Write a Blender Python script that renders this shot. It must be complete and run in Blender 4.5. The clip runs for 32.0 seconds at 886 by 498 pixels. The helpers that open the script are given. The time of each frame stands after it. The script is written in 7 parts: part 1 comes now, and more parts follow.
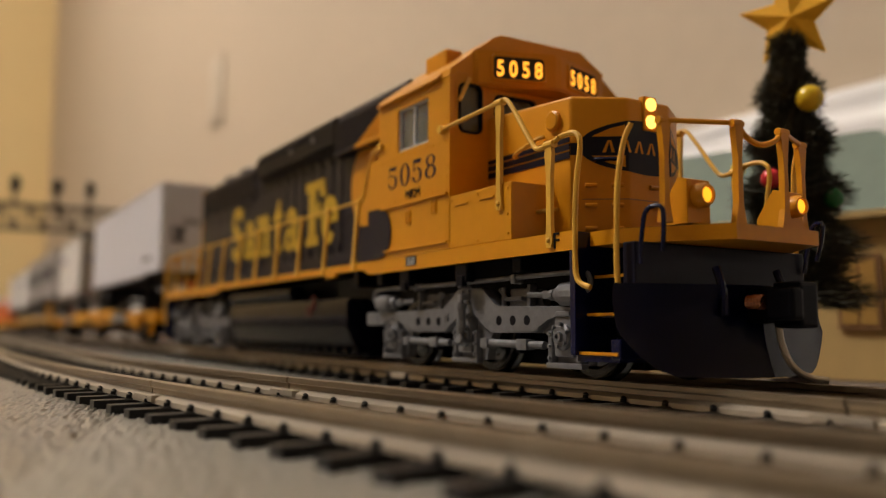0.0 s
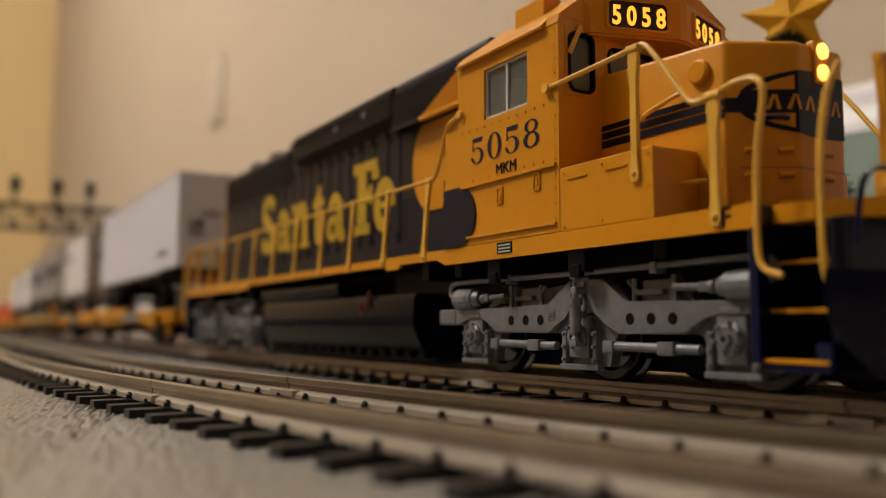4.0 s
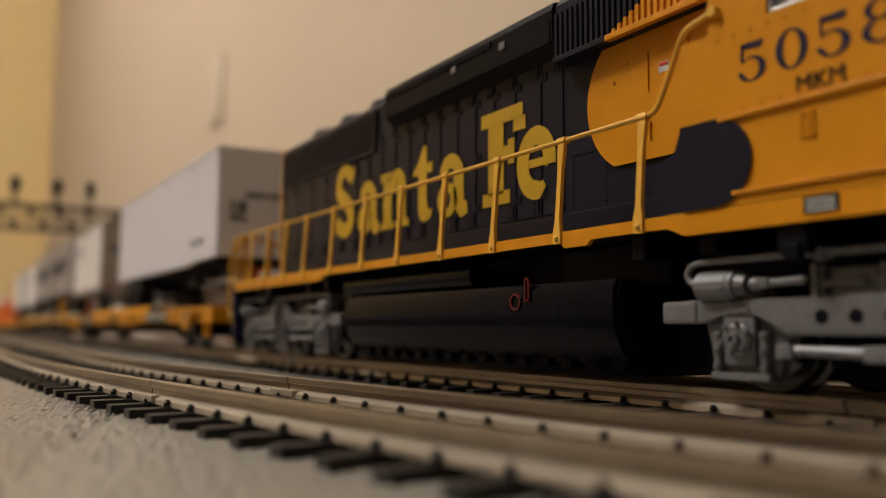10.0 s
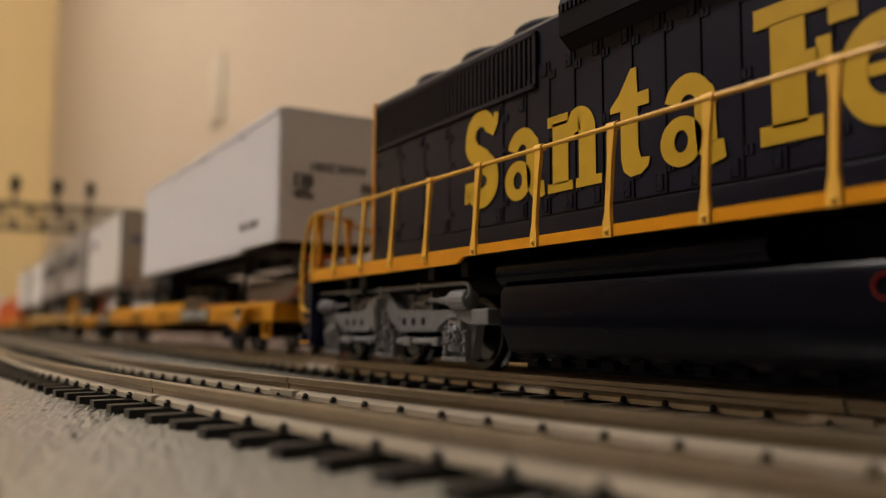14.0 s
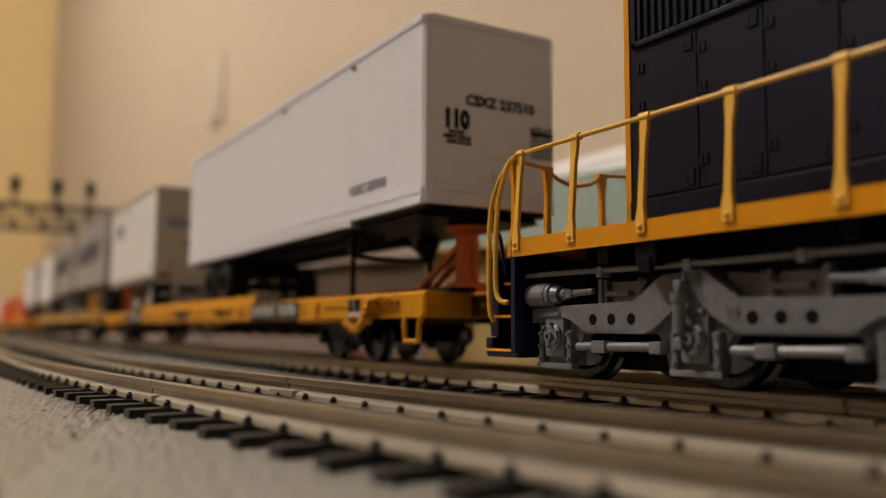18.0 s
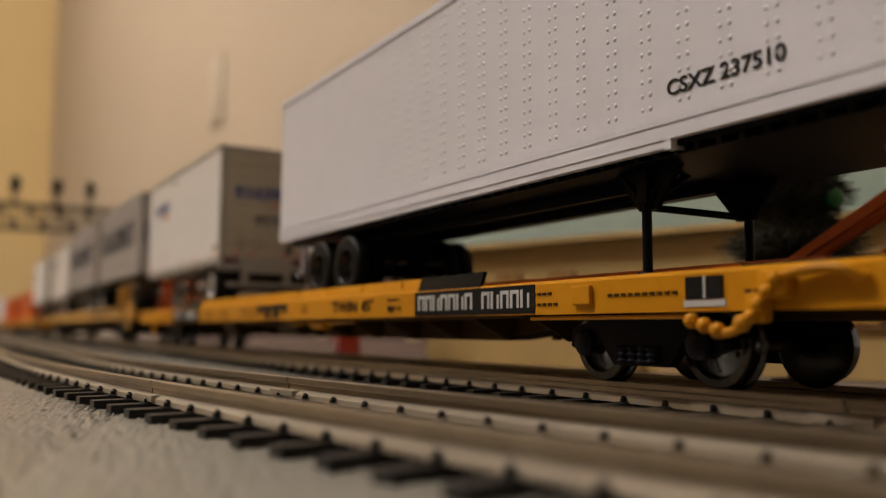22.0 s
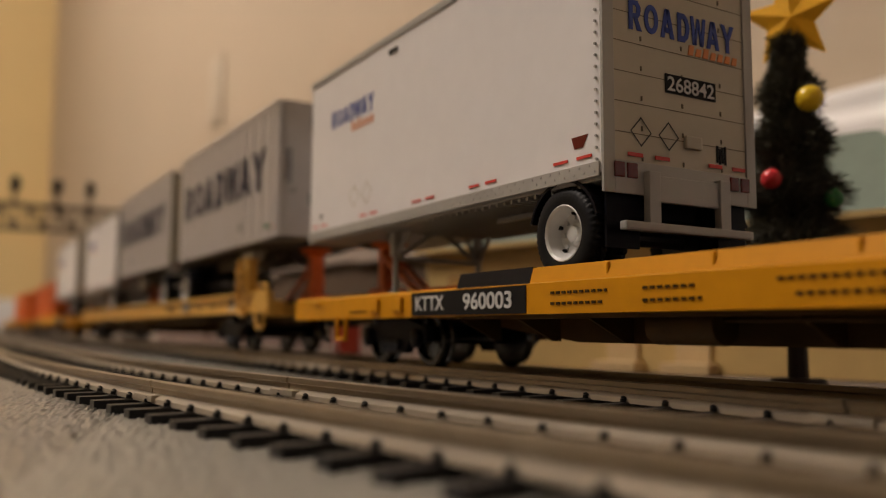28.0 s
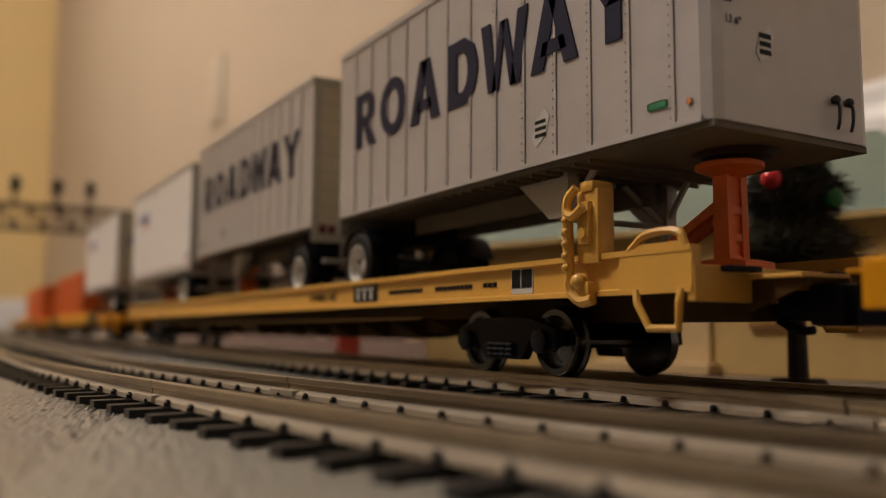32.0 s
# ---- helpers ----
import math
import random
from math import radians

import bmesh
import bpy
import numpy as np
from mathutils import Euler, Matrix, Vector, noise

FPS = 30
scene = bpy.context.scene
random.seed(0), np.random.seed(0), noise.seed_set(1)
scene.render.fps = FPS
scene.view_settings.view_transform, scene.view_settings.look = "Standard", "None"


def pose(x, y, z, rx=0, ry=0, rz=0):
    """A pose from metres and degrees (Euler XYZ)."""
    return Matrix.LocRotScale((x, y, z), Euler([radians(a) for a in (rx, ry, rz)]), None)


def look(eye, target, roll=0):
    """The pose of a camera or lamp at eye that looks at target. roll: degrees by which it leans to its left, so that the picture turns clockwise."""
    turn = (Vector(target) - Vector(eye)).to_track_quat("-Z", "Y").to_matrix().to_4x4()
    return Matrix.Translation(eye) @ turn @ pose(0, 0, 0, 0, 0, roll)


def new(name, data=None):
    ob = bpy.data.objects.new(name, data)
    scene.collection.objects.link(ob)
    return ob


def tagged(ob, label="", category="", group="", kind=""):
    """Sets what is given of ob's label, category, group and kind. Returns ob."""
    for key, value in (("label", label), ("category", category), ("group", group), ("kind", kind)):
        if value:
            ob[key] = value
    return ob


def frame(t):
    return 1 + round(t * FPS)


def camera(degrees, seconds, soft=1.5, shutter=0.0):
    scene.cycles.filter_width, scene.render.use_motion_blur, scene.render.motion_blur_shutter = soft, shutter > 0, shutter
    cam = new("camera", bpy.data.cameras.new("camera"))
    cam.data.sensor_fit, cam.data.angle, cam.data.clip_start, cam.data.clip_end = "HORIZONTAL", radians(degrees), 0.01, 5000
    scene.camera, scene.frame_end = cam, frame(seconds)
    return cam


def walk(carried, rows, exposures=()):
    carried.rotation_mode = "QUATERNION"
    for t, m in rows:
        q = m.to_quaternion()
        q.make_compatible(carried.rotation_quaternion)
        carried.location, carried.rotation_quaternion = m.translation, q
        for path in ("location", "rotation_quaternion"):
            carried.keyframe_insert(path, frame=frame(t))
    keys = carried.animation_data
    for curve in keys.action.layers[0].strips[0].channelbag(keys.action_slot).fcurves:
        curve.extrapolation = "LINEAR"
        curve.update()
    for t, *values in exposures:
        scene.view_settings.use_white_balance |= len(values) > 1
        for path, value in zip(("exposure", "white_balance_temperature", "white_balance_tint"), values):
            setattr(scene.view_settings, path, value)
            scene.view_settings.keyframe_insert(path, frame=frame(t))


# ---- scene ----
MM = 0.001

# camera: hand's height above the floor-laid track, held still
cam = camera(55.757, 32.0, 1.1)
EYE = Vector((0.0, -84.65, 6.43)) * MM
AIM = Vector((-math.sin(radians(59.014)) * math.cos(radians(5.513)),
              math.cos(radians(59.014)) * math.cos(radians(5.513)), math.sin(radians(5.513))))
VIEW = look(EYE, EYE + AIM, 0.272)
cam.data.dof.use_dof = True
cam.data.dof.focus_distance = 0.109
cam.data.dof.aperture_fstop = cam.data.lens / 2.0
walk(cam, [(0.0, VIEW), (32.0, VIEW)],
     exposures=((0.0, 0.05, 6500, 10), (8.0, 0.02, 6450, 10), (16.0, 0.02, 6480, 10), (20.0, 0.05, 6550, 11), (22.5, -0.12, 6600, 11), (28.0, -0.18, 6900, 14), (32.0, -0.22, 6900, 14)))

# way travelled by the train: seconds, millimetres
TRAVEL = ((0.0, -185.6), (1.0, -180.0), (2.0, -173.3), (3.5, -162.4), (5.5, -147.9), (7.0, -137.2), (8.0, -129.8),
          (9.0, -120.5), (10.0, -110.0), (11.0, -98.9), (12.0, -86.1), (13.0, -72.1), (14.0, -57.0), (14.5, -49.0),
          (15.5, -31.9), (16.5, -13.7), (17.5, 5.7), (18.5, 26.3), (19.5, 46.8), (20.5, 68.2), (21.5, 91.1), (22.5, 113.9),
          (23.5, 138.4), (24.5, 165.6), (25.5, 194.1), (26.5, 223.9), (27.5, 254.3), (28.5, 286.7), (29.5, 320.1),
          (30.5, 353.7), (31.5, 388.2), (32.0, 405.6))


def travel(t):
    ts, xs = zip(*TRAVEL)
    return float(np.interp(t, ts, xs))


# ---- light: the room's ceiling fixture with three warm bulbs, and a dim world ----
world = bpy.data.worlds.new("world")
scene.world = world
world.use_nodes = True
world.node_tree.nodes["Background"].inputs[0].default_value = (0.9, 0.75, 0.6, 1)
world.node_tree.nodes["Background"].inputs[1].default_value = 0.008
for i, (lx, ly) in enumerate(((-1.30, -1.14), (-1.10, -1.28), (-1.10, -1.00))):
    bulb = bpy.data.lights.new("bulb", "POINT")
    bulb.energy = 47.0
    bulb.color = (1.0, 0.93, 0.87)
    bulb.shadow_soft_size = 0.06
    ob = new("bulb", bulb)
    ob.location = (lx, ly, 2.02)


# ---- materials ----
def paint(name, color, rough=0.5, metal=0.0, vary=0.12, scale=300.0, bump=0.04, spec=0.5, coarse=40.0, each=0.0):
    m = bpy.data.materials.new(name)
    m.use_nodes = True
    nt = m.node_tree
    nodes, links = nt.nodes, nt.links
    bs = nodes["Principled BSDF"]
    bs.inputs["Roughness"].default_value = rough
    bs.inputs["Metallic"].default_value = metal
    bs.inputs["Specular IOR Level"].default_value = spec
    co = nodes.new("ShaderNodeTexCoord")
    fine = nodes.new("ShaderNodeTexNoise")
    fine.inputs["Scale"].default_value = scale
    fine.inputs["Detail"].default_value = 5
    big = nodes.new("ShaderNodeTexNoise")
    big.inputs["Scale"].default_value = coarse
    big.inputs["Detail"].default_value = 3
    for n in (fine, big):
        links.new(co.outputs["Object"], n.inputs["Vector"])
    add = nodes.new("ShaderNodeMath")
    add.operation = "ADD"
    links.new(fine.outputs["Fac"], add.inputs[0])
    links.new(big.outputs["Fac"], add.inputs[1])
    rng = nodes.new("ShaderNodeMapRange")
    rng.inputs["From Min"].default_value, rng.inputs["From Max"].default_value = 0.6, 1.4
    rng.inputs["To Min"].default_value, rng.inputs["To Max"].default_value = 1 - vary, 1 + vary
    links.new(add.outputs[0], rng.inputs["Value"])
    src = rng.outputs["Result"]
    if each:
        info = nodes.new("ShaderNodeObjectInfo")
        r2 = nodes.new("ShaderNodeMapRange")
        r2.inputs["To Min"].default_value, r2.inputs["To Max"].default_value = 1 - each, 1 + each
        links.new(info.outputs["Random"], r2.inputs["Value"])
        mul = nodes.new("ShaderNodeMath")
        mul.operation = "MULTIPLY"
        links.new(src, mul.inputs[0])
        links.new(r2.outputs["Result"], mul.inputs[1])
        src = mul.outputs[0]
    vm = nodes.new("ShaderNodeVectorMath")
    vm.operation = "SCALE"
    vm.inputs[0].default_value = color
    links.new(src, vm.inputs["Scale"])
    links.new(vm.outputs[0], bs.inputs["Base Color"])
    rr = nodes.new("ShaderNodeMapRange")
    rr.inputs["To Min"].default_value, rr.inputs["To Max"].default_value = max(0.03, rough - 0.09), min(1, rough + 0.09)
    links.new(big.outputs["Fac"], rr.inputs["Value"])
    links.new(rr.outputs["Result"], bs.inputs["Roughness"])
    if bump:
        bp = nodes.new("ShaderNodeBump")
        bp.inputs["Strength"].default_value = bump
        bp.inputs["Distance"].default_value = 0.0003
        links.new(fine.outputs["Fac"], bp.inputs["Height"])
        links.new(bp.outputs["Normal"], bs.inputs["Normal"])
    return m


def glowing(name, color, strength):
    m = bpy.data.materials.new(name)
    m.use_nodes = True
    bs = m.node_tree.nodes["Principled BSDF"]
    bs.inputs["Base Color"].default_value = (*color, 1)
    bs.inputs["Emission Color"].default_value = (*color, 1)
    bs.inputs["Emission Strength"].default_value = strength
    return m


def glassy(name, color, rough=0.05):
    m = bpy.data.materials.new(name)
    m.use_nodes = True
    bs = m.node_tree.nodes["Principled BSDF"]
    bs.inputs["Base Color"].default_value = (*color, 1)
    bs.inputs["Roughness"].default_value = rough
    bs.inputs["Transmission Weight"].default_value = 0.9
    bs.inputs["IOR"].default_value = 1.3
    return m


def foam_sheet(name, coat, gloss):
    """Matt white foam under a thin glossy embossed skin."""
    m = paint(name, (0.215, 0.207, 0.183), 0.5, 0, 0.08, 900, 0.0, spec=0.3)
    nt = m.node_tree
    bs = nt.nodes["Principled BSDF"]
    bs.inputs["Subsurface Weight"].default_value = 0.85
    bs.inputs["Subsurface Radius"].default_value = (1.0, 1.0, 1.0)
    bs.inputs["Subsurface Scale"].default_value = 0.0012
    bs.inputs["Coat Weight"].default_value = coat
    bs.inputs["Coat Roughness"].default_value = gloss
    bs.inputs["Coat IOR"].default_value = 1.8
    return m


M = {}
M["yellow"] = paint("loco_yellow_paint", (0.66, 0.265, 0.0048), 0.36, 0, 0.06, 500, 0.03, spec=0.35)
M["rail_yellow"] = paint("handrail_yellow_plastic", (0.76, 0.42, 0.05), 0.45, 0, 0.06, 500, 0.03, spec=0.4)
M["car_yellow"] = paint("flatcar_yellow_paint", (0.57, 0.24, 0.0035), 0.46, 0, 0.10, 400, 0.04, spec=0.22)
# flatcar yellow darkened for the parts below: shade put into the colour
M["car_under"] = paint("shaded_yellow_underframe", (0.065, 0.032, 0.006), 0.6, 0, 0.35, 250, 0.1, spec=0.15)
M["car_cream"] = paint("flatcar_faded_yellow_paint", (0.63, 0.345, 0.062), 0.45, 0, 0.08, 400, 0.04)
M["blue"] = paint("loco_dark_blue_paint", (0.0072, 0.0071, 0.0185), 0.40, 0, 0.15, 500, 0.06, spec=0.22)
M["plow"] = paint("plow_dark_blue_gloss", (0.004, 0.006, 0.036), 0.22, 0, 0.15, 400, 0.03, spec=0.4)
M["black"] = paint("black_plastic", (0.004, 0.004, 0.007), 0.42, 0, 0.2, 500, 0.05, spec=0.10)
M["tank"] = paint("fuel_tank_black_gloss", (0.0035, 0.0035, 0.007), 0.17, 0, 0.2, 300, 0.03, spec=0.08)
M["silver"] = paint("truck_silver_paint", (0.17, 0.17, 0.18), 0.42, 0.25, 0.25, 900, 0.22)
M["steel"] = paint("wheel_blackened_steel", (0.10, 0.097, 0.093), 0.2, 0.9, 0.2, 500, 0.05)
M["rail"] = paint("nickel_silver_rail", (0.32, 0.255, 0.178), 0.34, 0.75, 0.15, 250, 0.05)
M["tie"] = paint("black_plastic_tie", (0.008, 0.0075, 0.008), 0.40, 0, 0.25, 900, 0.25, spec=0.35, each=0.25)
M["rail_foot"] = paint("bright_nickel_rail_foot", (0.52, 0.455, 0.365), 0.32, 0.55, 0.15, 250, 0.05)
M["white"] = paint("trailer_white_paint", (0.75, 0.75, 0.81), 0.42, 0, 0.03, 300, 0.03)
M["wedge_white"] = paint("smooth_trailer_white", (0.76, 0.75, 0.75), 0.34, 0, 0.03, 300, 0.02)
M["doors"] = paint("trailer_door_grey", (0.47, 0.43, 0.34), 0.45, 0, 0.06, 300, 0.03)
M["grey"] = paint("trailer_silver_grey", (0.47, 0.45, 0.45), 0.40, 0.25, 0.06, 300, 0.03)
M["grey_light"] = paint("trailer_frame_pale_grey", (0.37, 0.36, 0.335), 0.42, 0.1, 0.06, 300, 0.03)
M["tyre"] = paint("tyre_rubber", (0.006, 0.006, 0.007), 0.55, 0, 0.2, 700, 0.15, spec=0.16)
M["rim_black"] = paint("black_plastic_rim", (0.012, 0.012, 0.013), 0.25, 0, 0.2, 700, 0.1, spec=0.5)
M["pup_under"] = paint("dark_taupe_underframe", (0.15, 0.125, 0.09), 0.6, 0, 0.15, 300, 0.06, spec=0.2)
M["hub"] = paint("white_wheel_hub", (0.60, 0.60, 0.585), 0.35)
M["darkhub"] = paint("dark_wheel_hub", (0.022, 0.022, 0.025), 0.4, 0.2)
M["orange"] = paint("hitch_orange_paint", (0.74, 0.145, 0.02), 0.5, 0, 0.15, 300, 0.06)
M["letter_blue"] = paint("navy_lettering", (0.010, 0.012, 0.038), 0.5, 0, 0.08, spec=0.2)
M["letter_royal"] = paint("blue_lettering", (0.012, 0.048, 0.30), 0.5, 0, 0.08)
M["letter_orange"] = paint("orange_lettering", (0.66, 0.24, 0.08), 0.5, 0, 0.08)
M["letter_black"] = paint("black_lettering", (0.007, 0.007, 0.008), 0.5, 0, 0.08, spec=0.15)
M["car_print"] = paint("faded_brown_lettering", (0.045, 0.022, 0.005), 0.5, 0, 0.08, spec=0.15)
M["letter_yellow"] = paint("yellow_lettering", (0.54, 0.325, 0.010), 0.45, 0, 0.10)
M["letter_white"] = paint("white_lettering", (0.54, 0.54, 0.53), 0.5, 0, 0.06)
M["red"] = paint("red_reflector", (0.62, 0.04, 0.03), 0.4, 0, 0.06)
M["lamp_red"] = paint("tail_lamp_dark_red", (0.12, 0.01, 0.008), 0.2, 0, 0.06)
M["green_plate"] = paint("green_badge", (0.03, 0.22, 0.10), 0.4, 0, 0.06)
M["glass"] = glassy("cab_window_glass", (0.8, 0.85, 0.82))
M["aluminium"] = paint("window_frame_aluminium", (0.70, 0.70, 0.70), 0.3, 0.35, 0.06)
M["brass"] = paint("bronze_spring", (0.45, 0.18, 0.09), 0.3, 0.9, 0.1)
M["board"] = glowing("number_board_glow", (1.0, 0.42, 0.035), 1.35)
M["lamp"] = glowing("headlamp_glow", (1.0, 0.56, 0.10), 2.2)
M["ditch"] = glowing("ditch_lamp_glow", (1.0, 0.45, 0.02), 1.3)
M["wall"] = paint("beige_wall_paint", (0.56, 0.455, 0.33), 0.75, 0, 0.05, 60, 0.15, coarse=2)
# west wall: yellow light of another lamp put into the wall colour
M["wall_yellow"] = paint("ochre_lamplit_wall", (0.74, 0.55, 0.26), 0.75, 0, 0.05, 60, 0.15, coarse=2)
M["outlet"] = paint("ivory_outlet_plastic", (0.57, 0.49, 0.38), 0.5, 0, 0.04, 60, 0.05, coarse=4)
M["depot_pale"] = paint("depot_pale_tan", (0.58, 0.42, 0.22), 0.6, 0, 0.08)
M["trim"] = paint("white_trim_paint", (0.74, 0.73, 0.72), 0.4, 0, 0.04, 60, 0.05, coarse=4)
M["ceiling"] = paint("ceiling_white", (0.72, 0.68, 0.60), 0.85, 0, 0.04, 40, 0.1, coarse=2)
M["floor"] = paint("floor_brown_carpet", (0.13, 0.10, 0.075), 0.9, 0, 0.3, 700, 0.6, coarse=6)
M["foam"] = foam_sheet("foam_sheet_glossy", 1.0, 0.15)
M["foam_smooth"] = foam_sheet("foam_sheet_smooth", 0.6, 0.2)
M["roof"] = paint("depot_green_roof", (0.125, 0.168, 0.135), 0.65, 0, 0.12, 200, 0.1)
M["depot"] = paint("depot_tan_wall", (0.54, 0.37, 0.14), 0.6, 0, 0.1, 150, 0.1)
M["depot_trim"] = paint("depot_brown_trim", (0.26, 0.13, 0.05), 0.6, 0, 0.1)
M["needle"] = paint("tree_needle_dark_green", (0.085, 0.082, 0.055), 0.8, 0, 0.35, 900, 0.2, coarse=90)
M["pane"] = paint("amber_pane", (0.45, 0.26, 0.07), 0.3)
M["star"] = paint("star_golden_felt", (0.93, 0.48, 0.012), 0.75, 0, 0.1, 700, 0.2)
M["bauble_yellow"] = paint("yellow_bauble", (0.75, 0.50, 0.02), 0.25, 0, 0.05)
M["bauble_red"] = paint("red_bauble", (0.62, 0.03, 0.04), 0.25, 0, 0.05)
M["gift"] = paint("toy_red_paint", (0.55, 0.05, 0.035), 0.5, 0, 0.1)
M["bauble_green"] = paint("green_bauble", (0.03, 0.20, 0.06), 0.25, 0, 0.05)
M["bauble_blue"] = paint("blue_bauble", (0.02, 0.04, 0.16), 0.25, 0, 0.05)
M["shed"] = paint("toy_house_brown", (0.10, 0.062, 0.036), 0.7, 0, 0.2, 150, 0.1)
M["shed_base"] = paint("toy_house_pale_base", (0.25, 0.17, 0.14), 0.7, 0, 0.15, 150, 0.1)
M["shed_roof"] = paint("toy_house_grey_roof", (0.14, 0.10, 0.075), 0.75, 0, 0.2, 150, 0.1)
M["trunk"] = paint("tree_trunk_brown", (0.03, 0.018, 0.014), 0.7, 0, 0.2)
M["bridge"] = paint("bridge_grey_paint", (0.12, 0.10, 0.08), 0.55, 0, 0.15)


# ---- mesh helpers, in millimetres ----
def box(bm, x0, x1, y0, y1, z0, z1, bev=0.0):
    vs = [bm.verts.new((x, y, z)) for x in (x0, x1) for y in (y0, y1) for z in (z0, z1)]
    fs = [bm.faces.new([vs[i] for i in q]) for q in
          ((0, 1, 3, 2), (4, 6, 7, 5), (0, 4, 5, 1), (2, 3, 7, 6), (0, 2, 6, 4), (1, 5, 7, 3))]
    if bev:
        es = list({e for f in fs for e in f.edges})
        bmesh.ops.bevel(bm, geom=es, offset=bev, segments=2, profile=0.6, affect="EDGES")


def prism(bm, pts, axis, a0, a1):
    """A polygon of pairs, pushed out along an axis. x: pairs are (y, z); y: (x, z); z: (x, y)."""
    def at(p, a):
        return {"x": (a, p[0], p[1]), "y": (p[0], a, p[1]), "z": (p[0], p[1], a)}[axis]
    lo = [bm.verts.new(at(p, a0)) for p in pts]
    hi = [bm.verts.new(at(p, a1)) for p in pts]
    faces = [bm.faces.new(lo), bm.faces.new(hi[::-1])]
    n = len(pts)
    for i in range(n):
        faces.append(bm.faces.new((lo[i], hi[i], hi[(i + 1) % n], lo[(i + 1) % n])))
    return faces


def rod(bm, p0, p1, r, seg=8, r2=None):
    p0, p1 = Vector(p0), Vector(p1)
    d = p1 - p0
    q = d.to_track_quat("Z", "Y").to_matrix()
    r2 = r if r2 is None else r2
    ring0, ring1 = [], []
    for i in range(seg):
        a = 2 * math.pi * (i + 0.5) / seg
        v = Vector((math.cos(a), math.sin(a), 0))
        ring0.append(bm.verts.new(p0 + q @ (v * r)))
        ring1.append(bm.verts.new(p1 + q @ (v * r2)))
    bm.faces.new(ring0[::-1])
    bm.faces.new(ring1)
    for i in range(seg):
        j = (i + 1) % seg
        bm.faces.new((ring0[i], ring0[j], ring1[j], ring1[i]))


def pipe(bm, pts, r, seg=6, bend=2):
    """A bent rod; bend: how often its corners are cut round."""
    pts = [Vector(p) for p in pts]
    for _ in range(bend if 2 < len(pts) < 14 else 0):
        cut = [pts[0]]
        for a, b in zip(pts, pts[1:]):
            cut += [a.lerp(b, 0.22), a.lerp(b, 0.78)]
        pts = cut + [pts[-1]]
    rings = []
    for k, p in enumerate(pts):
        a = pts[max(0, k - 1)]
        b = pts[min(len(pts) - 1, k + 1)]
        q = (b - a).to_track_quat("Z", "Y").to_matrix()
        rings.append([bm.verts.new(p + q @ Vector((math.cos(2 * math.pi * i / seg) * r, math.sin(2 * math.pi * i / seg) * r, 0)))
                      for i in range(seg)])
    for r0, r1 in zip(rings, rings[1:]):
        best = min(range(seg), key=lambda s: sum((r0[i].co - r1[(i + s) % seg].co).length for i in range(seg)))
        for i in range(seg):
            j = (i + 1) % seg
            bm.faces.new((r0[i], r0[j], r1[(j + best) % seg], r1[(i + best) % seg]))
    bm.faces.new(rings[0][::-1])
    bm.faces.new(rings[-1])


def ball(bm, c, r, seg=16, ring=10, sz=1.0):
    bmesh.ops.create_uvsphere(bm, u_segments=seg, v_segments=ring, radius=r,
                              matrix=Matrix.Translation(c) @ Matrix.Diagonal((1, 1, sz, 1)))


def turned(bm, prof, c, axis="y", seg=24):
    """A lathe: prof holds (radius, height along the axis)."""
    rings = []
    for r, h in prof:
        ring = []
        for i in range(seg):
            a = 2 * math.pi * i / seg
            u, v = r * math.cos(a), r * math.sin(a)
            o = {"y": (u, h, v), "z": (u, v, h), "x": (h, u, v)}[axis]
            ring.append(bm.verts.new(Vector(c) + Vector(o)))
        rings.append(ring)
    for a, b in zip(rings, rings[1:]):
        for i in range(seg):
            j = (i + 1) % seg
            bm.faces.new((a[i], a[j], b[j], b[i]))
    bm.faces.new(rings[0][::-1])
    bm.faces.new(rings[-1])


def to_mesh(name, bm, material, smooth=False):
    bmesh.ops.recalc_face_normals(bm, faces=bm.faces[:])
    bm.transform(Matrix.Scale(MM, 4))
    me = bpy.data.meshes.new(name)
    bm.to_mesh(me)
    bm.free()
    me.materials.append(material)
    if smooth:
        me.polygons.foreach_set("use_smooth", [True] * len(me.polygons))
        me.set_sharp_from_angle(angle=radians(35))
    return me


def part(name, bm, material, parent=None, label="", smooth=False):
    ob = new(name, to_mesh(name, bm, material, smooth))
    ob.parent = parent
    if label:
        ob["label"] = label
    return ob


def thing(name, label, category, group=""):
    ob = new(name)
    ob.empty_display_size = 0.005
    return tagged(ob, label, category, group)


def B():
    return bmesh.new()


def boxpart(name, material, parent, x0, x1, y0, y1, z0, z1, bev=0.15, label=""):
    bm = B()
    box(bm, x0, x1, y0, y1, z0, z1, bev)
    return part(name, bm, material, parent, label)


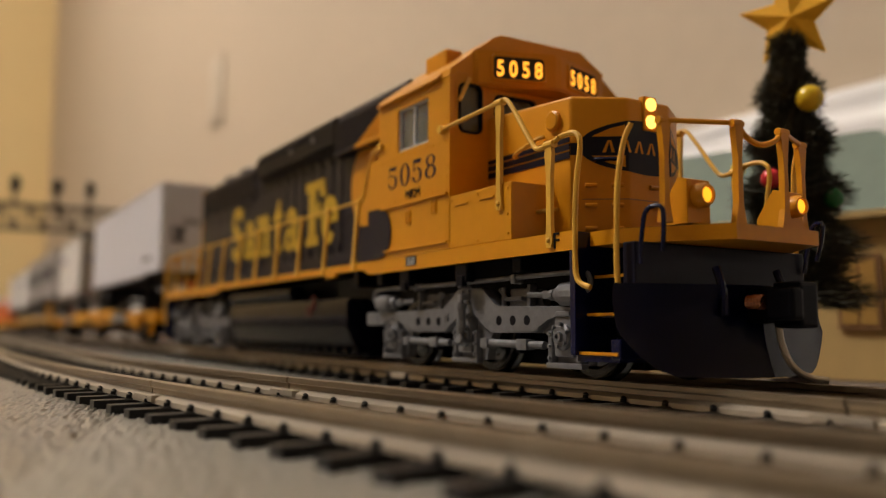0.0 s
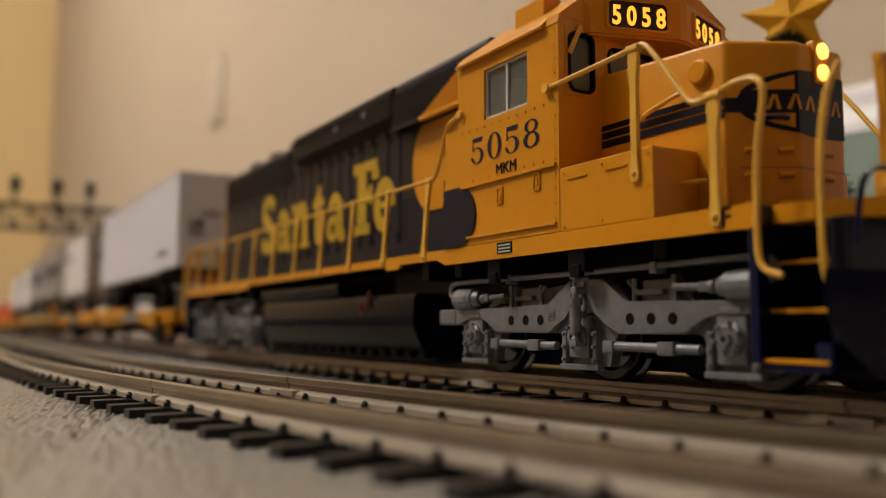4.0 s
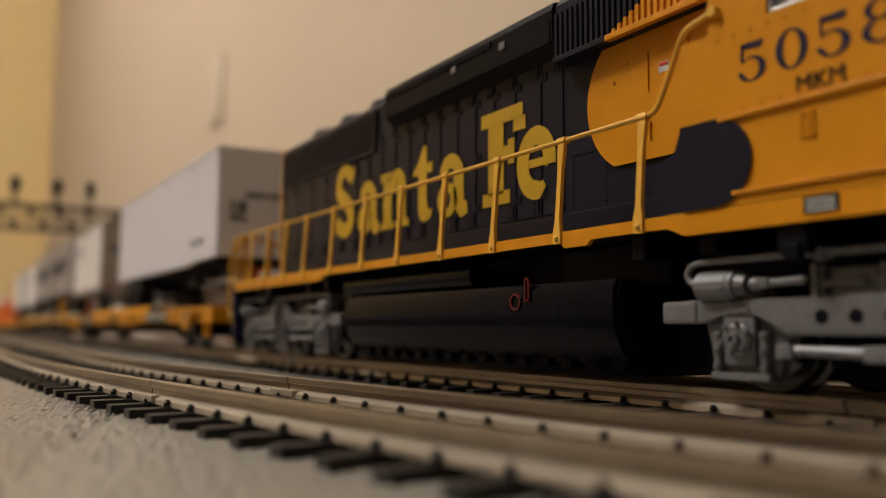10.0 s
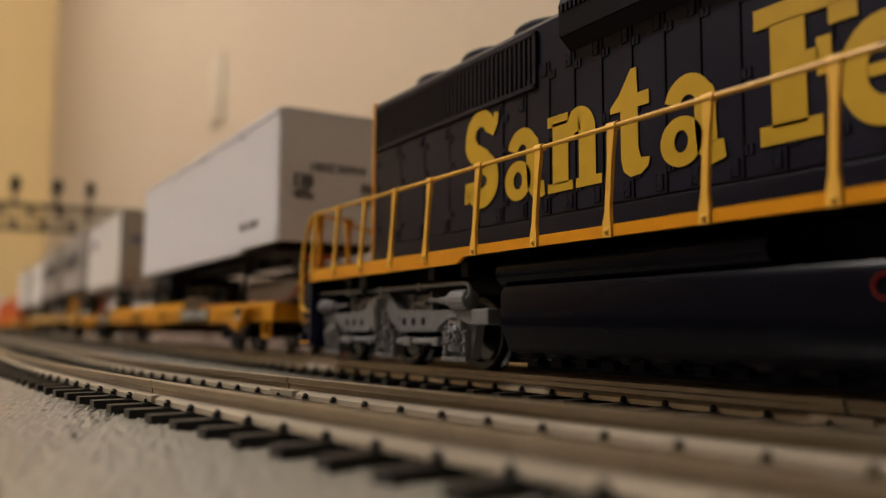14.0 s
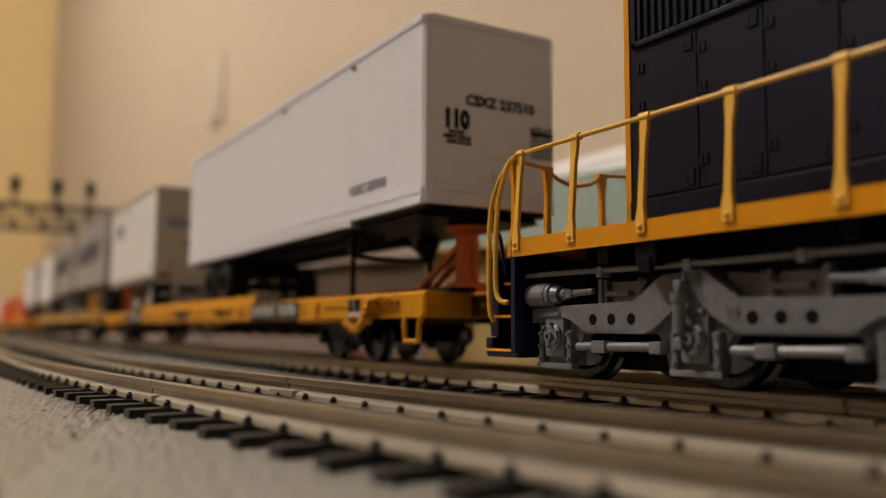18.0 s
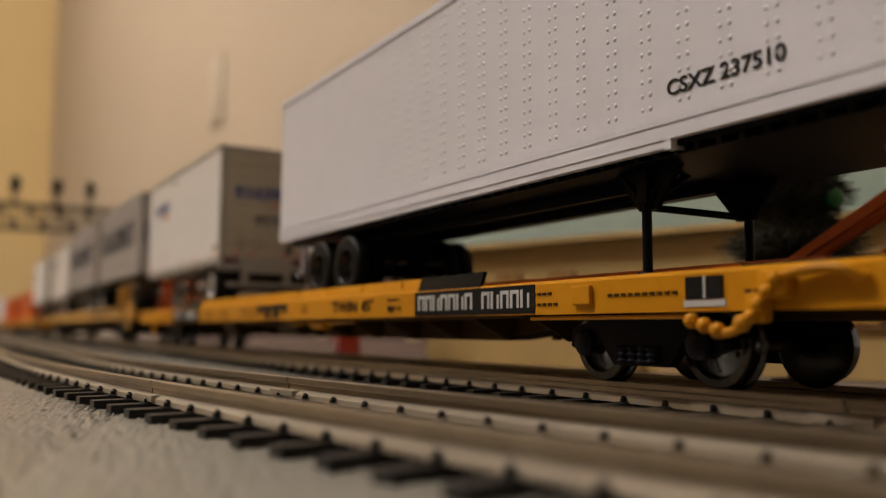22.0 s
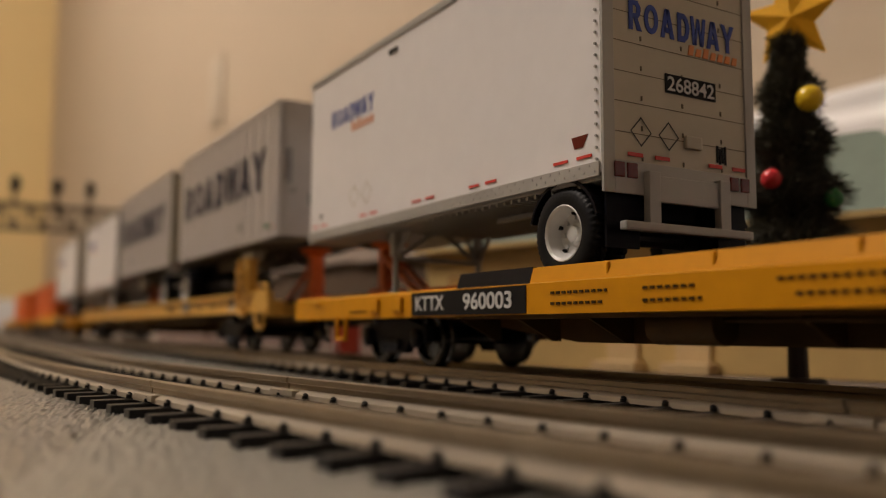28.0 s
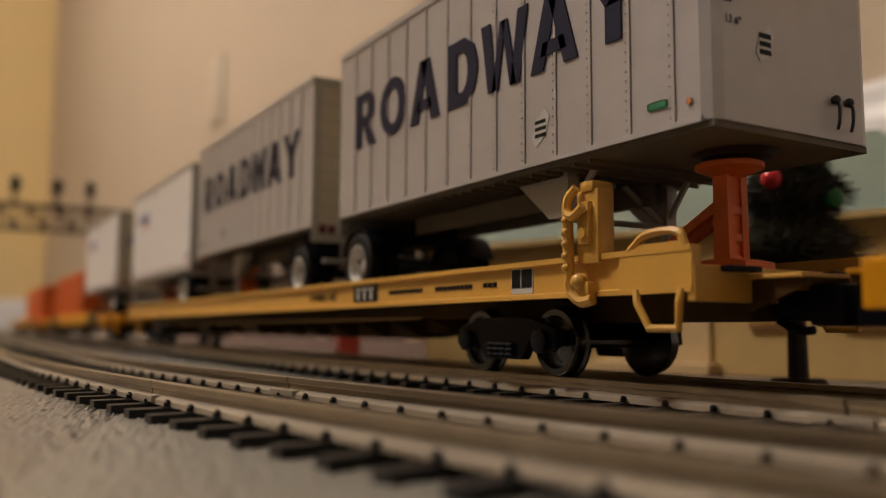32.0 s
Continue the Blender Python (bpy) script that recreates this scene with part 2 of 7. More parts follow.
def writing(name, text, size, material, parent, loc, right, up, thick=0.06, squeeze=1.0, shear=0.0, label="", bold=0.0):
    """Letters of the built-in font as a thin mesh; size is the height of capitals in millimetres. loc is the lower left corner."""
    cu = bpy.data.curves.new("lettering", "FONT")
    cu.body = text
    cu.size = size / 0.69
    cu.shear = shear
    cu.extrude = thick
    cu.offset = bold
    tmp = bpy.data.objects.new("lettering", cu)
    scene.collection.objects.link(tmp)
    bpy.context.view_layer.update()
    me = bpy.data.meshes.new_from_object(tmp.evaluated_get(bpy.context.evaluated_depsgraph_get()))
    bpy.data.objects.remove(tmp)
    r, u = Vector(right).normalized(), Vector(up).normalized()
    n = r.cross(u)
    m = Matrix((r * squeeze, u, n)).transposed().to_4x4()
    me.transform(Matrix.Scale(MM, 4) @ Matrix.Translation(loc) @ m)
    me.materials.clear()
    me.materials.append(material)
    ob = new(name, me)
    ob.parent = parent
    if label:
        ob["label"] = label
    return ob


def row(name, bm, material, parent, places, label=""):
    """Alike pieces on one mesh, each an object of its own, at places in millimetres."""
    me = to_mesh(name, bm, material)
    for p in places:
        ob = new(name, me)
        ob.parent = parent
        ob.location = Vector(p) * MM
        if label:
            ob["label"] = label


MOVERS, WHEELS = [], []


def rolling(ob, x=0.0, y=0.0, z=0.0, turn=0.0):
    """Puts a thing of the train at its place in the train; motions() keys it."""
    MOVERS.append((ob, x, y, z, turn))
    ob.matrix_basis = pose((x + travel(0)) * MM, y * MM, z * MM, 0, 0, turn)
    return ob

# ---- room ----
FLOOR_Z = -4.0


def room():
    def slab(name, x0, x1, y0, y1, z0, z1, mat):
        bm = B()
        box(bm, x0, x1, y0, y1, z0, z1)
        return tagged(part(name, bm, mat), kind="structure")
    slab("floor", -4000, 4000, -7000, 300, -64.6, FLOOR_Z - 0.3, M["floor"])
    slab("wall_north", -4000, 4000, 300, 400, -64.6, 2350, M["wall"])
    slab("wall_west", -4100, -4000, -7000, 400, -64.6, 2350, M["wall_yellow"])
    slab("wall_east", 4000, 4100, -7000, 400, -64.6, 2350, M["wall"])
    slab("wall_south", -4000, 4000, -7100, -7000, -64.6, 2350, M["wall"])
    slab("ceiling", -4000, 4000, -7000, 300, 2350, 2400, M["ceiling"])
    prof = [(0, 0), (14, 0), (14, 88), (12, 93), (12, 99), (14, 103), (13, 110), (8, 118), (7, 126), (3, 131), (0, 131)]
    bm = B()
    prism(bm, [(299.5 - p, FLOOR_Z + h) for p, h in prof], "x", -3999, 3999)
    tagged(part("baseboard", bm, M["trim"]), kind="structure")
    bm = B()
    prism(bm, [(-3999.5 + p, FLOOR_Z + h) for p, h in prof], "y", -6999, 285)
    tagged(part("baseboard", bm, M["trim"]), kind="structure")


room()


def wall_outlet():
    t = thing("wall_outlet", "plain pale wall outlet plate on the beige wall", "outlet")
    bm = B()
    box(bm, -35, 35, -5, 0, -58, 58, 2)
    part("cover_plate", bm, M["outlet"], t, smooth=True)
    for dz in (-20, 20):
        bm = B()
        turned(bm, [(15, -1.2), (16.5, -0.4), (16.5, 0.5)], (0, -5.6, dz), "y")
        part("socket", bm, M["outlet"], t)
    t.location = Vector((-1378, 299.8, 405)) * MM


wall_outlet()

# ---- white foam sheet under the tracks ----
def foam_piece(label, mat, x0, x1, y0, y1, step, bumps, lift):
    """One sheet from the line x0(y) to the line x1(y), with an embossed surface of small soft lumps."""
    nx = int((x1(y0) - x0(y0)) / step)
    ny = int((y1 - y0) / step)
    rng = np.random.default_rng(4)
    h = rng.standard_normal((nx + 1, ny + 1))
    reach = max(1, round(0.75 / step))
    k = np.exp(-0.5 * (np.arange(-reach, reach + 1) * step / 0.24) ** 2)
    h = np.apply_along_axis(lambda v: np.convolve(v, k, "same"), 0, h)
    h = np.apply_along_axis(lambda v: np.convolve(v, k, "same"), 1, h)
    h *= bumps / h.std()
    ys = np.linspace(y0, y1, ny + 1)
    a = np.array([x0(y) for y in ys])
    b = np.array([x1(y) for y in ys])
    u = np.linspace(0, 1, nx + 1)[:, None]
    xs = a[None, :] + (b - a)[None, :] * u
    z = FLOOR_Z + 0.35 + lift + h + 0.10 * np.sin(xs * 0.12) * np.sin(ys[None, :] * 0.28)
    z[0, :] = z[-1, :] = FLOOR_Z - 0.2
    z[:, 0] = z[:, -1] = FLOOR_Z - 0.2
    co = np.stack([xs, np.broadcast_to(ys[None, :], xs.shape), z], -1).reshape(-1, 3) * MM
    idx = np.arange((nx + 1) * (ny + 1)).reshape(nx + 1, ny + 1)
    f = np.stack([idx[:-1, :-1], idx[1:, :-1], idx[1:, 1:], idx[:-1, 1:]], -1).reshape(-1, 4)
    me = bpy.data.meshes.new("foam_sheet")
    me.from_pydata(co.tolist(), [], f.tolist())
    me.polygons.foreach_set("use_smooth", [True] * len(me.polygons))
    me.materials.append(mat)
    tagged(new("foam_sheet", me), label, "sheet", "foam sheets under the tracks")


def seam(y):
    return -61.3 - (y + 80.0) * 3.1


foam_piece("white glossy embossed foam sheet lying on the floor", M["foam"], lambda y: -345.0, seam, -80.5, -50.0, 0.25, 0.088, 0.0)
foam_piece("white matt foam sheet lying beside the curved track", M["foam_smooth"], seam, lambda y: 60.0, -80.5, -50.0, 0.28, 0.06, 0.05)
foam_piece("white foam sheet lying under both tracks", M["foam_smooth"], lambda y: -345.0, lambda y: 155.0, -50.2, -15.0, 1.2, 0.03, 0.04)

# ---- tracks ----
RAIL = [(-0.62, 0), (-0.62, -0.6), (-0.3, -0.8), (-0.28, -1.42), (0.28, -1.42), (0.3, -0.8), (0.62, -0.6), (0.62, 0), (0.45, 0.08), (-0.45, 0.08)]
FOOT = [(-0.3, -1.5), (-1.12, -1.95), (-1.18, -2.55), (1.18, -2.55), (1.12, -1.95), (0.3, -1.5)]
RAIL_Y = 8.85


def near_line(x):
    """Middle line of the near track: a wide curve that bends towards the other track."""
    u = max(x, -290.0) + 110.0
    return -52.16 + 0.1042 * u + 0.000376 * u * u, (0.1042 + 0.000752 * u) if x > -290 else 0.0


def far_line(x):
    return 0.0, 0.0


def rail_piece(track, line, side, xs, section=RAIL, name="rail", mat="rail"):
    bm = B()
    rings = []
    for x in xs:
        y, s = line(x)
        n = Vector((-s, 1, 0)).normalized()
        c = Vector((x, y, -0.09)) + n * side * RAIL_Y
        rings.append([bm.verts.new(c + n * p + Vector((0, 0, h))) for p, h in section])
    k = len(section)
    for a, b in zip(rings, rings[1:]):
        for i in range(k):
            j = (i + 1) % k
            bm.faces.new((a[i], b[i], b[j], a[j]))
    bm.faces.new(rings[0])
    bm.faces.new(rings[-1][::-1])
    return part(name, bm, M[mat], track, smooth=True)


def tie_geometry(bm, m):
    one = B()
    box(one, -1.05, 1.05, -14.8, 14.8, -3.85, -2.6, 0.14)
    for s in (-1, 1):
        box(one, -0.85, 0.85, s * RAIL_Y - 2.2, s * RAIL_Y + 2.2, -2.66, -2.5)
        for o in (-1, 1):
            y = s * RAIL_Y + o * 1.4
            rod(one, (0, y, -2.6), (0, y, -2.08), 0.42, 8, 0.36)
            rod(one, (0, y - o * 0.1, -2.1), (0, y - o * 0.28, -1.9), 0.46, 8, 0.3)
    one.transform(m)
    me = bpy.data.meshes.new("tie")
    one.to_mesh(me)
    one.free()
    bm.from_mesh(me)
    return me


def track(name, line, joints_near, joints_far, x0, x1, pitch, label):
    t = thing(name, label, "track", "model railway tracks")
    for side, joints in ((-1, joints_near), (1, joints_far)):
        ends = [x0] + sorted(joints) + [x1]
        for a, b in zip(ends, ends[1:]):
            a, b = a + 0.22, b - 0.22
            n = max(2, int((b - a) / 8))
            xs = [a + (b - a) * i / n for i in range(n + 1)]
            r = rail_piece(t, line, side, xs)
            rail_piece(r, line, side, xs, FOOT, "rail_foot", "rail_foot")
        for j in joints:
            y, s = line(j)
            bm = B()
            n = Vector((-s, 1, 0)).normalized()
            m = Matrix.Translation((j, y, 0)) @ Matrix.Rotation(math.atan(s), 4, "Z")
            for o in (-1, 1):
                box(bm, -3.4, 3.4, side * RAIL_Y + o * 0.95 - 0.6, side * RAIL_Y + o * 0.95 + 0.6, -2.42, -1.62, 0.1)
            bm.transform(m)
            part("rail_joiner", bm, M["rail_foot"], t)
    shared = None
    rest = B()
    x = x0 + 2
    rnd = random.Random(5)
    while x < x1 - 1:
        y, s = line(x)
        m = Matrix.Translation((x, y, 0)) @ Matrix.Rotation(math.atan(s) + rnd.uniform(-0.012, 0.012), 4, "Z")
        if -330 < x < 40:
            if shared is None:
                bm = B()
                tie_geometry(bm, Matrix())
                shared = to_mesh("tie", bm, M["tie"])
            ob = new("tie", shared)
            ob.parent = t
            ob.matrix_basis = Matrix.Translation(m.translation * MM) @ m.to_3x3().to_4x4()
        else:
            tie_geometry(rest, m)
        x += pitch / math.sqrt(1 + s * s)
    ob = part("tie_row", rest, M["tie"], t)
    tagged(ob, kind="stuff")
    return t


track("straight_track", far_line, (-50.0, -276.0), (-50.0, -276.0), -4100, 420, 7.15,
      "straight nickel silver model track with black plastic ties")
track("curved_track", near_line, (-110.0, -330.0), (-108.0, -330.0), -4100, -4, 7.15,
      "curving nickel silver model track with black plastic ties on white foam")

# ---- locomotive ----
SIDE = -1  # the camera's side is negative y


def wheelset(parent, x, z, r, mat, gauge=8.1):
    """Axle with two flanged wheels, turning about its own middle."""
    bm = B()
    for s in (-1, 1):
        prof = [(r * 0.22, gauge + 1.7), (r * 0.30, gauge + 1.9), (r * 0.42, gauge + 1.5), (r * 0.72, gauge + 1.1), (r * 0.8, gauge + 1.75),
                (r * 0.97, gauge + 1.75), (r, gauge + 1.55), (r * 1.01, gauge + 0.1), (r * 1.10, gauge - 0.15), (r * 1.11, gauge - 0.45),
                (r * 0.9, gauge - 0.6), (r * 0.3, gauge - 0.5)]
        turned(bm, [(a, s * h) for a, h in prof], (0, 0, 0), "y", 32)
        for k in range(5):
            a = 2 * math.pi * k / 5
            rod(bm, (r * 0.55 * math.cos(a), s * (gauge + 1.0), r * 0.55 * math.sin(a)),
                (r * 0.55 * math.cos(a), s * (gauge + 1.32), r * 0.55 * math.sin(a)), r * 0.09, 6)
    rod(bm, (0, -gauge - 2.6, 0), (0, gauge + 2.6, 0), r * 0.2, 10)
    ob = part("wheelset", bm, mat, parent, "dark steel wheels on their axle", smooth=True)
    ob.location = Vector((x, 0, z)) * MM
    WHEELS.append((ob, x, z, r))
    return ob


def loco_truck(loco, cx, flip):
    """Three-axle truck with cast silver side frames."""
    sg = -1 if flip else 1
    fr = B()
    box(fr, cx - 30, cx + 30, -6.5, 6.5, 7.5, 12.5, 0.4)
    box(fr, cx - 29.5, cx + 29.5, -6.2, 6.2, 1.3, 7.6, 0.4)
    truck = part("truck", fr, M["black"], loco, "three-axle truck with silver side frames")
    for ax in (-23.9, 0, 23.9):
        wheelset(truck, cx + ax, 5.95, 5.85, M["steel"])
    for s in (-1, 1):
        def X(v):
            return cx + sg * v
        def Y(v):
            return s * v
        # side frame: a long casting that drops between the axles
        bm = B()
        top = [(-33.8, 9.5), (-33.8, 7.3), (-28.9, 7.2), (-28.2, 4.6), (-27.4, 1.9), (-20.0, 1.9), (-19.6, 4.2), (-18.4, 5.9), (-16.6, 6.3),
               (-6.0, 6.3), (-4.2, 6.0), (-3.2, 4.6), (-2.6, 2.0), (4.6, 2.0), (5.2, 4.6), (6.2, 6.0), (8.0, 6.3), (17.6, 6.3), (19.2, 5.9),
               (20.2, 4.4), (20.6, 1.9), (27.4, 1.9), (28.0, 5.0), (28.6, 8.2), (28.0, 9.0), (26.4, 9.4), (9.0, 9.4), (7.2, 10.0), (5.0, 12.2),
               (3.8, 12.9), (-2.0, 12.9), (-3.4, 11.6), (-5.4, 9.9), (-7.0, 9.5), (-29.0, 9.5), (-31.0, 9.8)]
        prism(bm, [(X(a), b) for a, b in top], "y", Y(12.4), Y(13.9))
        side = part("side_frame", bm, M["silver"], truck)
        # raised beams with cranked ends, rounded along their edges
        for pts in ([(-29.4, 9.6), (-29.4, 7.2), (-27.6, 7.3), (-26.2, 8.3), (-22.0, 8.4), (-20.6, 7.9), (-19.2, 6.5), (-18.2, 6.05), (-6.2, 6.05), (-5.0, 6.5), (-2.8, 8.2),
                     (-1.3, 8.8), (-1.3, 12.8), (-2.0, 12.8), (-4.4, 10.6), (-6.0, 9.6)],
                    [(1.9, 12.9), (1.9, 9.0), (3.6, 8.6), (5.4, 7.0), (6.6, 6.15), (7.6, 6.05), (17.4, 6.05), (18.6, 6.5), (20.6, 8.1), (22.4, 8.5), (26.6, 8.5), (27.6, 7.6),
                     (28.6, 7.4), (28.6, 9.6), (9.2, 9.6), (8.2, 9.9), (5.4, 12.2), (4.4, 12.8)]):
            bm = B()
            faces = prism(bm, [(X(a), b) for a, b in pts], "y", Y(13.0), Y(15.1))
            bmesh.ops.bevel(bm, geom=list(faces[1].edges), offset=0.28, segments=3, profile=0.5, affect="EDGES")
            part("beam", bm, M["silver"], side, smooth=True)
        bm = B()
        box(bm, min(X(-34.0), X(-29.2)), max(X(-34.0), X(-29.2)), min(Y(11), Y(15.3)), max(Y(11), Y(15.3)), 7.2, 9.6, 0.35)
        part("end_bar", bm, M["silver"], side)
        bm = B()
        box(bm, min(X(-1.3), X(1.9)), max(X(-1.3), X(1.9)), min(Y(13.4), Y(14.9)), max(Y(13.4), Y(14.9)), 8.6, 13.2, 0.2)
        for bx, bz in ((-0.6, 12.3), (1.2, 12.3), (1.2, 10.6), (-0.6, 9.4)):
            rod(bm, (X(bx), Y(14.8), bz), (X(bx), Y(15.3), bz), 0.3, 8)
        part("centre_post", bm, M["silver"], side)
        bm = B()
        prism(bm, [(X(a), b) for a, b in ((-16.4, 9.4), (-14.6, 11.6), (-3.2, 12.7), (-2.0, 12.0), (-2.0, 9.4))], "y", Y(11.6), Y(13.0))
        prism(bm, [(X(a), b) for a, b in ((9.0, 9.4), (9.6, 12.4), (16.0, 12.2), (17.6, 9.4))], "y", Y(11.6), Y(13.0))
        part("bolster_plate", bm, M["silver"], side)
        # black discs on the solid beam give the shade of lightening holes
        for hx in (-14.4, -11.0, -7.7, 9.4, 12.8, 16.1):
            bm = B()
            turned(bm, [(0.7, s * -0.25), (0.7, s * 0.05)], (X(hx), Y(15.08), 7.8), "y", 16)
            part("lightening_hole", bm, M["black"], side)
        bm = B()
        for k in range(3):
            box(bm, min(X(-6.1), X(-4.6)), max(X(-6.1), X(-4.6)), min(Y(15.0), Y(15.25)), max(Y(15.0), Y(15.25)), 7.9 + k * 0.4, 8.1 + k * 0.4)
        part("cast_mark", bm, M["silver"], side)
        for ax in (-23.9, 0, 23.9):
            bm = B()
            box(bm, X(ax) - 1.9, X(ax) + 1.9, min(Y(13.6), Y(15.0)), max(Y(13.6), Y(15.0)), 3.0, 8.4, 0.3)
            box(bm, X(ax) - 1.5, X(ax) + 1.5, min(Y(13.9), Y(15.3)), max(Y(13.9), Y(15.3)), 8.2, 8.9, 0.2)
            turned(bm, [(1.75, s * 14.8), (1.75, s * 15.4), (1.35, s * 15.7)], (X(ax), 0, 5.6), "y", 20)
            turned(bm, [(0.75, s * 15.6), (0.7, s * 16.2), (0.35, s * 16.2), (0.3, s * 15.9)], (X(ax), 0, 5.6), "y", 12)
            for k in range(6):
                a = math.pi * k / 3 + 0.3
                rod(bm, (X(ax) + 1.5 * math.cos(a), Y(15.5), 5.8 + 1.5 * math.sin(a)), (X(ax) + 1.5 * math.cos(a), Y(16.05), 5.8 + 1.5 * math.sin(a)), 0.24, 6)
            box(bm, X(ax) - 3.3, X(ax) - 2.5, min(Y(13.8), Y(15.0)), max(Y(13.8), Y(15.0)), 2.0, 6.4, 0.2)
            for bz in (2.8, 4.4, 6.0):
                for bx in (-2.9, 2.9):
                    rod(bm, (X(ax) + bx, Y(14.8), bz), (X(ax) + bx, Y(15.3), bz), 0.26, 6)
            box(bm, X(ax) + 2.5, X(ax) + 3.3, min(Y(13.8), Y(15.0)), max(Y(13.8), Y(15.0)), 2.0, 6.4, 0.2)
            box(bm, X(ax) - 3.6, X(ax) + 3.6, min(Y(13.9), Y(15.1)), max(Y(13.9), Y(15.1)), 1.5, 2.2, 0.15)
            part("journal_box", bm, M["silver"], truck, smooth=True)
        # vertical damper by the middle axle
        bm = B()
        rod(bm, (X(0.9), Y(16.2), 5.2), (X(0.9), Y(16.2), 11.2), 0.42, 10)
        rod(bm, (X(0.9), Y(16.2), 6.2), (X(0.9), Y(16.2), 9.8), 0.72, 14)
        rod(bm, (X(0.9), Y(16.2), 9.6), (X(0.9), Y(16.2), 10.5), 0.9, 14)
        ball(bm, (X(0.9), Y(16.2), 5.3), 0.6, 10, 8)
        box(bm, X(0.9) - 0.55, X(0.9) + 0.55, min(Y(13.8), Y(16.6)), max(Y(13.8), Y(16.6)), 11.0, 11.9, 0.2)
        box(bm, X(0.9) - 0.7, X(0.9) + 0.7, min(Y(13.8), Y(16.8)), max(Y(13.8), Y(16.8)), 4.4, 5.2, 0.2)
        part("damper", bm, M["silver"], truck, smooth=True)
        # brake cylinders at both ends, and their pipe
        for bx, d in ((-28.6, 1), (28.6, -1)):
            bm = B()
            rod(bm, (X(bx), Y(14.8), 11.1), (X(bx + d * 4.8), Y(14.8), 11.1), 1.55, 20)
            xa, xb = sorted((X(bx + d * 0.2), X(bx + d * 4.0)))
            prism(bm, [(Y(14.8) + (1.64 if k % 3 else 1.57) * math.cos(2 * math.pi * k / 42), 11.1 + (1.64 if k % 3 else 1.57) * math.sin(2 * math.pi * k / 42)) for k in range(42)], "x", xa, xb)
            rod(bm, (X(bx + d * 4.6), Y(14.8), 11.1), (X(bx + d * 6.0), Y(14.8), 11.1), 1.35, 18, 1.0)
            rod(bm, (X(bx + d * 5.8), Y(14.8), 11.1), (X(bx + d * 12.4), Y(14.8), 11.3), 0.42, 10)
            rod(bm, (X(bx + d * 6.6), Y(14.8), 11.1), (X(bx + d * 7.4), Y(14.8), 11.1), 0.75, 10)
            box(bm, min(X(bx + d * 7.2), X(bx + d * 8.6)), max(X(bx + d * 7.2), X(bx + d * 8.6)), min(Y(14.2), Y(15.4)), max(Y(14.2), Y(15.4)), 10.6, 11.7, 0.15)
            part("brake_cylinder", bm, M["silver"], truck, smooth=True)
            bm = B()
            box(bm, X(bx + d * 13) - 0.35, X(bx + d * 13) + 0.35, min(Y(13.2), Y(14.4)), max(Y(13.2), Y(14.4)), 9.3, 12.8, 0.12)
            box(bm, X(bx + d * 16.4) - 2.4, X(bx + d * 16.4) + 2.4, min(Y(12.4), Y(13.4)), max(Y(12.4), Y(13.4)), 9.4, 12.4, 0.2)
            box(bm, X(bx + d * 16.4) - 2.6, X(bx + d * 16.4) + 1.4, min(Y(13), Y(14.2)), max(Y(13), Y(14.2)), 10.6, 11.2, 0.1)
            rod(bm, (X(bx + d * 19.6), Y(13.9), 9.6), (X(bx + d * 19.6), Y(13.9), 12.6), 0.35, 8)
            rod(bm, (X(bx + d * 18.9), Y(13.9), 10.8), (X(bx + d * 20.6), Y(13.9), 12.4), 0.3, 8)
            box(bm, X(bx + d * 13.6) - 0.2, X(bx + d * 13.6) + 0.2, min(Y(12.6), Y(14)), max(Y(12.6), Y(14)), 9.8, 12.6, 0)
            part("brake_lever", bm, M["silver"], truck)
        bm = B()
        pipe(bm, [(X(28.0), Y(15.6), 11.2), (X(29.6), Y(15.7), 11.4), (X(30.2), Y(15.7), 12.4), (X(29.6), Y(15.7), 13.5), (X(28.4), Y(15.6), 13.9),
                  (X(0), Y(15.4), 13.6), (X(-27.6), Y(15.6), 13.7), (X(-29.2), Y(15.7), 13.4), (X(-29.9), Y(15.7), 12.5), (X(-29.4), Y(15.7), 11.5), (X(-28), Y(15.6), 11.2)], 0.36, 8)
        for cxx in (-14, 14, 0):
            box(bm, X(cxx) - 0.5, X(cxx) + 0.5, min(Y(14.3), Y(16.0)), max(Y(14.3), Y(16.0)), 12.9, 14.2, 0.12)
        part("brake_pipe", bm, M["silver"], truck, smooth=True)
        # brake rods along the wheels
        bm = B()
        for a, b in ((-19.5, -4.8), (4.6, 19.5)):
            rod(bm, (X(a), Y(14.6), 4.6), (X(b), Y(14.6), 4.4), 0.55, 10)
            m = (a + b) / 2 + 3.0
            box(bm, X(m) - 1.2, X(m) + 1.2, min(Y(13.8), Y(15.4)), max(Y(13.8), Y(15.4)), 3.7, 5.2, 0.15)
            box(bm, X(a + 1) - 0.9, X(a + 1) + 0.9, min(Y(13.8), Y(15.3)), max(Y(13.8), Y(15.3)), 3.8, 5.2, 0.15)
        part("brake_rod", bm, M["silver"], truck, smooth=True)
        # brake shoes hidden behind
        bm = B()
        for a in (-16.4, -7.3, 7.3, 16.4):
            box(bm, X(a) - 0.6, X(a) + 0.6, min(Y(8.2), Y(10.2)), max(Y(8.2), Y(10.2)), 3, 9, 0.2)
        part("brake_shoe", bm, M["black"], truck)


def bump_rows(bm, pts, y, r=0.16, s=-1):
    for x, z in pts:
        rod(bm, (x, y, z), (x, y + s * 0.14, z), r, 6)


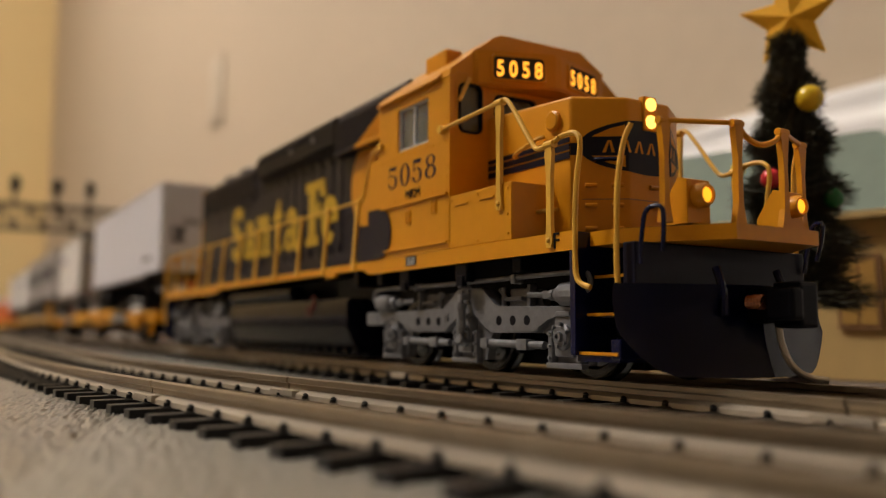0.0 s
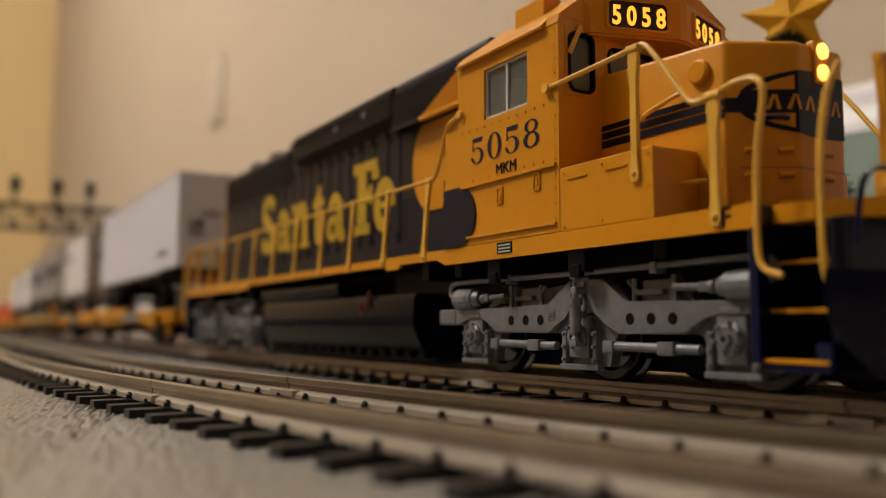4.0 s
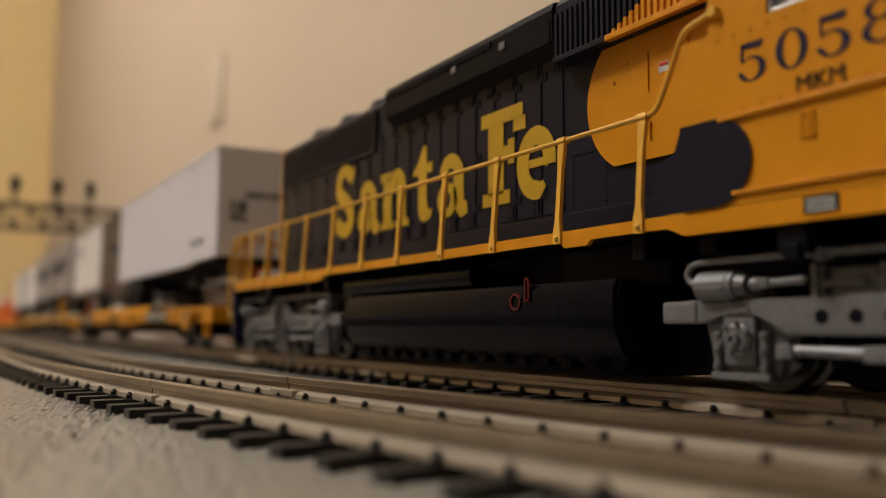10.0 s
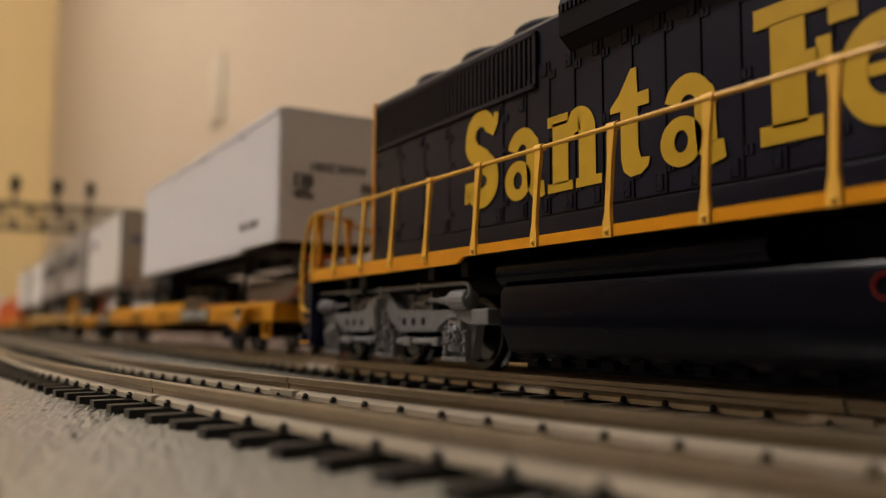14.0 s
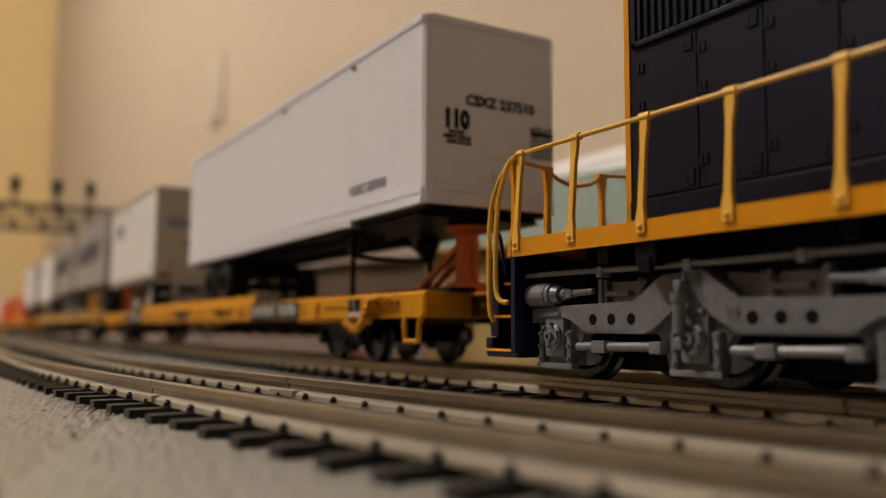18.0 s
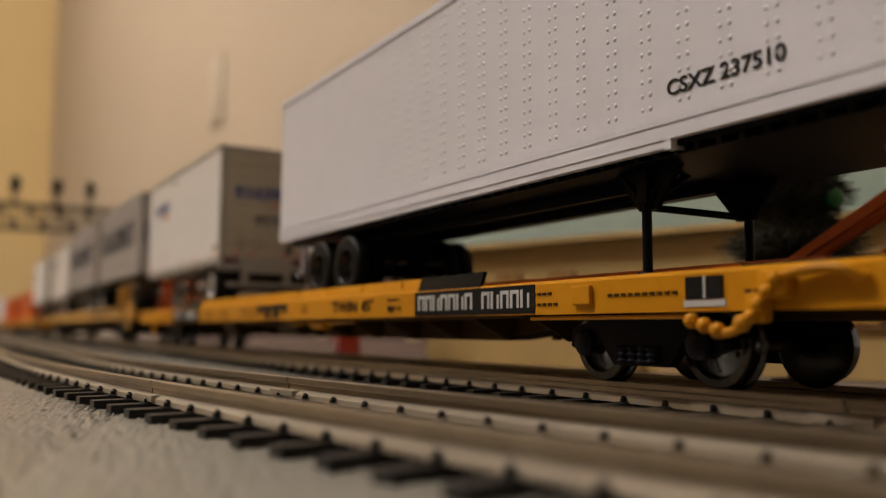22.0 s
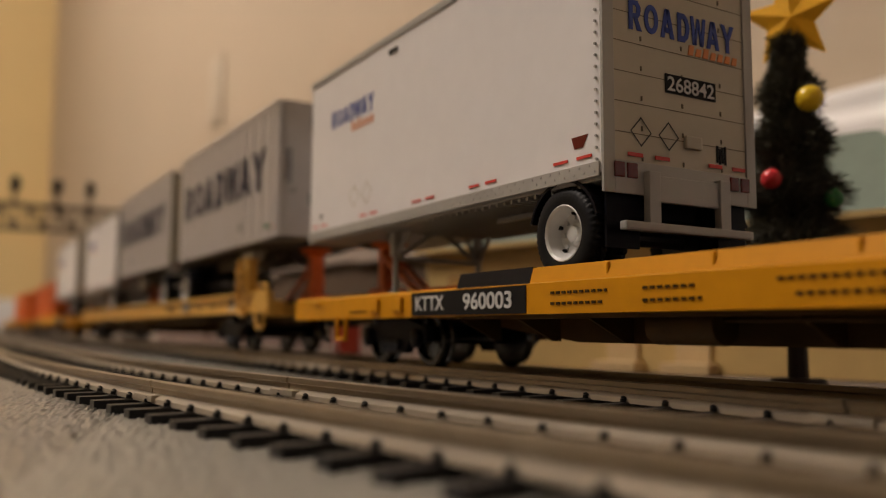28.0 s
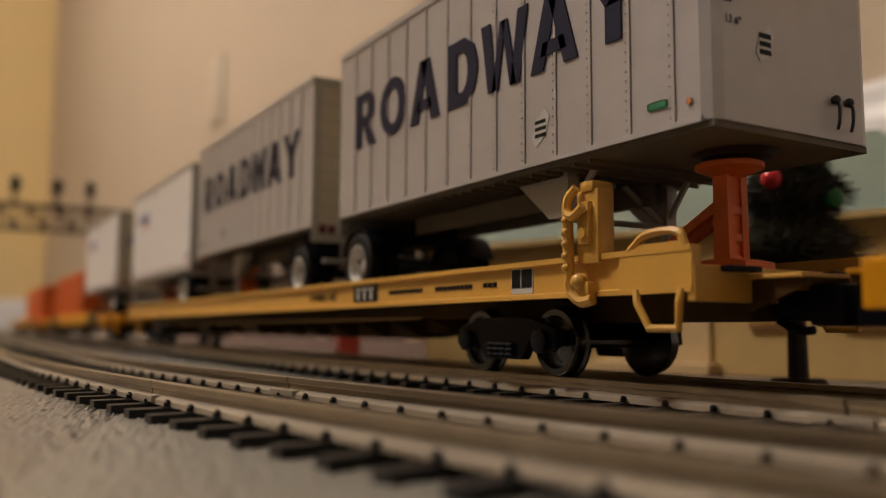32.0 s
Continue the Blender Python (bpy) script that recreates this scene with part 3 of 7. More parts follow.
def rounded(u0, u1, v0, v1, r, n=5):
    """Corner points of a rectangle with round corners, going round once."""
    out = []
    for cu, cv, a0 in ((u1 - r, v1 - r, 0), (u0 + r, v1 - r, 90), (u0 + r, v0 + r, 180), (u1 - r, v0 + r, 270)):
        out += [(cu + r * math.cos(radians(a0 + 90 * k / n)), cv + r * math.sin(radians(a0 + 90 * k / n))) for k in range(n + 1)]
    return out


def arc(cx, cz, r, a0, a1, n=18):
    return [(cx + r * math.cos(radians(a0 + (a1 - a0) * i / n)), cz + r * math.sin(radians(a0 + (a1 - a0) * i / n))) for i in range(n + 1)]


RAIL_LEAN = 0.9
POSTS = (41.4, 27.0, 12.4, -2.1, -16.7, -30.9, -45.5, -59.9, -72.1, -84.2, -96.4, -107.9)


def locomotive():
    L = thing("diesel_locomotive", "yellow and dark blue model diesel locomotive with lit headlights", "locomotive")
    # frame and walkways
    bm = B()
    prism(bm, [(-109.0, 16.4), (-50.5, 16.4), (-48.5, 17.4), (27.4, 17.4), (28.2, 16.7), (32.4, 16.7), (33.2, 17.4), (45.5, 17.4), (48, 16.4), (105.4, 16.4),
               (105.4, 18.8), (-109.0, 18.8)], "y", -17.8, -17.2)
    part("side_sill", bm, M["yellow"], L, "yellow painted side sill")
    bm = B()
    prism(bm, [(-109.0, 16.4), (-50.5, 16.4), (-48.5, 17.4), (45.5, 17.4), (48, 16.4), (105.4, 16.4), (105.4, 18.8), (-109.0, 18.8)], "y", 17.2, 17.8)
    part("side_sill", bm, M["yellow"], L, "yellow painted side sill")
    boxpart("walkway", M["blue"], L, -108.8, 105.2, -17.15, 17.15, 17.6, 18.75, 0)
    boxpart("underframe", M["black"], L, -104, 104, -9, 9, 12.0, 17.55, 0.3)
    for x in (-60, -50, 40, 50, 60, 92, -92):
        boxpart("cross_member", M["black"], L, x - 1, x + 1, -16.6, 16.6, 14.4, 17.5, 0.2)
    # stub brackets under the sill
    for x in (60.5, 78.5, -84.3):
        bm = B()
        box(bm, x - 1.6, x + 1.6, -17.2, -15.6, 13.6, 16.9, 0.2)
        box(bm, x - 0.9, x + 0.9, -17.5, -16.6, 13.0, 14.6, 0.15)
        part("jacking_bracket", bm, M["black"], L)
    # ---- long hood
    bm = B()
    prism(bm, [(-10.5, 18.8), (-10.5, 51.4), (-9.6, 52.4), (9.6, 52.4), (10.5, 51.4), (10.5, 18.8)], "x", -93.3, 20.0)
    hood = part("long_hood", bm, M["blue"], L, "dark blue long hood with doors")
    bm = B()
    prism(bm, [(-10.5, 18.8), (-10.5, 43.6), (10.5, 43.6), (10.5, 18.8)], "x", 20.0, 52.0)
    part("front_hood", bm, M["blue"], L)
    # hood doors: panels with hinges and latches, between joints
    xs = [-91.8, -82, -72.8, -64, -55, -48, -42, -36.4, -30.8, -25.2, -19.6, -14, -8.4, -2.8, 2.6, 8.3, 14.6, 19.6]
    for i, (a, b) in enumerate(zip(xs, xs[1:])):
        top = 41.4 if a < -42 else 45.4
        for s in (-1, 1):
            bm = B()
            y = s * 10.5
            box(bm, a + 0.14, b - 0.14, min(y, y + s * 0.18), max(y, y + s * 0.18), 22.9, top, 0)
            door = part("hood_door", bm, M["blue"], L)
            bm = B()
            box(bm, 0.1, 1.3, min(y, y + s * 0.3), max(y, y + s * 0.3), -0.62, -0.44, 0)
            for dx in (0.15, 0.85):
                box(bm, dx, dx + 0.45, min(y, y + s * 0.355), max(y, y + s * 0.355), -0.62, 0.5, 0)
            row("hinge", bm, M["blue"], door, [(a, 0, z) for z in (26.0, 34.4, top - 2.2)])
            bm = B()
            box(bm, -2.0, -0.7, min(y, y + s * 0.26), max(y, y + s * 0.26), -0.95, 0.95, 0)
            for u0, u1, v0, v1 in ((-2.0, -1.75, -0.95, 0.95), (-0.95, -0.7, -0.95, 0.95), (-2.0, -0.7, -0.95, -0.7), (-1.7, -1.0, -0.2, 0.55)):
                box(bm, u0, u1, min(y, y + s * 0.355), max(y, y + s * 0.355), v0, v1, 0)
            row("latch", bm, M["blue"], door, [(b, 0, z) for z in (24.3, top - 1.1)])
    for s in (-1, 1):
        bm = B()
        y = s * 10.5
        box(bm, -93.1, 44, min(y, y + s * 0.35), max(y, y + s * 0.35), 18.8, 22.5, 0.1)
        part("hood_base_strip", bm, M["blue"], L)
    # radiator intake at the rear: recessed sloping mesh
    for s in (-1, 1):
        bm = B()
        box(bm, -91.7, -40.0, min(s * 10.4, s * 10.75), max(s * 10.4, s * 10.75), 42.7, 50.2, 0)
        grille = part("radiator_grille", bm, M["black"], L)
        bm = B()
        box(bm, 0, 0.5, min(s * 10.7, s * 11.05), max(s * 10.7, s * 11.05), 42.9, 50.0)
        row("grille_bar", bm, M["blue"], grille, [(-91.2 + 1.22 * k, 0, 0) for k in range(42)])
        bm = B()
        for z0, z1 in ((42.0, 42.7), (50.1, 50.7)):
            box(bm, -92.4, -39.3, min(s * 10.4, s * 11.1), max(s * 10.4, s * 11.1), z0, z1, 0.1)
        for x0 in (-92.4, -40.1):
            box(bm, x0, x0 + 0.8, min(s * 10.4, s * 11.1), max(s * 10.4, s * 11.1), 42.0, 50.7, 0.1)
        part("grille_frame", bm, M["blue"], grille)
    for fx in (-80, -63.5, -47.5):
        bm = B()
        turned(bm, [(7.4, 52.3), (7.4, 54.7), (7.0, 55.2), (6.2, 55.2), (6.0, 54.4), (0.8, 54.4), (0.6, 55.0)], (fx, 0, 0), "z", 28)
        fan = part("roof_fan", bm, M["blue"], L, smooth=True)
    # dynamic brake blister with dark overhung intake; black colour stands for overhang shade
    bm = B()
    prism(bm, [(-10.7, 45.2), (-12.8, 47.0), (-12.9, 51.4), (-12.5, 52.5), (-9.8, 53.2), (9.8, 53.2), (12.5, 52.5), (12.9, 51.4), (12.8, 47.0), (10.7, 45.2)], "x", -31.6, 19.9)
    blister = part("brake_blister", bm, M["black"], L, "overhanging dark blister over the hood doors")
    for s in (-1, 1):
        bm = B()
        box(bm, -31.0, 19.4, min(s * 12.5, s * 12.95), max(s * 12.5, s * 12.95), 46.8, 50.2)
        part("intake_mesh", bm, M["black"], blister)
        bm = B()
        box(bm, 0, 0.42, min(s * 12.6, s * 13.2), max(s * 12.6, s * 13.2), 50.2, 51.3, 0)
        row("edge_tooth", bm, M["blue"], blister, [(-30.8 + 0.9 * k, 0, 0) for k in range(40)])
    for s in (-1, 1):
        for x in (-6, 8):
            boxpart("lifting_lug", M["silver"], blister, x - 0.8, x + 0.8, min(s * 12.7, s * 13.2), max(s * 12.7, s * 13.2), 49.0, 50.2, 0.1)
    for fx in (-20, 6):
        bm = B()
        turned(bm, [(7.0, 54.0), (7.0, 55.2), (6.5, 55.5), (5.6, 55.5), (5.4, 54.8), (0.6, 54.8)], (fx, 0, 0), "z", 28)
        part("roof_fan", bm, M["blue"], L, smooth=True)
    bm = B()
    box(bm, -6, -1, -2.5, 2.5, 54, 57.0, 0.3)
    part("exhaust_stack", bm, M["black"], L)
    # inertial filter box behind the cab: vertical ribs, dark behind and yellow in front
    bm = B()
    prism(bm, [(-10.5, 43.4), (-12.4, 43.8), (-12.4, 51.8), (-11.6, 52.9), (11.6, 52.9), (12.4, 51.8), (12.4, 43.8), (10.5, 43.4)], "x", 20.2, 51.6)
    filt = part("filter_housing", bm, M["blue"], L, "ribbed air filter housing, half dark blue half yellow")
    for s in (-1, 1):
        def edge(x):
            return min(50.4, max(44.2, 44.2 + (x - 31.0) * 0.42)) if x < 47 else 50.4
        for k in range(29):
            x = 20.6 + 1.05 * k
            zc = edge(x)
            for za, zb, mat in ((44.2, zc, "yellow"), (zc, 50.4, "blue")):
                if zb - za > 0.2:
                    bm = B()
                    box(bm, x, x + 0.55, min(s * 12.3, s * 13.0), max(s * 12.3, s * 13.0), za, zb)
                    part("filter_rib", bm, M[mat], filt)
        bm = B()
        prism(bm, [(31.0, 43.9), (51.3, 43.9), (51.3, 50.5), (46.0, 50.5)], "y", s * 12.35, s * 12.6)
        part("filter_backing", bm, M["yellow"], filt)
        for x0, x1, mat in ((20.3, 31.0, "blue"), (31.0, 51.4, "yellow")):
            bm = B()
            box(bm, x0, x1, min(s * 12.3, s * 13.2), max(s * 12.3, s * 13.2), 43.4, 44.2, 0.1)
            part("filter_ledge", bm, M[mat], filt)
    # yellow field with round edge, on hood and cab
    for s in (-1, 1):
        y = s * 10.72
        field = ([(51.9, 43.6)] + arc(34.8, 36.2, 9.9, 132, 241, 26)
                 + [(40.0, 27.4), (41.0, 27.9), (41.6, 29.2), (42.4, 30.2), (51.9, 30.4)])
        bm = B()
        prism(bm, field, "y", y, y + s * 0.16)
        part("yellow_field", bm, M["yellow"], L, "rounded yellow paint field")
        bm = B()
        box(bm, 44.8, 48.2, min(y, y + s * 0.4), max(y, y + s * 0.4), 24.0, 39.5, 0.1)
        part("hood_end_door", bm, M["yellow"] , L)
        bm = B()
        box(bm, 44.9, 48.1, min(y + s * 0.38, y + s * 0.45), max(y + s * 0.38, y + s * 0.45), 20.8, 27.0)
        part("door_lower_blue", bm, M["blue"], L)
        boxpart("warning_sticker", M["letter_white"], L, 38.1, 39.7, min(y + s * 0.1, y + s * 0.2), max(y + s * 0.1, y + s * 0.2), 37.7, 39.0, 0)
        boxpart("warning_stripe", M["red"], L, 38.2, 39.6, min(y + s * 0.18, y + s * 0.25), max(y + s * 0.18, y + s * 0.25), 38.5, 38.9, 0)
        for rx, rz in ((32.6, 40.4), (30.2, 38.5)):
            bm = B()
            rod(bm, (rx, y, rz), (rx, y + s * 0.4, rz), 0.22, 8)
            part("bolt_head", bm, M["yellow"], L)
        bm = B()
        rod(bm, (36.5, y, 31.8), (36.5, y + s * 0.5, 31.8), 0.3, 8)
        box(bm, 36.35, 36.65, min(y, y + s * 0.4), max(y, y + s * 0.4), 29.9, 31.8)
        part("door_handle", bm, M["yellow"], L)
        for u0, u1, v0, v1 in ((42.5, 43.0, 29.8, 41.2), (36.2, 36.4, 36.0, 41.0)):
            boxpart("door_edge", M["yellow"], L, u0, u1, min(y, y + s * 0.34), max(y, y + s * 0.34), v0, v1, 0)
        # riveted hatch
        bm = B()
        pts = [(21.4 + 6.6 * i / 8, 22.3) for i in range(9)] + [(21.4 + 6.6 * i / 8, 30.4) for i in range(9)] + [(21.4, 22.3 + 8.1 * i / 8) for i in range(1, 8)] + [(28.0, 22.3 + 8.1 * i / 8) for i in range(1, 8)]
        bump_rows(bm, pts, s * 10.5, 0.2, s)
        part("hatch_rivets", bm, M["blue"], L)
    # lower equipment step between hood and cab, blue with round front
    for s in (-1, 1):
        bm = B()
        y0 = s * 17.9
        prism(bm, [(max(x, 47.9), z) if x < 52 else (x, z) for x, z in ([(47.9, 18.9), (47.9, 27.9)] + arc(52.4, 23.4, 4.5, 90, -90, 16))], "y", y0, y0 + s * 0.14)
        part("blue_field", bm, M["blue"], L, "dark blue rounded paint field on the cab side")
        bm = B()
        prism(bm, [(43.6, 18.8), (43.6, 24.4), (46.4, 25.4), (47.4, 27.9), (48.0, 27.9), (48.0, 18.8)], "y", s * 10.4, s * 17.4)
        part("equipment_box", bm, M["blue"], L)
    # rear hood edge in yellow, and rear number box
    bm = B()
    box(bm, -93.9, -93.2, -10.6, 10.6, 18.8, 50.0, 0.1)
    part("hood_end", bm, M["blue"], L)
    for s in (-1, 1):
        boxpart("end_stripe", M["yellow"], L, -94.05, -93.15, min(s * 10.2, s * 10.66), max(s * 10.2, s * 10.66), 18.8, 52.2, 0)
    bm = B()
    pipe(bm, [(-93.9, -8.8, 27), (-95.2, -8.8, 27), (-95.2, -8.8, 24.5), (-93.9, -8.8, 24.5)], 0.3)
    part("grab_iron", bm, M["blue"], L)
    # ---- cab
    def wall_with_hole(s):
        """Cab side wall with a window opening."""
        bm = B()
        y0, y1 = s * 17.8, s * 16.9
        def q(x0, x1, z0, z1):
            box(bm, x0, x1, min(y0, y1), max(y0, y1), z0, z1)
        q(48.0, 75.18, 18.9, 36.9)
        q(51.8, 58.9, 36.9, 44.4)
        q(69.4, 75.18, 36.9, 44.4)
        q(51.8, 75.18, 44.4, 46.28)
        part("cab_side", bm, M["yellow"], L, "yellow cab side")
    wall_with_hole(-1)
    wall_with_hole(1)
    bm = B()
    prism(bm, [(-17.9, 46.3), (-17.6, 47.5), (-9.4, 53.9), (-8.0, 54.5), (8.0, 54.5), (9.4, 53.9), (17.6, 47.5), (17.9, 46.3), (16.9, 46.3), (16.6, 47.0), (-16.6, 47.0), (-16.9, 46.3)], "x", 51.4, 76.2)
    part("cab_roof", bm, M["yellow"], L)
    # roof drip edge over the side window
    for s in (-1, 1):
        bm = B()
        prism(bm, [(s * 16.8, 47.2), (s * 18.5, 46.1), (s * 18.6, 46.4), (s * 16.9, 48.2)], "x", 52.0, 73.5)
        part("window_awning", bm, M["yellow"], L)
    bm = B()
    box(bm, 51.6, 52.6, -17.0, 17.0, 18.9, 46.6)
    part("cab_back", bm, M["yellow"], L)
    # front wall with windows
    def f(y0, y1, z0, z1):
        boxpart("cab_front_panel", M["yellow"], L, 75.2, 76.1, y0, y1, z0, z1, 0)
    f(-17.8, 17.8, 18.9, 33.0)
    f(-17.8, -16.4, 33.0, 46.4)
    f(16.4, 17.8, 33.0, 46.4)
    f(-16.4, -11.6, 45.6, 46.4)
    f(11.6, 16.4, 45.6, 46.4)
    f(-11.6, 11.6, 44.6, 47.2)
    f(-11.6, -9.6, 33.0, 44.6)
    f(9.6, 11.6, 33.0, 44.6)
    f(-0.8, 0.8, 39.0, 44.6)
    f(-9.6, 9.6, 33.0, 40.0)
    f(-16.4, -11.6, 33.0, 37.2)
    f(11.6, 16.4, 33.0, 37.2)
    bm = B()
    prism(bm, [(-17.7, 46.4), (-17.5, 47.3), (-9.4, 53.7), (-8.0, 54.3), (8.0, 54.3), (9.4, 53.7), (17.5, 47.3), (17.7, 46.4)], "x", 75.2, 76.1)
    part("cab_front", bm, M["yellow"], L, "yellow cab front")
    for y0, y1, z0, z1 in ((-16.4, -11.6, 37.2, 45.6), (11.6, 16.4, 37.2, 45.6), (-9.6, -0.8, 40.0, 44.6), (0.8, 9.6, 40.0, 44.6)):
        bm = B()
        box(bm, 75.5, 75.7, y0, y1, z0, z1)
        pane = part("front_window", bm, M["glass"], L, "dark cab window")
        bm = B()
        rings = []
        for x, m, r in ((76.12, -0.05, 0.05), (76.2, -0.05, 0.05), (76.2, 0.32, 1.1), (75.4, 0.32, 1.1)):
            rings.append([bm.verts.new((x, a, b)) for a, b in rounded(y0 + m - 0.3 * (m < 0), y1 - m + 0.3 * (m < 0), z0 + m - 0.3 * (m < 0), z1 - m + 0.3 * (m < 0), r)])
        for ra, rb in zip(rings, rings[1:]):
            for k in range(len(ra)):
                q = (k + 1) % len(ra)
                bm.faces.new((ra[k], ra[q], rb[q], rb[k]))
        part("window_surround", bm, M["yellow"], pane)
        bm = B()
        rings = []
        for x, m, r in ((76.1, 0.12, 1.2), (76.4, 0.16, 1.2), (76.4, 0.5, 0.95), (75.6, 0.55, 0.9)):
            rings.append([bm.verts.new((x, a, b)) for a, b in rounded(y0 + m, y1 - m, z0 + m, z1 - m, r)])
        for ra, rb in zip(rings, rings[1:]):
            for k in range(len(ra)):
                q = (k + 1) % len(ra)
                bm.faces.new((ra[k], ra[q], rb[q], rb[k]))
        part("gasket", bm, M["black"], pane)
    bm = B()
    prism(bm, [(-16.6, 42.4), (-16.0, 42.2), (-14.0, 46.2), (-14.6, 46.4)], "x", 76.4, 76.7)
    part("wind_deflector", bm, M["rail_yellow"], L)
    # side window with sliding sashes
    for s in (-1, 1):
        bm = B()
        box(bm, 59.0, 69.3, min(s * 17.0, s * 17.15), max(s * 17.0, s * 17.15), 37, 44.3)
        pane = part("side_window", bm, M["glass"], L, "sliding cab window in bright frame")
        bm = B()
        for x0, x1, z0, z1 in ((58.9, 69.4, 36.9, 37.35), (58.9, 69.4, 44.05, 44.4), (58.9, 59.3, 37, 44.4), (69.0, 69.4, 37, 44.4), (63.95, 64.4, 37, 44.4)):
            box(bm, x0, x1, min(s * 16.9, s * 17.5), max(s * 16.9, s * 17.5), z0, z1, 0.1)
        part("window_frame", bm, M["aluminium"], pane)
    bm = B()
    box(bm, 53, 74.8, -15.5, 15.5, 30.0, 31.0)
    box(bm, 60, 66, -13, -8, 31, 39, 0.6)
    box(bm, 60, 66, 8, 13, 31, 39, 0.6)
    part("cab_interior", bm, M["depot_trim"], L)
    # number boards, set at an angle in the roof front
    bm = B()
    faces = prism(bm, [(76.0, -13.6), (77.0, -13.0), (81.0, -0.6), (81.0, 0.6), (77.0, 13.0), (76.0, 13.6)], "z", 45.3, 51.2)
    bmesh.ops.bevel(bm, geom=list(faces[1].edges) + list(faces[0].edges), offset=0.3, segments=2, affect="EDGES")
    housing = part("number_board_housing", bm, M["yellow"], L)
    bm = B()
    prism(bm, [(-13.4, 51.0), (-8.0, 54.2), (8.0, 54.2), (13.4, 51.0)], "x", 76.1, 77.0)
    part("roof_brow", bm, M["yellow"], housing)
    for s in (-1, 1):
        c = Vector((79.05, s * 6.65, 48.25))
        nrm = Vector((12.4, s * 4.0, 0)).normalized()
        rgt = Vector((0, 0, 1)).cross(nrm).normalized()

        def board_ring(a, b, r, d):
            return [c + rgt * u + Vector((0, 0, v)) + nrm * d for u, v in rounded(-a, a, -b, b, r)]

        def plate(outer, inner):
            q = B()
            ra = [q.verts.new(p) for p in outer]
            if inner is None:
                q.faces.new(ra)
                return q
            rb = [q.verts.new(p) for p in inner]
            for k in range(len(ra)):
                m = (k + 1) % len(ra)
                q.faces.new((ra[k], ra[m], rb[m], rb[k]))
            return q
        bz = plate(board_ring(4.75, 2.25, 0.9, 0.02), board_ring(4.6, 2.1, 0.8, 0.4))
        rim = plate(board_ring(4.6, 2.1, 0.8, 0.4), board_ring(4.25, 1.8, 0.6, 0.4))
        me = bpy.data.meshes.new("rim")
        rim.to_mesh(me)
        rim.free()
        bz.from_mesh(me)
        board = part("number_board", bz, M["yellow"], housing, "lit number board", smooth=True)
        part("number_backing", plate(board_ring(4.35, 1.9, 0.6, 0.06), None), M["trunk"], housing)
        writing("number", "5 0 5 8", 2.5, M["board"], housing, c + nrm * 0.12 - rgt * 3.7 - Vector((0, 0, 1.25)), rgt, (0, 0, 1), 0.04, 0.76, bold=0.1, label="glowing number 5058")
    bm = B()
    box(bm, 59.6, 66.8, -12.8, -9.6, 49.0, 54.3, 0.4)
    part("roof_vent", bm, M["yellow"], L)
    # low box ahead of the cab, and end step well
    for s in (-1, 1):
        boxpart("battery_box", M["yellow"], L, 76.1, 92.4, min(s * 10.6, s * 17.75), max(s * 10.6, s * 17.75), 18.8, 27.0, 0.2, "yellow equipment box beside the nose")
        bm = B()
        for x in (79.5, 86.5):
            box(bm, x - 1.8, x + 1.8, min(s * 17.7, s * 17.92), max(s * 17.7, s * 17.92), 25.3, 25.55, 0)
        part("box_lip", bm, M["yellow"], L)
        bm = B()
        bump_rows(bm, [(76.9, 26.2), (84, 26.3), (91.6, 26.2), (91.6, 22.5), (91.6, 19.8), (84, 19.5), (77, 19.4)], s * 17.75, 0.2, s)
        part("box_rivets", bm, M["yellow"], L)
        # cab side trim: mouldings, latches and rivets
        bm = B()
        box(bm, 53.0, 75.6, min(s * 17.7, s * 18.2), max(s * 17.7, s * 18.2), 27.4, 27.9, 0.1)
        box(bm, 54.5, 75.6, min(s * 17.7, s * 18.15), max(s * 17.7, s * 18.15), 19.8, 20.2, 0.1)
        part("cab_moulding", bm, M["yellow"], L)
        for x, z in ((63.0, 25.2), (71.5, 26.0), (53.2, 22.4)):
            bm = B()
            for a, b, c, d in ((-0.75, 0.75, -1.2, -1.0), (-0.75, 0.75, 1.0, 1.2), (-0.75, -0.55, -1.2, 1.2), (0.55, 0.75, -1.2, 1.2), (-0.25, 0.25, -0.6, 0.5)):
                box(bm, x + a, x + b, min(s * 17.75, s * 17.98), max(s * 17.75, s * 17.98), z + c, z + d, 0)
            part("latch", bm, M["yellow"] if x > 54 else M["blue"], L)
        bm = B()
        bump_rows(bm, [(75.3, 18.9 + 1.9 * k) for k in range(15)] + [(56 + 2.1 * k, 28.4) for k in range(9)] + [(53 + 2.0 * k, 36.0) for k in range(11)], s * 17.8, 0.16, s)
        part("cab_rivets", bm, M["yellow"], L)
    # ---- nose: flat middle with slanting corners
    plan = [(76.0, -10.5), (96.4, -10.5), (101.0, -4.0), (101.0, 4.0), (96.4, 10.5), (76.0, 10.5)]
    bm = B()
    lo = [bm.verts.new((x, y, 18.8)) for x, y in plan]
    hi = [bm.verts.new((x, y, 40.4 - (x - 76.0) * 0.06)) for x, y in plan]
    top = bm.faces.new(hi)
    bm.faces.new(lo[::-1])
    for q in range(6):
        bm.faces.new((lo[q], lo[(q + 1) % 6], hi[(q + 1) % 6], hi[q]))
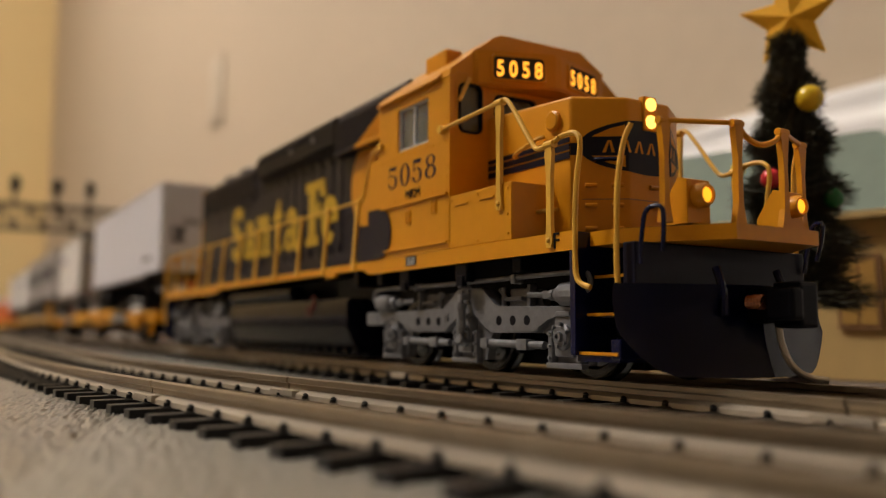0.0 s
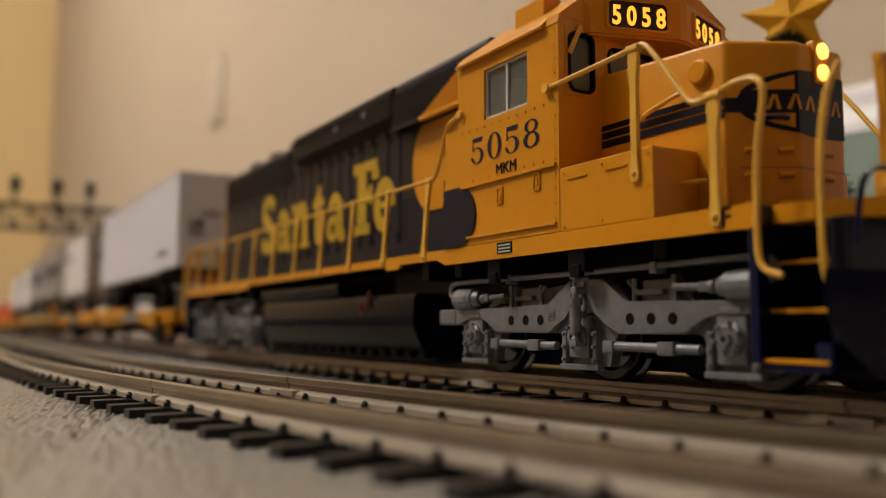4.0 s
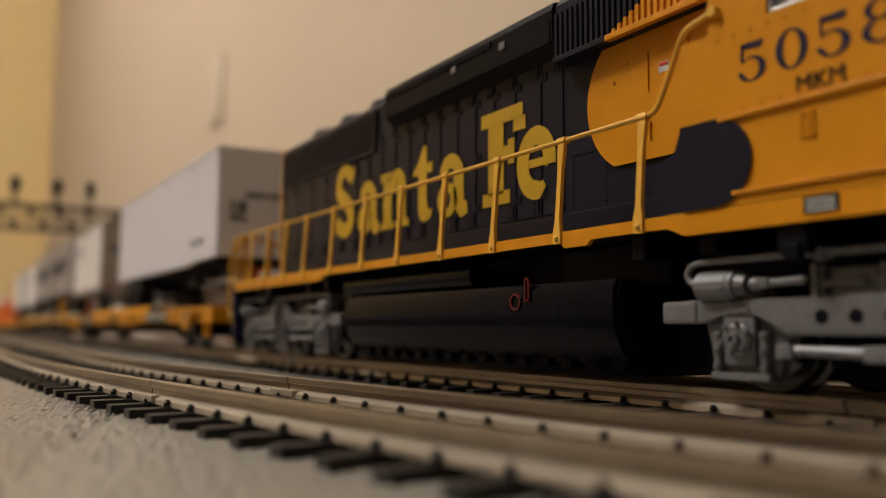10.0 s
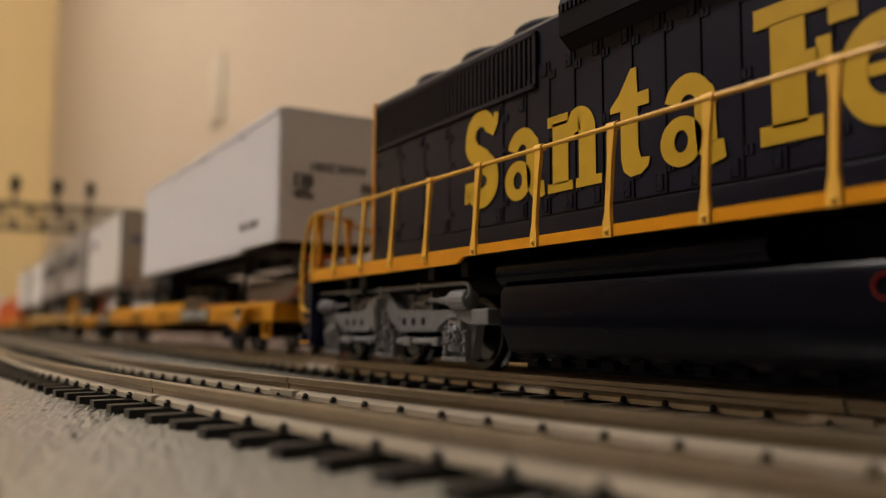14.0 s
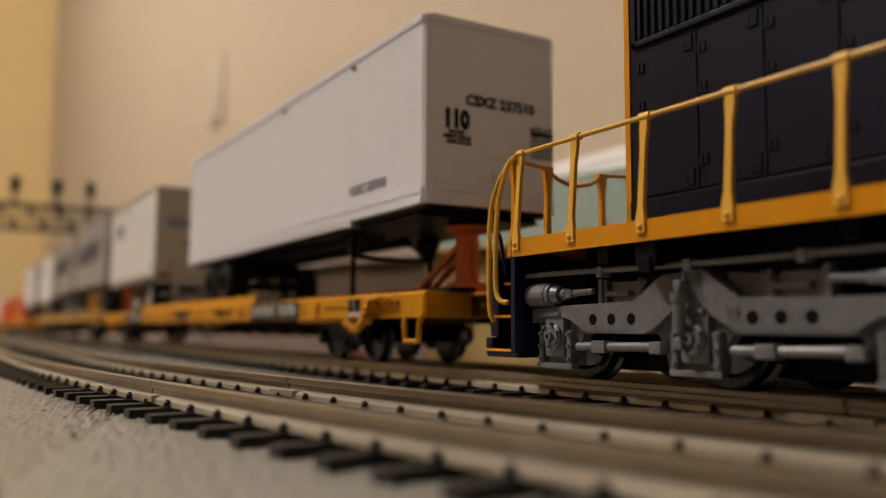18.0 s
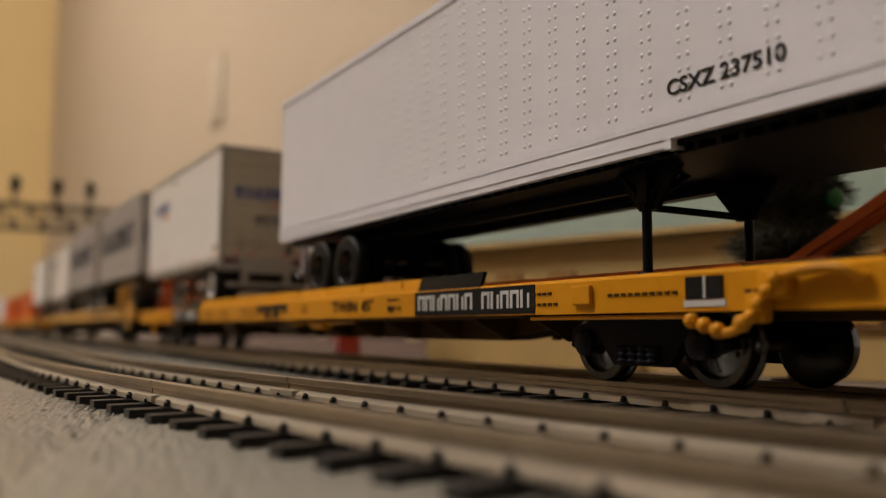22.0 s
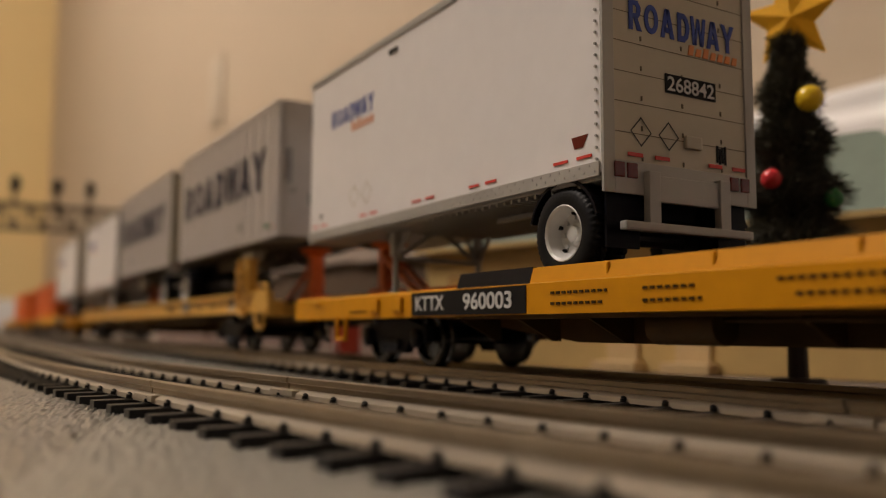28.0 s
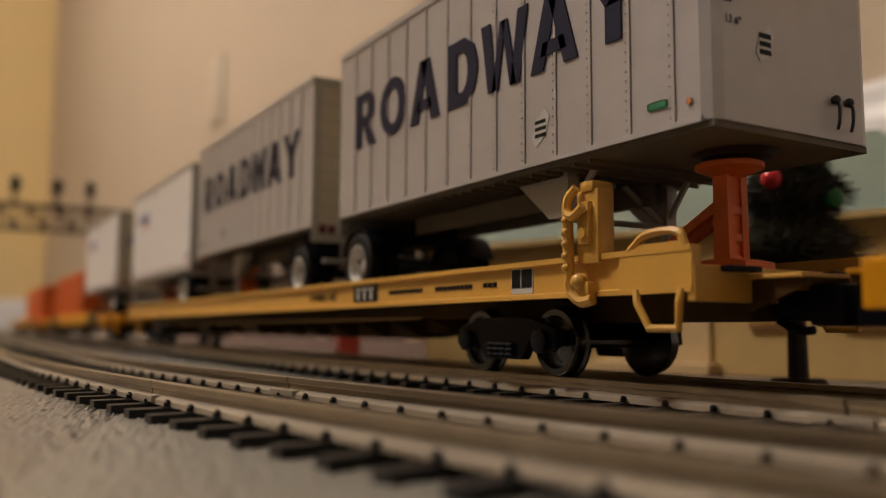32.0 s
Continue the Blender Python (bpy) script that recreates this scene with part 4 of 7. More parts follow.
    bmesh.ops.bevel(bm, geom=[e for e in bm.edges if min(e.verts[0].co.x, e.verts[1].co.x) > 76.1 or (min(e.verts[0].co.z, e.verts[1].co.z) > 30 and max(e.verts[0].co.x, e.verts[1].co.x) > 76.1)],
                    offset=0.55, segments=3, profile=0.5, affect="EDGES")

    def nose_pt(u, z, off=0.1):
        """A point on the nose front, u along it from its middle."""
        a = abs(u)
        sg = 1 if u >= 0 else -1
        if a <= 4.0:
            return (101.0 + off, u, z)
        k = (a - 4.0) / 7.96
        return (101.0 - 4.6 * k + off * 0.82, sg * (4.0 + 6.5 * k + off * 0.57), z)

    nose = part("nose", bm, M["yellow"], L, "yellow short nose", smooth=True)
    # blue stripes on the nose side, and dark oval on its front
    for s in (-1, 1):
        for z0, z1 in ((30.3, 31.25), (31.5, 32.35), (32.6, 33.3)):
            bm = B()
            prism(bm, [(76.2, z0), (96.3, z0), (96.3, z1), (76.2, z1)], "y", s * 10.5, s * 10.62)
            part("blue_stripe", bm, M["blue"], nose)
    def wrapped(name, mat, pts_top, pts_low, off, label=""):
        bm = B()
        a = [bm.verts.new(nose_pt(u, z, off)) for u, z in pts_top]
        b = [bm.verts.new(nose_pt(u, z, off)) for u, z in pts_low]
        for q in range(len(a) - 1):
            bm.faces.new((b[q], b[q + 1], a[q + 1], a[q]))
        part(name, bm, M[mat], nose, label)
    us = sorted([-10.9 + 21.8 * q / 32 for q in range(33)] + [-4.0, 4.0])
    wrapped("nose_emblem", "blue", [(u, 31.9 + 3.8 * math.sqrt(max(0.0, 1 - (u / 10.9) ** 2)) + 0.02) for u in us],
            [(u, 31.9 - 3.8 * math.sqrt(max(0.0, 1 - (u / 10.9) ** 2)) - 0.02) for u in us], 0.08, "dark oval emblem")
    for a in (-1, 1):
        for z0, z1 in ((30.7, 32.4),):
            wrapped("blue_stripe", "blue", [(a * 12.0, z1), (a * 9.5, z1)], [(a * 12.0, z0), (a * 9.5, z0)], 0.06)
    for k in range(7):
        u = -7.6 + k * 2.3
        wrapped("emblem_bar", "yellow", [(u + 0.75, 32.7), (u + 1.05, 32.7)], [(u, 31.0), (u + 0.5, 31.0)], 0.14)
        wrapped("emblem_bar", "yellow", [(u + 0.95, 32.7), (u + 1.25, 32.7)], [(u + 1.3, 31.0), (u + 1.75, 31.0)], 0.14)
    for a in (-1, 1):
        for b in (-1, 1):
            wrapped("emblem_bar", "yellow", [(a * 8.9, 31.9 + b * 1.45), (a * 6.6, 31.9 + b * 2.45), (a * 4.4, 31.9 + b * 3.0)],
                    [(a * 9.0, 31.9 + b * 1.35), (a * 6.6, 31.9 + b * 1.35), (a * 4.4, 31.9 + b * 1.35)], 0.14)
    bm = B()
    pipe(bm, [nose_pt(-8.6, 29.9, 0), nose_pt(-8.6, 29.9, 1.0), nose_pt(-5.4, 29.9, 1.0), nose_pt(-5.4, 29.9, 0)], 0.3, 6)
    part("grab_iron", bm, M["plow"], nose)
    for z in (26.4, 23.6, 20.4):
        for u in (-9.2, -5.6, 0.6):
            bm = B()
            rod(bm, nose_pt(u - 0.8, z, 0.15), nose_pt(u + 0.8, z, 0.15), 0.34, 8)
            part("door_hinge", bm, M["yellow"], nose)
    wrapped("door_joint", "depot_trim", [(-10.4, 24.55), (-4.0, 24.55), (4.0, 24.55)], [(-10.4, 24.4), (-4.0, 24.4), (4.0, 24.4)], 0.04)
    # headlights in the nose
    bm = B()
    box(bm, 100.2, 101.35, -1.3, 1.3, 34.4, 39.4, 0.3)
    part("headlight_housing", bm, M["yellow"], nose)
    for z in (35.7, 38.2):
        bm = B()
        turned(bm, [(0.95, 101.2), (0.95, 101.6), (0.6, 101.8)], (0, 0, z), "x", 18)
        part("headlight", bm, M["lamp"], nose, "lit round headlight")
    bm = B()
    turned(bm, [(1.5, -10.5), (1.5, -11.0), (1.2, -11.2)], (93.0, 0, 36.2), "y", 16)
    part("sand_filler", bm, M["yellow"], nose)
    for pts in ([(84, -10.4, 32.5), (84, -11.4, 32.5), (86, -11.4, 33.2), (90.5, -11.4, 34.2), (90.5, -10.4, 34.4)],
                [(92.4, -13.2, 23.0), (93.6, -13.2, 23.0), (93.6, -11.4, 23.4), (93.6, -10.6, 23.4)]):
        bm = B()
        pipe(bm, pts, 0.3)
        part("grab_iron", bm, M["rail_yellow"], L)
    # ---- front and rear platforms, pilots, steps, couplers
    for d in (1, -1):
        e = 105.3 if d > 0 else -109.0
        tip = 121.8 if d > 0 else -118.1
        half = 7.4 if d > 0 else 9.6
        bm = B()
        prism(bm, [(e - d * 5, -17.2), (e, -15.2), (e + d * 4.8, -15.2), (tip, -half), (tip, half), (e + d * 4.8, 15.2), (e, 15.2), (e - d * 5, 17.2)], "z", 16.9, 18.7)
        part("end_platform", bm, M["yellow"], L, "yellow end platform")
        bm = B()
        prism(bm, [(e, -14.6), (e + d * 4.6, -14.6), (tip - d * 0.6, 0.4 - half), (tip - d * 0.6, half - 0.4), (e + d * 4.6, 14.6), (e, 14.6)], "z", 18.7, 18.8)
        part("tread_plate", bm, M["blue"], L)
        bm = B()
        box(bm, min(e + d * 6.5, e + d * 8.5), max(e + d * 6.5, e + d * 8.5), -15.5, 15.5, 5.5, 16.9, 0.2)
        part("pilot", bm, M["blue"], L)
        for s in (-1, 1):
            # step well: side plates and treads
            bm = B()
            xa, xb = min(e - d * 0.2, e + d * 7.2), max(e - d * 0.2, e + d * 7.2)
            box(bm, min(e - d * 0.6, e + d * 0.4), max(e - d * 0.6, e + d * 0.4), min(s * 10, s * 17.7), max(s * 10, s * 17.7), 3.4, 18.7, 0.1)
            box(bm, xa, xb, min(s * 10.0, s * 11.0), max(s * 10.0, s * 11.0), 3.4, 17)
            box(bm, min(e + d * 6.9, e + d * 7.4), max(e + d * 6.9, e + d * 7.4), min(s * 10, s * 15.4), max(s * 10, s * 15.4), 3.0, 16.9, 0.1)
            box(bm, min(e + d * 5.9, e + d * 7.5), max(e + d * 5.9, e + d * 7.5), min(s * 10, s * 17.0), max(s * 10, s * 17.0), 3.0, 5.4, 0.2)
            steps = part("step_well", bm, M["plow"], L, "dark blue steps with yellow edges")
            for k, z in enumerate((3.6, 8.3, 13.0)):
                yo = s * (16.9 - 1.3 * k)
                bm = B()
                box(bm, xa, xb, min(s * 10.5, yo), max(s * 10.5, yo), z - (0.9 if k == 0 else 0.3), z + 0.2)
                part("tread", bm, M["plow"], steps)
                bm = B()
                box(bm, xa, xb, min(yo, yo + s * 0.25), max(yo, yo + s * 0.25), z - 0.12, z + 0.26, 0.04)
                part("tread_edge", bm, M["yellow"], steps)
            # grab rails on both sides of the steps
            xr = e - d * 0.4
            bm = B()
            if d > 0:
                pipe(bm, [(101.2, -17.5 * -s, 30.4), (102.8, 17.6 * s, 31.2), (106.0, 17.7 * s, 31.2), (107.3, 17.8 * s, 29.8), (106.2, 17.9 * s, 24.0), (105.9, 17.9 * s, 14.0), (106.6, 17.9 * s, 12.2), (108.4, 17.6 * s, 11.6)], 0.36, 8)
            else:
                pipe(bm, [(-108.3, s * 17.5, 30.3), (-109.9, s * 17.7, 29.6), (-112.5, s * 17.9, 24.0), (-112.9, s * 17.9, 12.0), (-111.9, s * 17.8, 10.4), (-110.3, s * 17.5, 10.2)], 0.36, 8)
            part("grab_rail", bm, M["rail_yellow"], L)
            bm = B()
            if d > 0:
                pipe(bm, [(113.5, s * 15.4, 31.0), (112.5, s * 15.8, 29.0), (111.9, s * 16.4, 23.5), (111.9, s * 16.6, 12.5), (112.2, s * 16.2, 10.5)], 0.36, 8)
            else:
                pipe(bm, [(-112.8, s * 15.4, 30.5), (-114.3, s * 16.2, 28.0), (-115.9, s * 16.8, 23.5), (-115.9, s * 16.9, 9.0), (-115.5, s * 16.2, 7.6)], 0.36, 8)
            part("grab_rail", bm, M["rail_yellow"], L)
        # platform posts and rails
        px = 116.6 if d > 0 else -116.7
        tops = []
        yi, yo_ = (4.2, 12.6) if d > 0 else (5.5, 13.5)
        for y in (-yo_, -yi, yi, yo_):
            xx = (px + (2.9 if d > 0 else 0)) if abs(y) < 10 else px - (0.7 if d > 0 else -2.6)
            bm = B()
            prism(bm, [(y - 0.95, 19.0), (y + 0.95, 19.0), (y + 0.45, 21.4), (y + 0.36, 27.0), (y + 0.75, 30.4), (y + 0.5, 31.5), (y - 0.5, 31.5), (y - 0.75, 30.4), (y - 0.36, 27.0), (y - 0.45, 21.4)], "x", xx - 0.42, xx + 0.42)
            rod(bm, (xx, y - 0.9, 31.1), (xx, y + 0.9, 31.1), 0.5, 8)
            part("platform_post", bm, M["yellow"], L)
            tops.append((xx, y, 31.2))
        bm = B()
        pipe(bm, tops[:2], 0.32, 8)
        pipe(bm, tops[2:], 0.32, 8)
        pc = tops[1][0]
        pipe(bm, [(pc, -yi, 31.0), (pc, -yi * 0.6, 29.6), (pc, 0, 28.9), (pc, yi * 0.6, 29.6), (pc, yi, 31.0)], 0.36, 8)
        part("platform_rail", bm, M["yellow"], L)
        bm = B()
        box(bm, min(px - d * 2, px + d * 5.5), max(px - d * 2, px + d * 5.5), -2.2, 2.2, 7.4, 11.6, 0.4)
        box(bm, min(px + d * 4.2, px + d * 8.0), max(px + d * 4.2, px + d * 8.0), -0.4, 3.0, 6.8, 12.2, 0.5)
        box(bm, min(px + d * 5.2, px + d * 9.0), max(px + d * 5.2, px + d * 9.0), -3.2, -1.0, 7.6, 11.4, 0.5)
        cpl = part("coupler", bm, M["black"], L, "black knuckle coupler")
        bm = B()
        for k in range(5):
            turned(bm, [(0.75, -0.25), (0.9, 0.0), (0.75, 0.25)], (px + d * (3.4 + k * 0.45), -3.4, 9.8), "x", 10)
        part("knuckle_spring", bm, M["brass"], cpl)
        bm = B()
        pipe(bm, [(px + d * 4.2, 0.6, 7.4), (px + d * 4.3, 0.7, 5.6), (px + d * 4.6, 1.0, 4.0), (px + d * 5.0, 1.5, 2.6), (px + d * 5.6, 2.4, 1.5), (px + d * 6.4, 3.6, 0.9), (px + d * 7.2, 5.2, 0.7)], 0.42, 8)
        part("uncoupling_pin", bm, M["rail_foot"], cpl, smooth=True)
        bm = B()
        for s in (-1, 1):
            pipe(bm, [(px - d * 2.4, s * 15.0, 14.2), (px - d * 2.0, s * 15.2, 17.0), (px - d * 1.2, s * 15.3, 20.6), (px + d * 1.0, s * 14.6, 20.8), (px + d * 0.7, s * 14.3, 17.6), (px + d * 0.2, s * 14.0, 15.6)], 0.3, 8)
            pipe(bm, [(px + d * 0.4, s * 5.5, 14), (px + d * 1.6, s * 5.6, 11), (px + d * 2.0, s * 6.0, 8.2)], 0.5, 8)
        part("air_hose", bm, M["plow"], L)
    # front plow
    for s in (-1, 1):
        bm = B()
        cols = []
        for y, low, xb in ((0, 1.0, 120.6), (4, 1.0, 119.7), (8, 1.05, 118.4), (12.2, 1.2, 116.9), (14.2, 1.9, 116.1), (16.2, 3.4, 115.2), (17.8, 5.2, 114.5), (18.6, 6.4, 114.1)):
            col = []
            for q in range(6):
                u = q / 5
                z = low + (11.9 - low) * u
                col.append(bm.verts.new((xb - 1.5 * math.sin(u * math.pi * 0.75) * (1 - y / 40), s * y, z)))
            cols.append(col)
        for ca, cb in zip(cols, cols[1:]):
            for q in range(5):
                bm.faces.new((ca[q], cb[q], cb[q + 1], ca[q + 1]))
        bmesh.ops.solidify(bm, geom=bm.faces[:], thickness=0.5)
        part("plow_blade", bm, M["plow"], L, "dark blue snow plow blade", smooth=True)
    # ditch lights on the platform
    for s in (-1, 1):
        bm = B()
        y = s * 8.6
        prism(bm, [(113.4, 19.0), (117.4, 19.0), (117.4, 24.2), (116.0, 24.6), (113.4, 21.0)], "y", y - 1.9, y + 1.9)
        dl = part("ditch_light", bm, M["yellow"], L, "yellow ditch light housing with lit lamp")
        bm = B()
        turned(bm, [(1.45, 116.9), (1.45, 118.4), (1.2, 118.9), (1.0, 118.9), (0.85, 118.4)], (0, y, 22.3), "x", 20)
        part("lamp_ring", bm, M["yellow"], dl, smooth=True)
        bm = B()
        turned(bm, [(0.9, 118.3), (0.9, 118.6), (0.5, 118.75)], (0, y, 22.3), "x", 16)
        part("lens", bm, M["ditch"], dl, "lit amber lens", smooth=True)
    # ---- handrails
    for s in (-1, 1):
        for x in POSTS:
            bm = B()
            prism(bm, [(x - 0.7, 17.3), (x + 0.7, 17.3), (x + 0.68, 19.0), (x + 0.42, 20.4), (x + 0.40, 27.0), (x + 0.62, 29.6), (x + 0.5, 30.9), (x - 0.5, 30.9), (x - 0.62, 29.6), (x - 0.40, 27.0), (x - 0.42, 20.4), (x - 0.68, 19.0)], "y", s * 17.55, s * 18.1)
            ball(bm, (x, s * 18.0, 18.0), 0.42, 8, 6)
            rod(bm, (x - 0.8, s * 17.75, 30.7), (x + 0.8, s * 17.75, 30.7), 0.55, 10)
            for v in bm.verts:
                v.co.y -= s * RAIL_LEAN * max(0.0, (v.co.z - 18.6) / 12.1)
            part("handrail_post", bm, M["rail_yellow"], L, smooth=True)
        bm = B()
        pipe(bm, [(-107.9, s * 16.85, 30.7), (41.3, s * 16.85, 30.7), (43.0, s * 16.9, 30.8), (44.0, s * 17.0, 31.5), (46.0, s * 17.3, 34.6), (48.1, s * 17.7, 37.8), (49.2, s * 17.9, 38.5), (52.8, s * 18.1, 39.1)], 0.33, 8)
        part("handrail", bm, M["rail_yellow"], L)
        bm = B()
        rod(bm, (52.8, s * 17.6, 39.1), (52.8, s * 18.5, 39.1), 0.62, 12)
        part("handrail_stud", bm, M["rail_yellow"], L)
        for x, z0, z1 in ((89.8, 23.6, 38.8), (101.1, 17.4, 30.6)):
            bm = B()
            prism(bm, [(x - 0.45, z0 - 0.4), (x + 0.45, z0 - 0.4), (x + 0.7, z0 + 0.3), (x + 0.48, z0 + 2.4), (x + 0.46, z1 - 4.5), (x + 0.75, z1 - 1.4), (x + 0.5, z1), (x - 0.5, z1), (x - 0.75, z1 - 1.4), (x - 0.46, z1 - 4.5), (x - 0.48, z0 + 2.4), (x - 0.7, z0 + 0.3)], "y", s * 17.55, s * 18.15)
            rod(bm, (x - 0.9, s * 17.8, z1 - 0.2), (x + 0.9, s * 17.8, z1 - 0.2), 0.58, 10)
            ball(bm, (x, s * 18.1, z0 + 0.5), 0.4, 8, 6)
            part("handrail_post", bm, M["rail_yellow"], L)
        bm = B()
        pipe(bm, [(74.2, s * 18.0, 37.9), (89.8, s * 17.8, 38.7), (91.2, s * 17.8, 38.9), (92.6, s * 17.8, 37.6), (97.4, s * 17.8, 31.0), (98.4, s * 17.8, 30.2), (101.1, s * 17.8, 30.4), (103, s * 17.8, 31.0)], 0.34, 8)
        part("handrail", bm, M["rail_yellow"], L)
        bm = B()
        rod(bm, (74.0, s * 17.6, 37.9), (74.0, s * 18.5, 37.9), 0.66, 12)
        part("handrail_stud", bm, M["rail_yellow"], L)
    # ---- fuel tank and air tanks
    bm = B()
    sec = [(-15.6, 12.6), (-16.2, 11.6), (-16.2, 7.0), (-14.6, 3.4), (-12.2, 1.9), (12.2, 1.9), (14.6, 3.4), (16.2, 7.0), (16.2, 11.6), (15.6, 12.6)]
    prism(bm, sec, "x", -41.5, 35.7)
    es = [e for e in bm.edges if abs(e.verts[0].co.x - e.verts[1].co.x) < 0.01]
    bmesh.ops.bevel(bm, geom=es, offset=0.5, segments=2, affect="EDGES")
    tank = part("fuel_tank", bm, M["tank"], L, "glossy black fuel tank", smooth=True)
    for s in (-1, 1):
        bm = B()
        rod(bm, (-42, s * 14.4, 14.6), (4, s * 14.4, 14.6), 2.0, 20)
        part("air_reservoir", bm, M["tank"], L, smooth=True)
        bm = B()
        n = 22
        rr = [[bm.verts.new((15.7 + q * math.cos(2 * math.pi * i / n), s * yy, 10.3 + q * math.sin(2 * math.pi * i / n))) for i in range(n)] for q, yy in ((1.2, 16.15), (1.2, 16.45), (0.95, 16.45), (0.95, 16.15))]
        for r0, r1 in zip(rr, rr[1:]):
            for i in range(n):
                bm.faces.new((r0[i], r0[(i + 1) % n], r1[(i + 1) % n], r1[i]))
        part("fuel_filler", bm, M["lamp_red"], tank)
        bm = B()
        for xx0, xx1, zz0, zz1 in ((18.0, 18.22, 10.4, 13.4), (18.78, 19.0, 10.4, 13.4), (18.0, 19.0, 13.2, 13.5), (18.0, 19.0, 10.3, 10.6)):
            box(bm, xx0, xx1, min(s * 16.1, s * 16.5), max(s * 16.1, s * 16.5), zz0, zz1)
        part("fuel_gauge", bm, M["lamp_red"], tank)
        bm = B()
        box(bm, -1.1, 1.1, min(s * 12, s * 13.4), max(s * 12, s * 13.4), 1.55, 2.6, 0.1)
        row("tank_foot", bm, M["tank"], tank, [(x, 0, 0) for x in range(-37, 34, 5)])
    boxpart("tank_bottom", M["tank"], tank, -41.0, 35.2, -11.5, 11.5, 0.85, 1.95, 0)
    boxpart("equipment_rack", M["black"], L, 20, 40, -11.5, 11.5, 12.0, 17.2, 0.3)
    # ---- trucks
    loco_truck(L, 76.2, False)
    loco_truck(L, -79.5, True)
    # ---- lettering
    for s in (-1, 1):
        rgt = (1, 0, 0) if s < 0 else (-1, 0, 0)
        def put(name, text, size, mat, x0, x1, z, y, **k):
            writing(name, text, size, mat, L, (x0 if s < 0 else x1, s * y, z), rgt, (0, 0, 1), **k)
        for k, ch in enumerate("5058"):
            bm = B()
            x0 = (55.4 + k * 4.35) if s < 0 else (72.4 - k * 4.35)
            serif_digit(bm, ch, x0, 30.75, -s * 3.75, 3.9, s * 17.88)
            part("number_digit", bm, M["letter_blue"], L, "dark blue serif figure " + ch)
        put("small_letters", "MKM", 1.6, M["letter_black"], 61.9, 66.6, 28.3, 17.86, squeeze=1.0)
        put("end_mark", "F", 2.0, M["letter_black"], 101.6, 102.8, 16.8, 17.86)
        boxpart("data_plate", M["letter_black"], L, 62.3, 65.8, min(s * 17.8, s * 17.9), max(s * 17.8, s * 17.9), 17.0, 18.6, 0)
        for k in range(3):
            boxpart("data_line", M["letter_white"], L, 62.6, 65.5, min(s * 17.88, s * 17.93), max(s * 17.88, s * 17.93), 17.2 + k * 0.45, 17.4 + k * 0.45, 0)
    name_shapes(L)
    # door joints that run through the painted name
    for s in (-1, 1):
        for x in xs[4:-1]:
            bm = B()
            box(bm, x - 0.08, x + 0.08, min(s * 10.6, s * 10.84), max(s * 10.6, s * 10.84), 22.9, 45.2)
            part("door_joint", bm, M["black"], L)
    return L


def serif_digit(bm, ch, x0, z0, w, h, y):
    """One figure with thick sides and thin tops; w is negative where the side faces the other way."""
    def at(a, c):
        return bm.verts.new((x0 + a * w, y, z0 + c * h))

    def oval(cx, cz, rx, rz, ix, iz, n=32):
        o = [at(cx + rx * math.cos(2 * math.pi * i / n), cz + rz * math.sin(2 * math.pi * i / n)) for i in range(n)]
        q = [at(cx + ix * math.cos(2 * math.pi * i / n), cz + iz * math.sin(2 * math.pi * i / n)) for i in range(n)]
        for i in range(n):
            j = (i + 1) % n
            bm.faces.new((o[i], o[j], q[j], q[i]))
    if ch == "0":
        oval(0.5, 0.5, 0.46, 0.5, 0.25, 0.455)
    elif ch == "8":
        oval(0.5, 0.765, 0.40, 0.235, 0.22, 0.19)
        oval(0.5, 0.285, 0.47, 0.285, 0.27, 0.235)
    else:
        n = 20
        outer, inner = [], []
        for i in range(n + 1):
            a = radians(128 - 300 * i / n)
            outer.append(at(0.47 + 0.44 * math.cos(a), 0.315 + 0.315 * math.sin(a)))
            t = 0.05 + 0.16 * max(0, math.cos(a)) + (0.10 if i > n - 4 else 0)
            inner.append(at(0.47 + (0.44 - t) * math.cos(a), 0.315 + (0.315 - t * 0.7) * math.sin(a)))
        for i in range(n):
            bm.faces.new((outer[i], outer[i + 1], inner[i + 1], inner[i]))
        bm.faces.new([at(*p) for p in ((0.16, 1.0), (0.86, 1.0), (0.78, 0.82), (0.16, 0.86))])
        bm.faces.new([at(*p) for p in ((0.14, 1.0), (0.20, 1.0), (0.22, 0.5), (0.14, 0.5))])


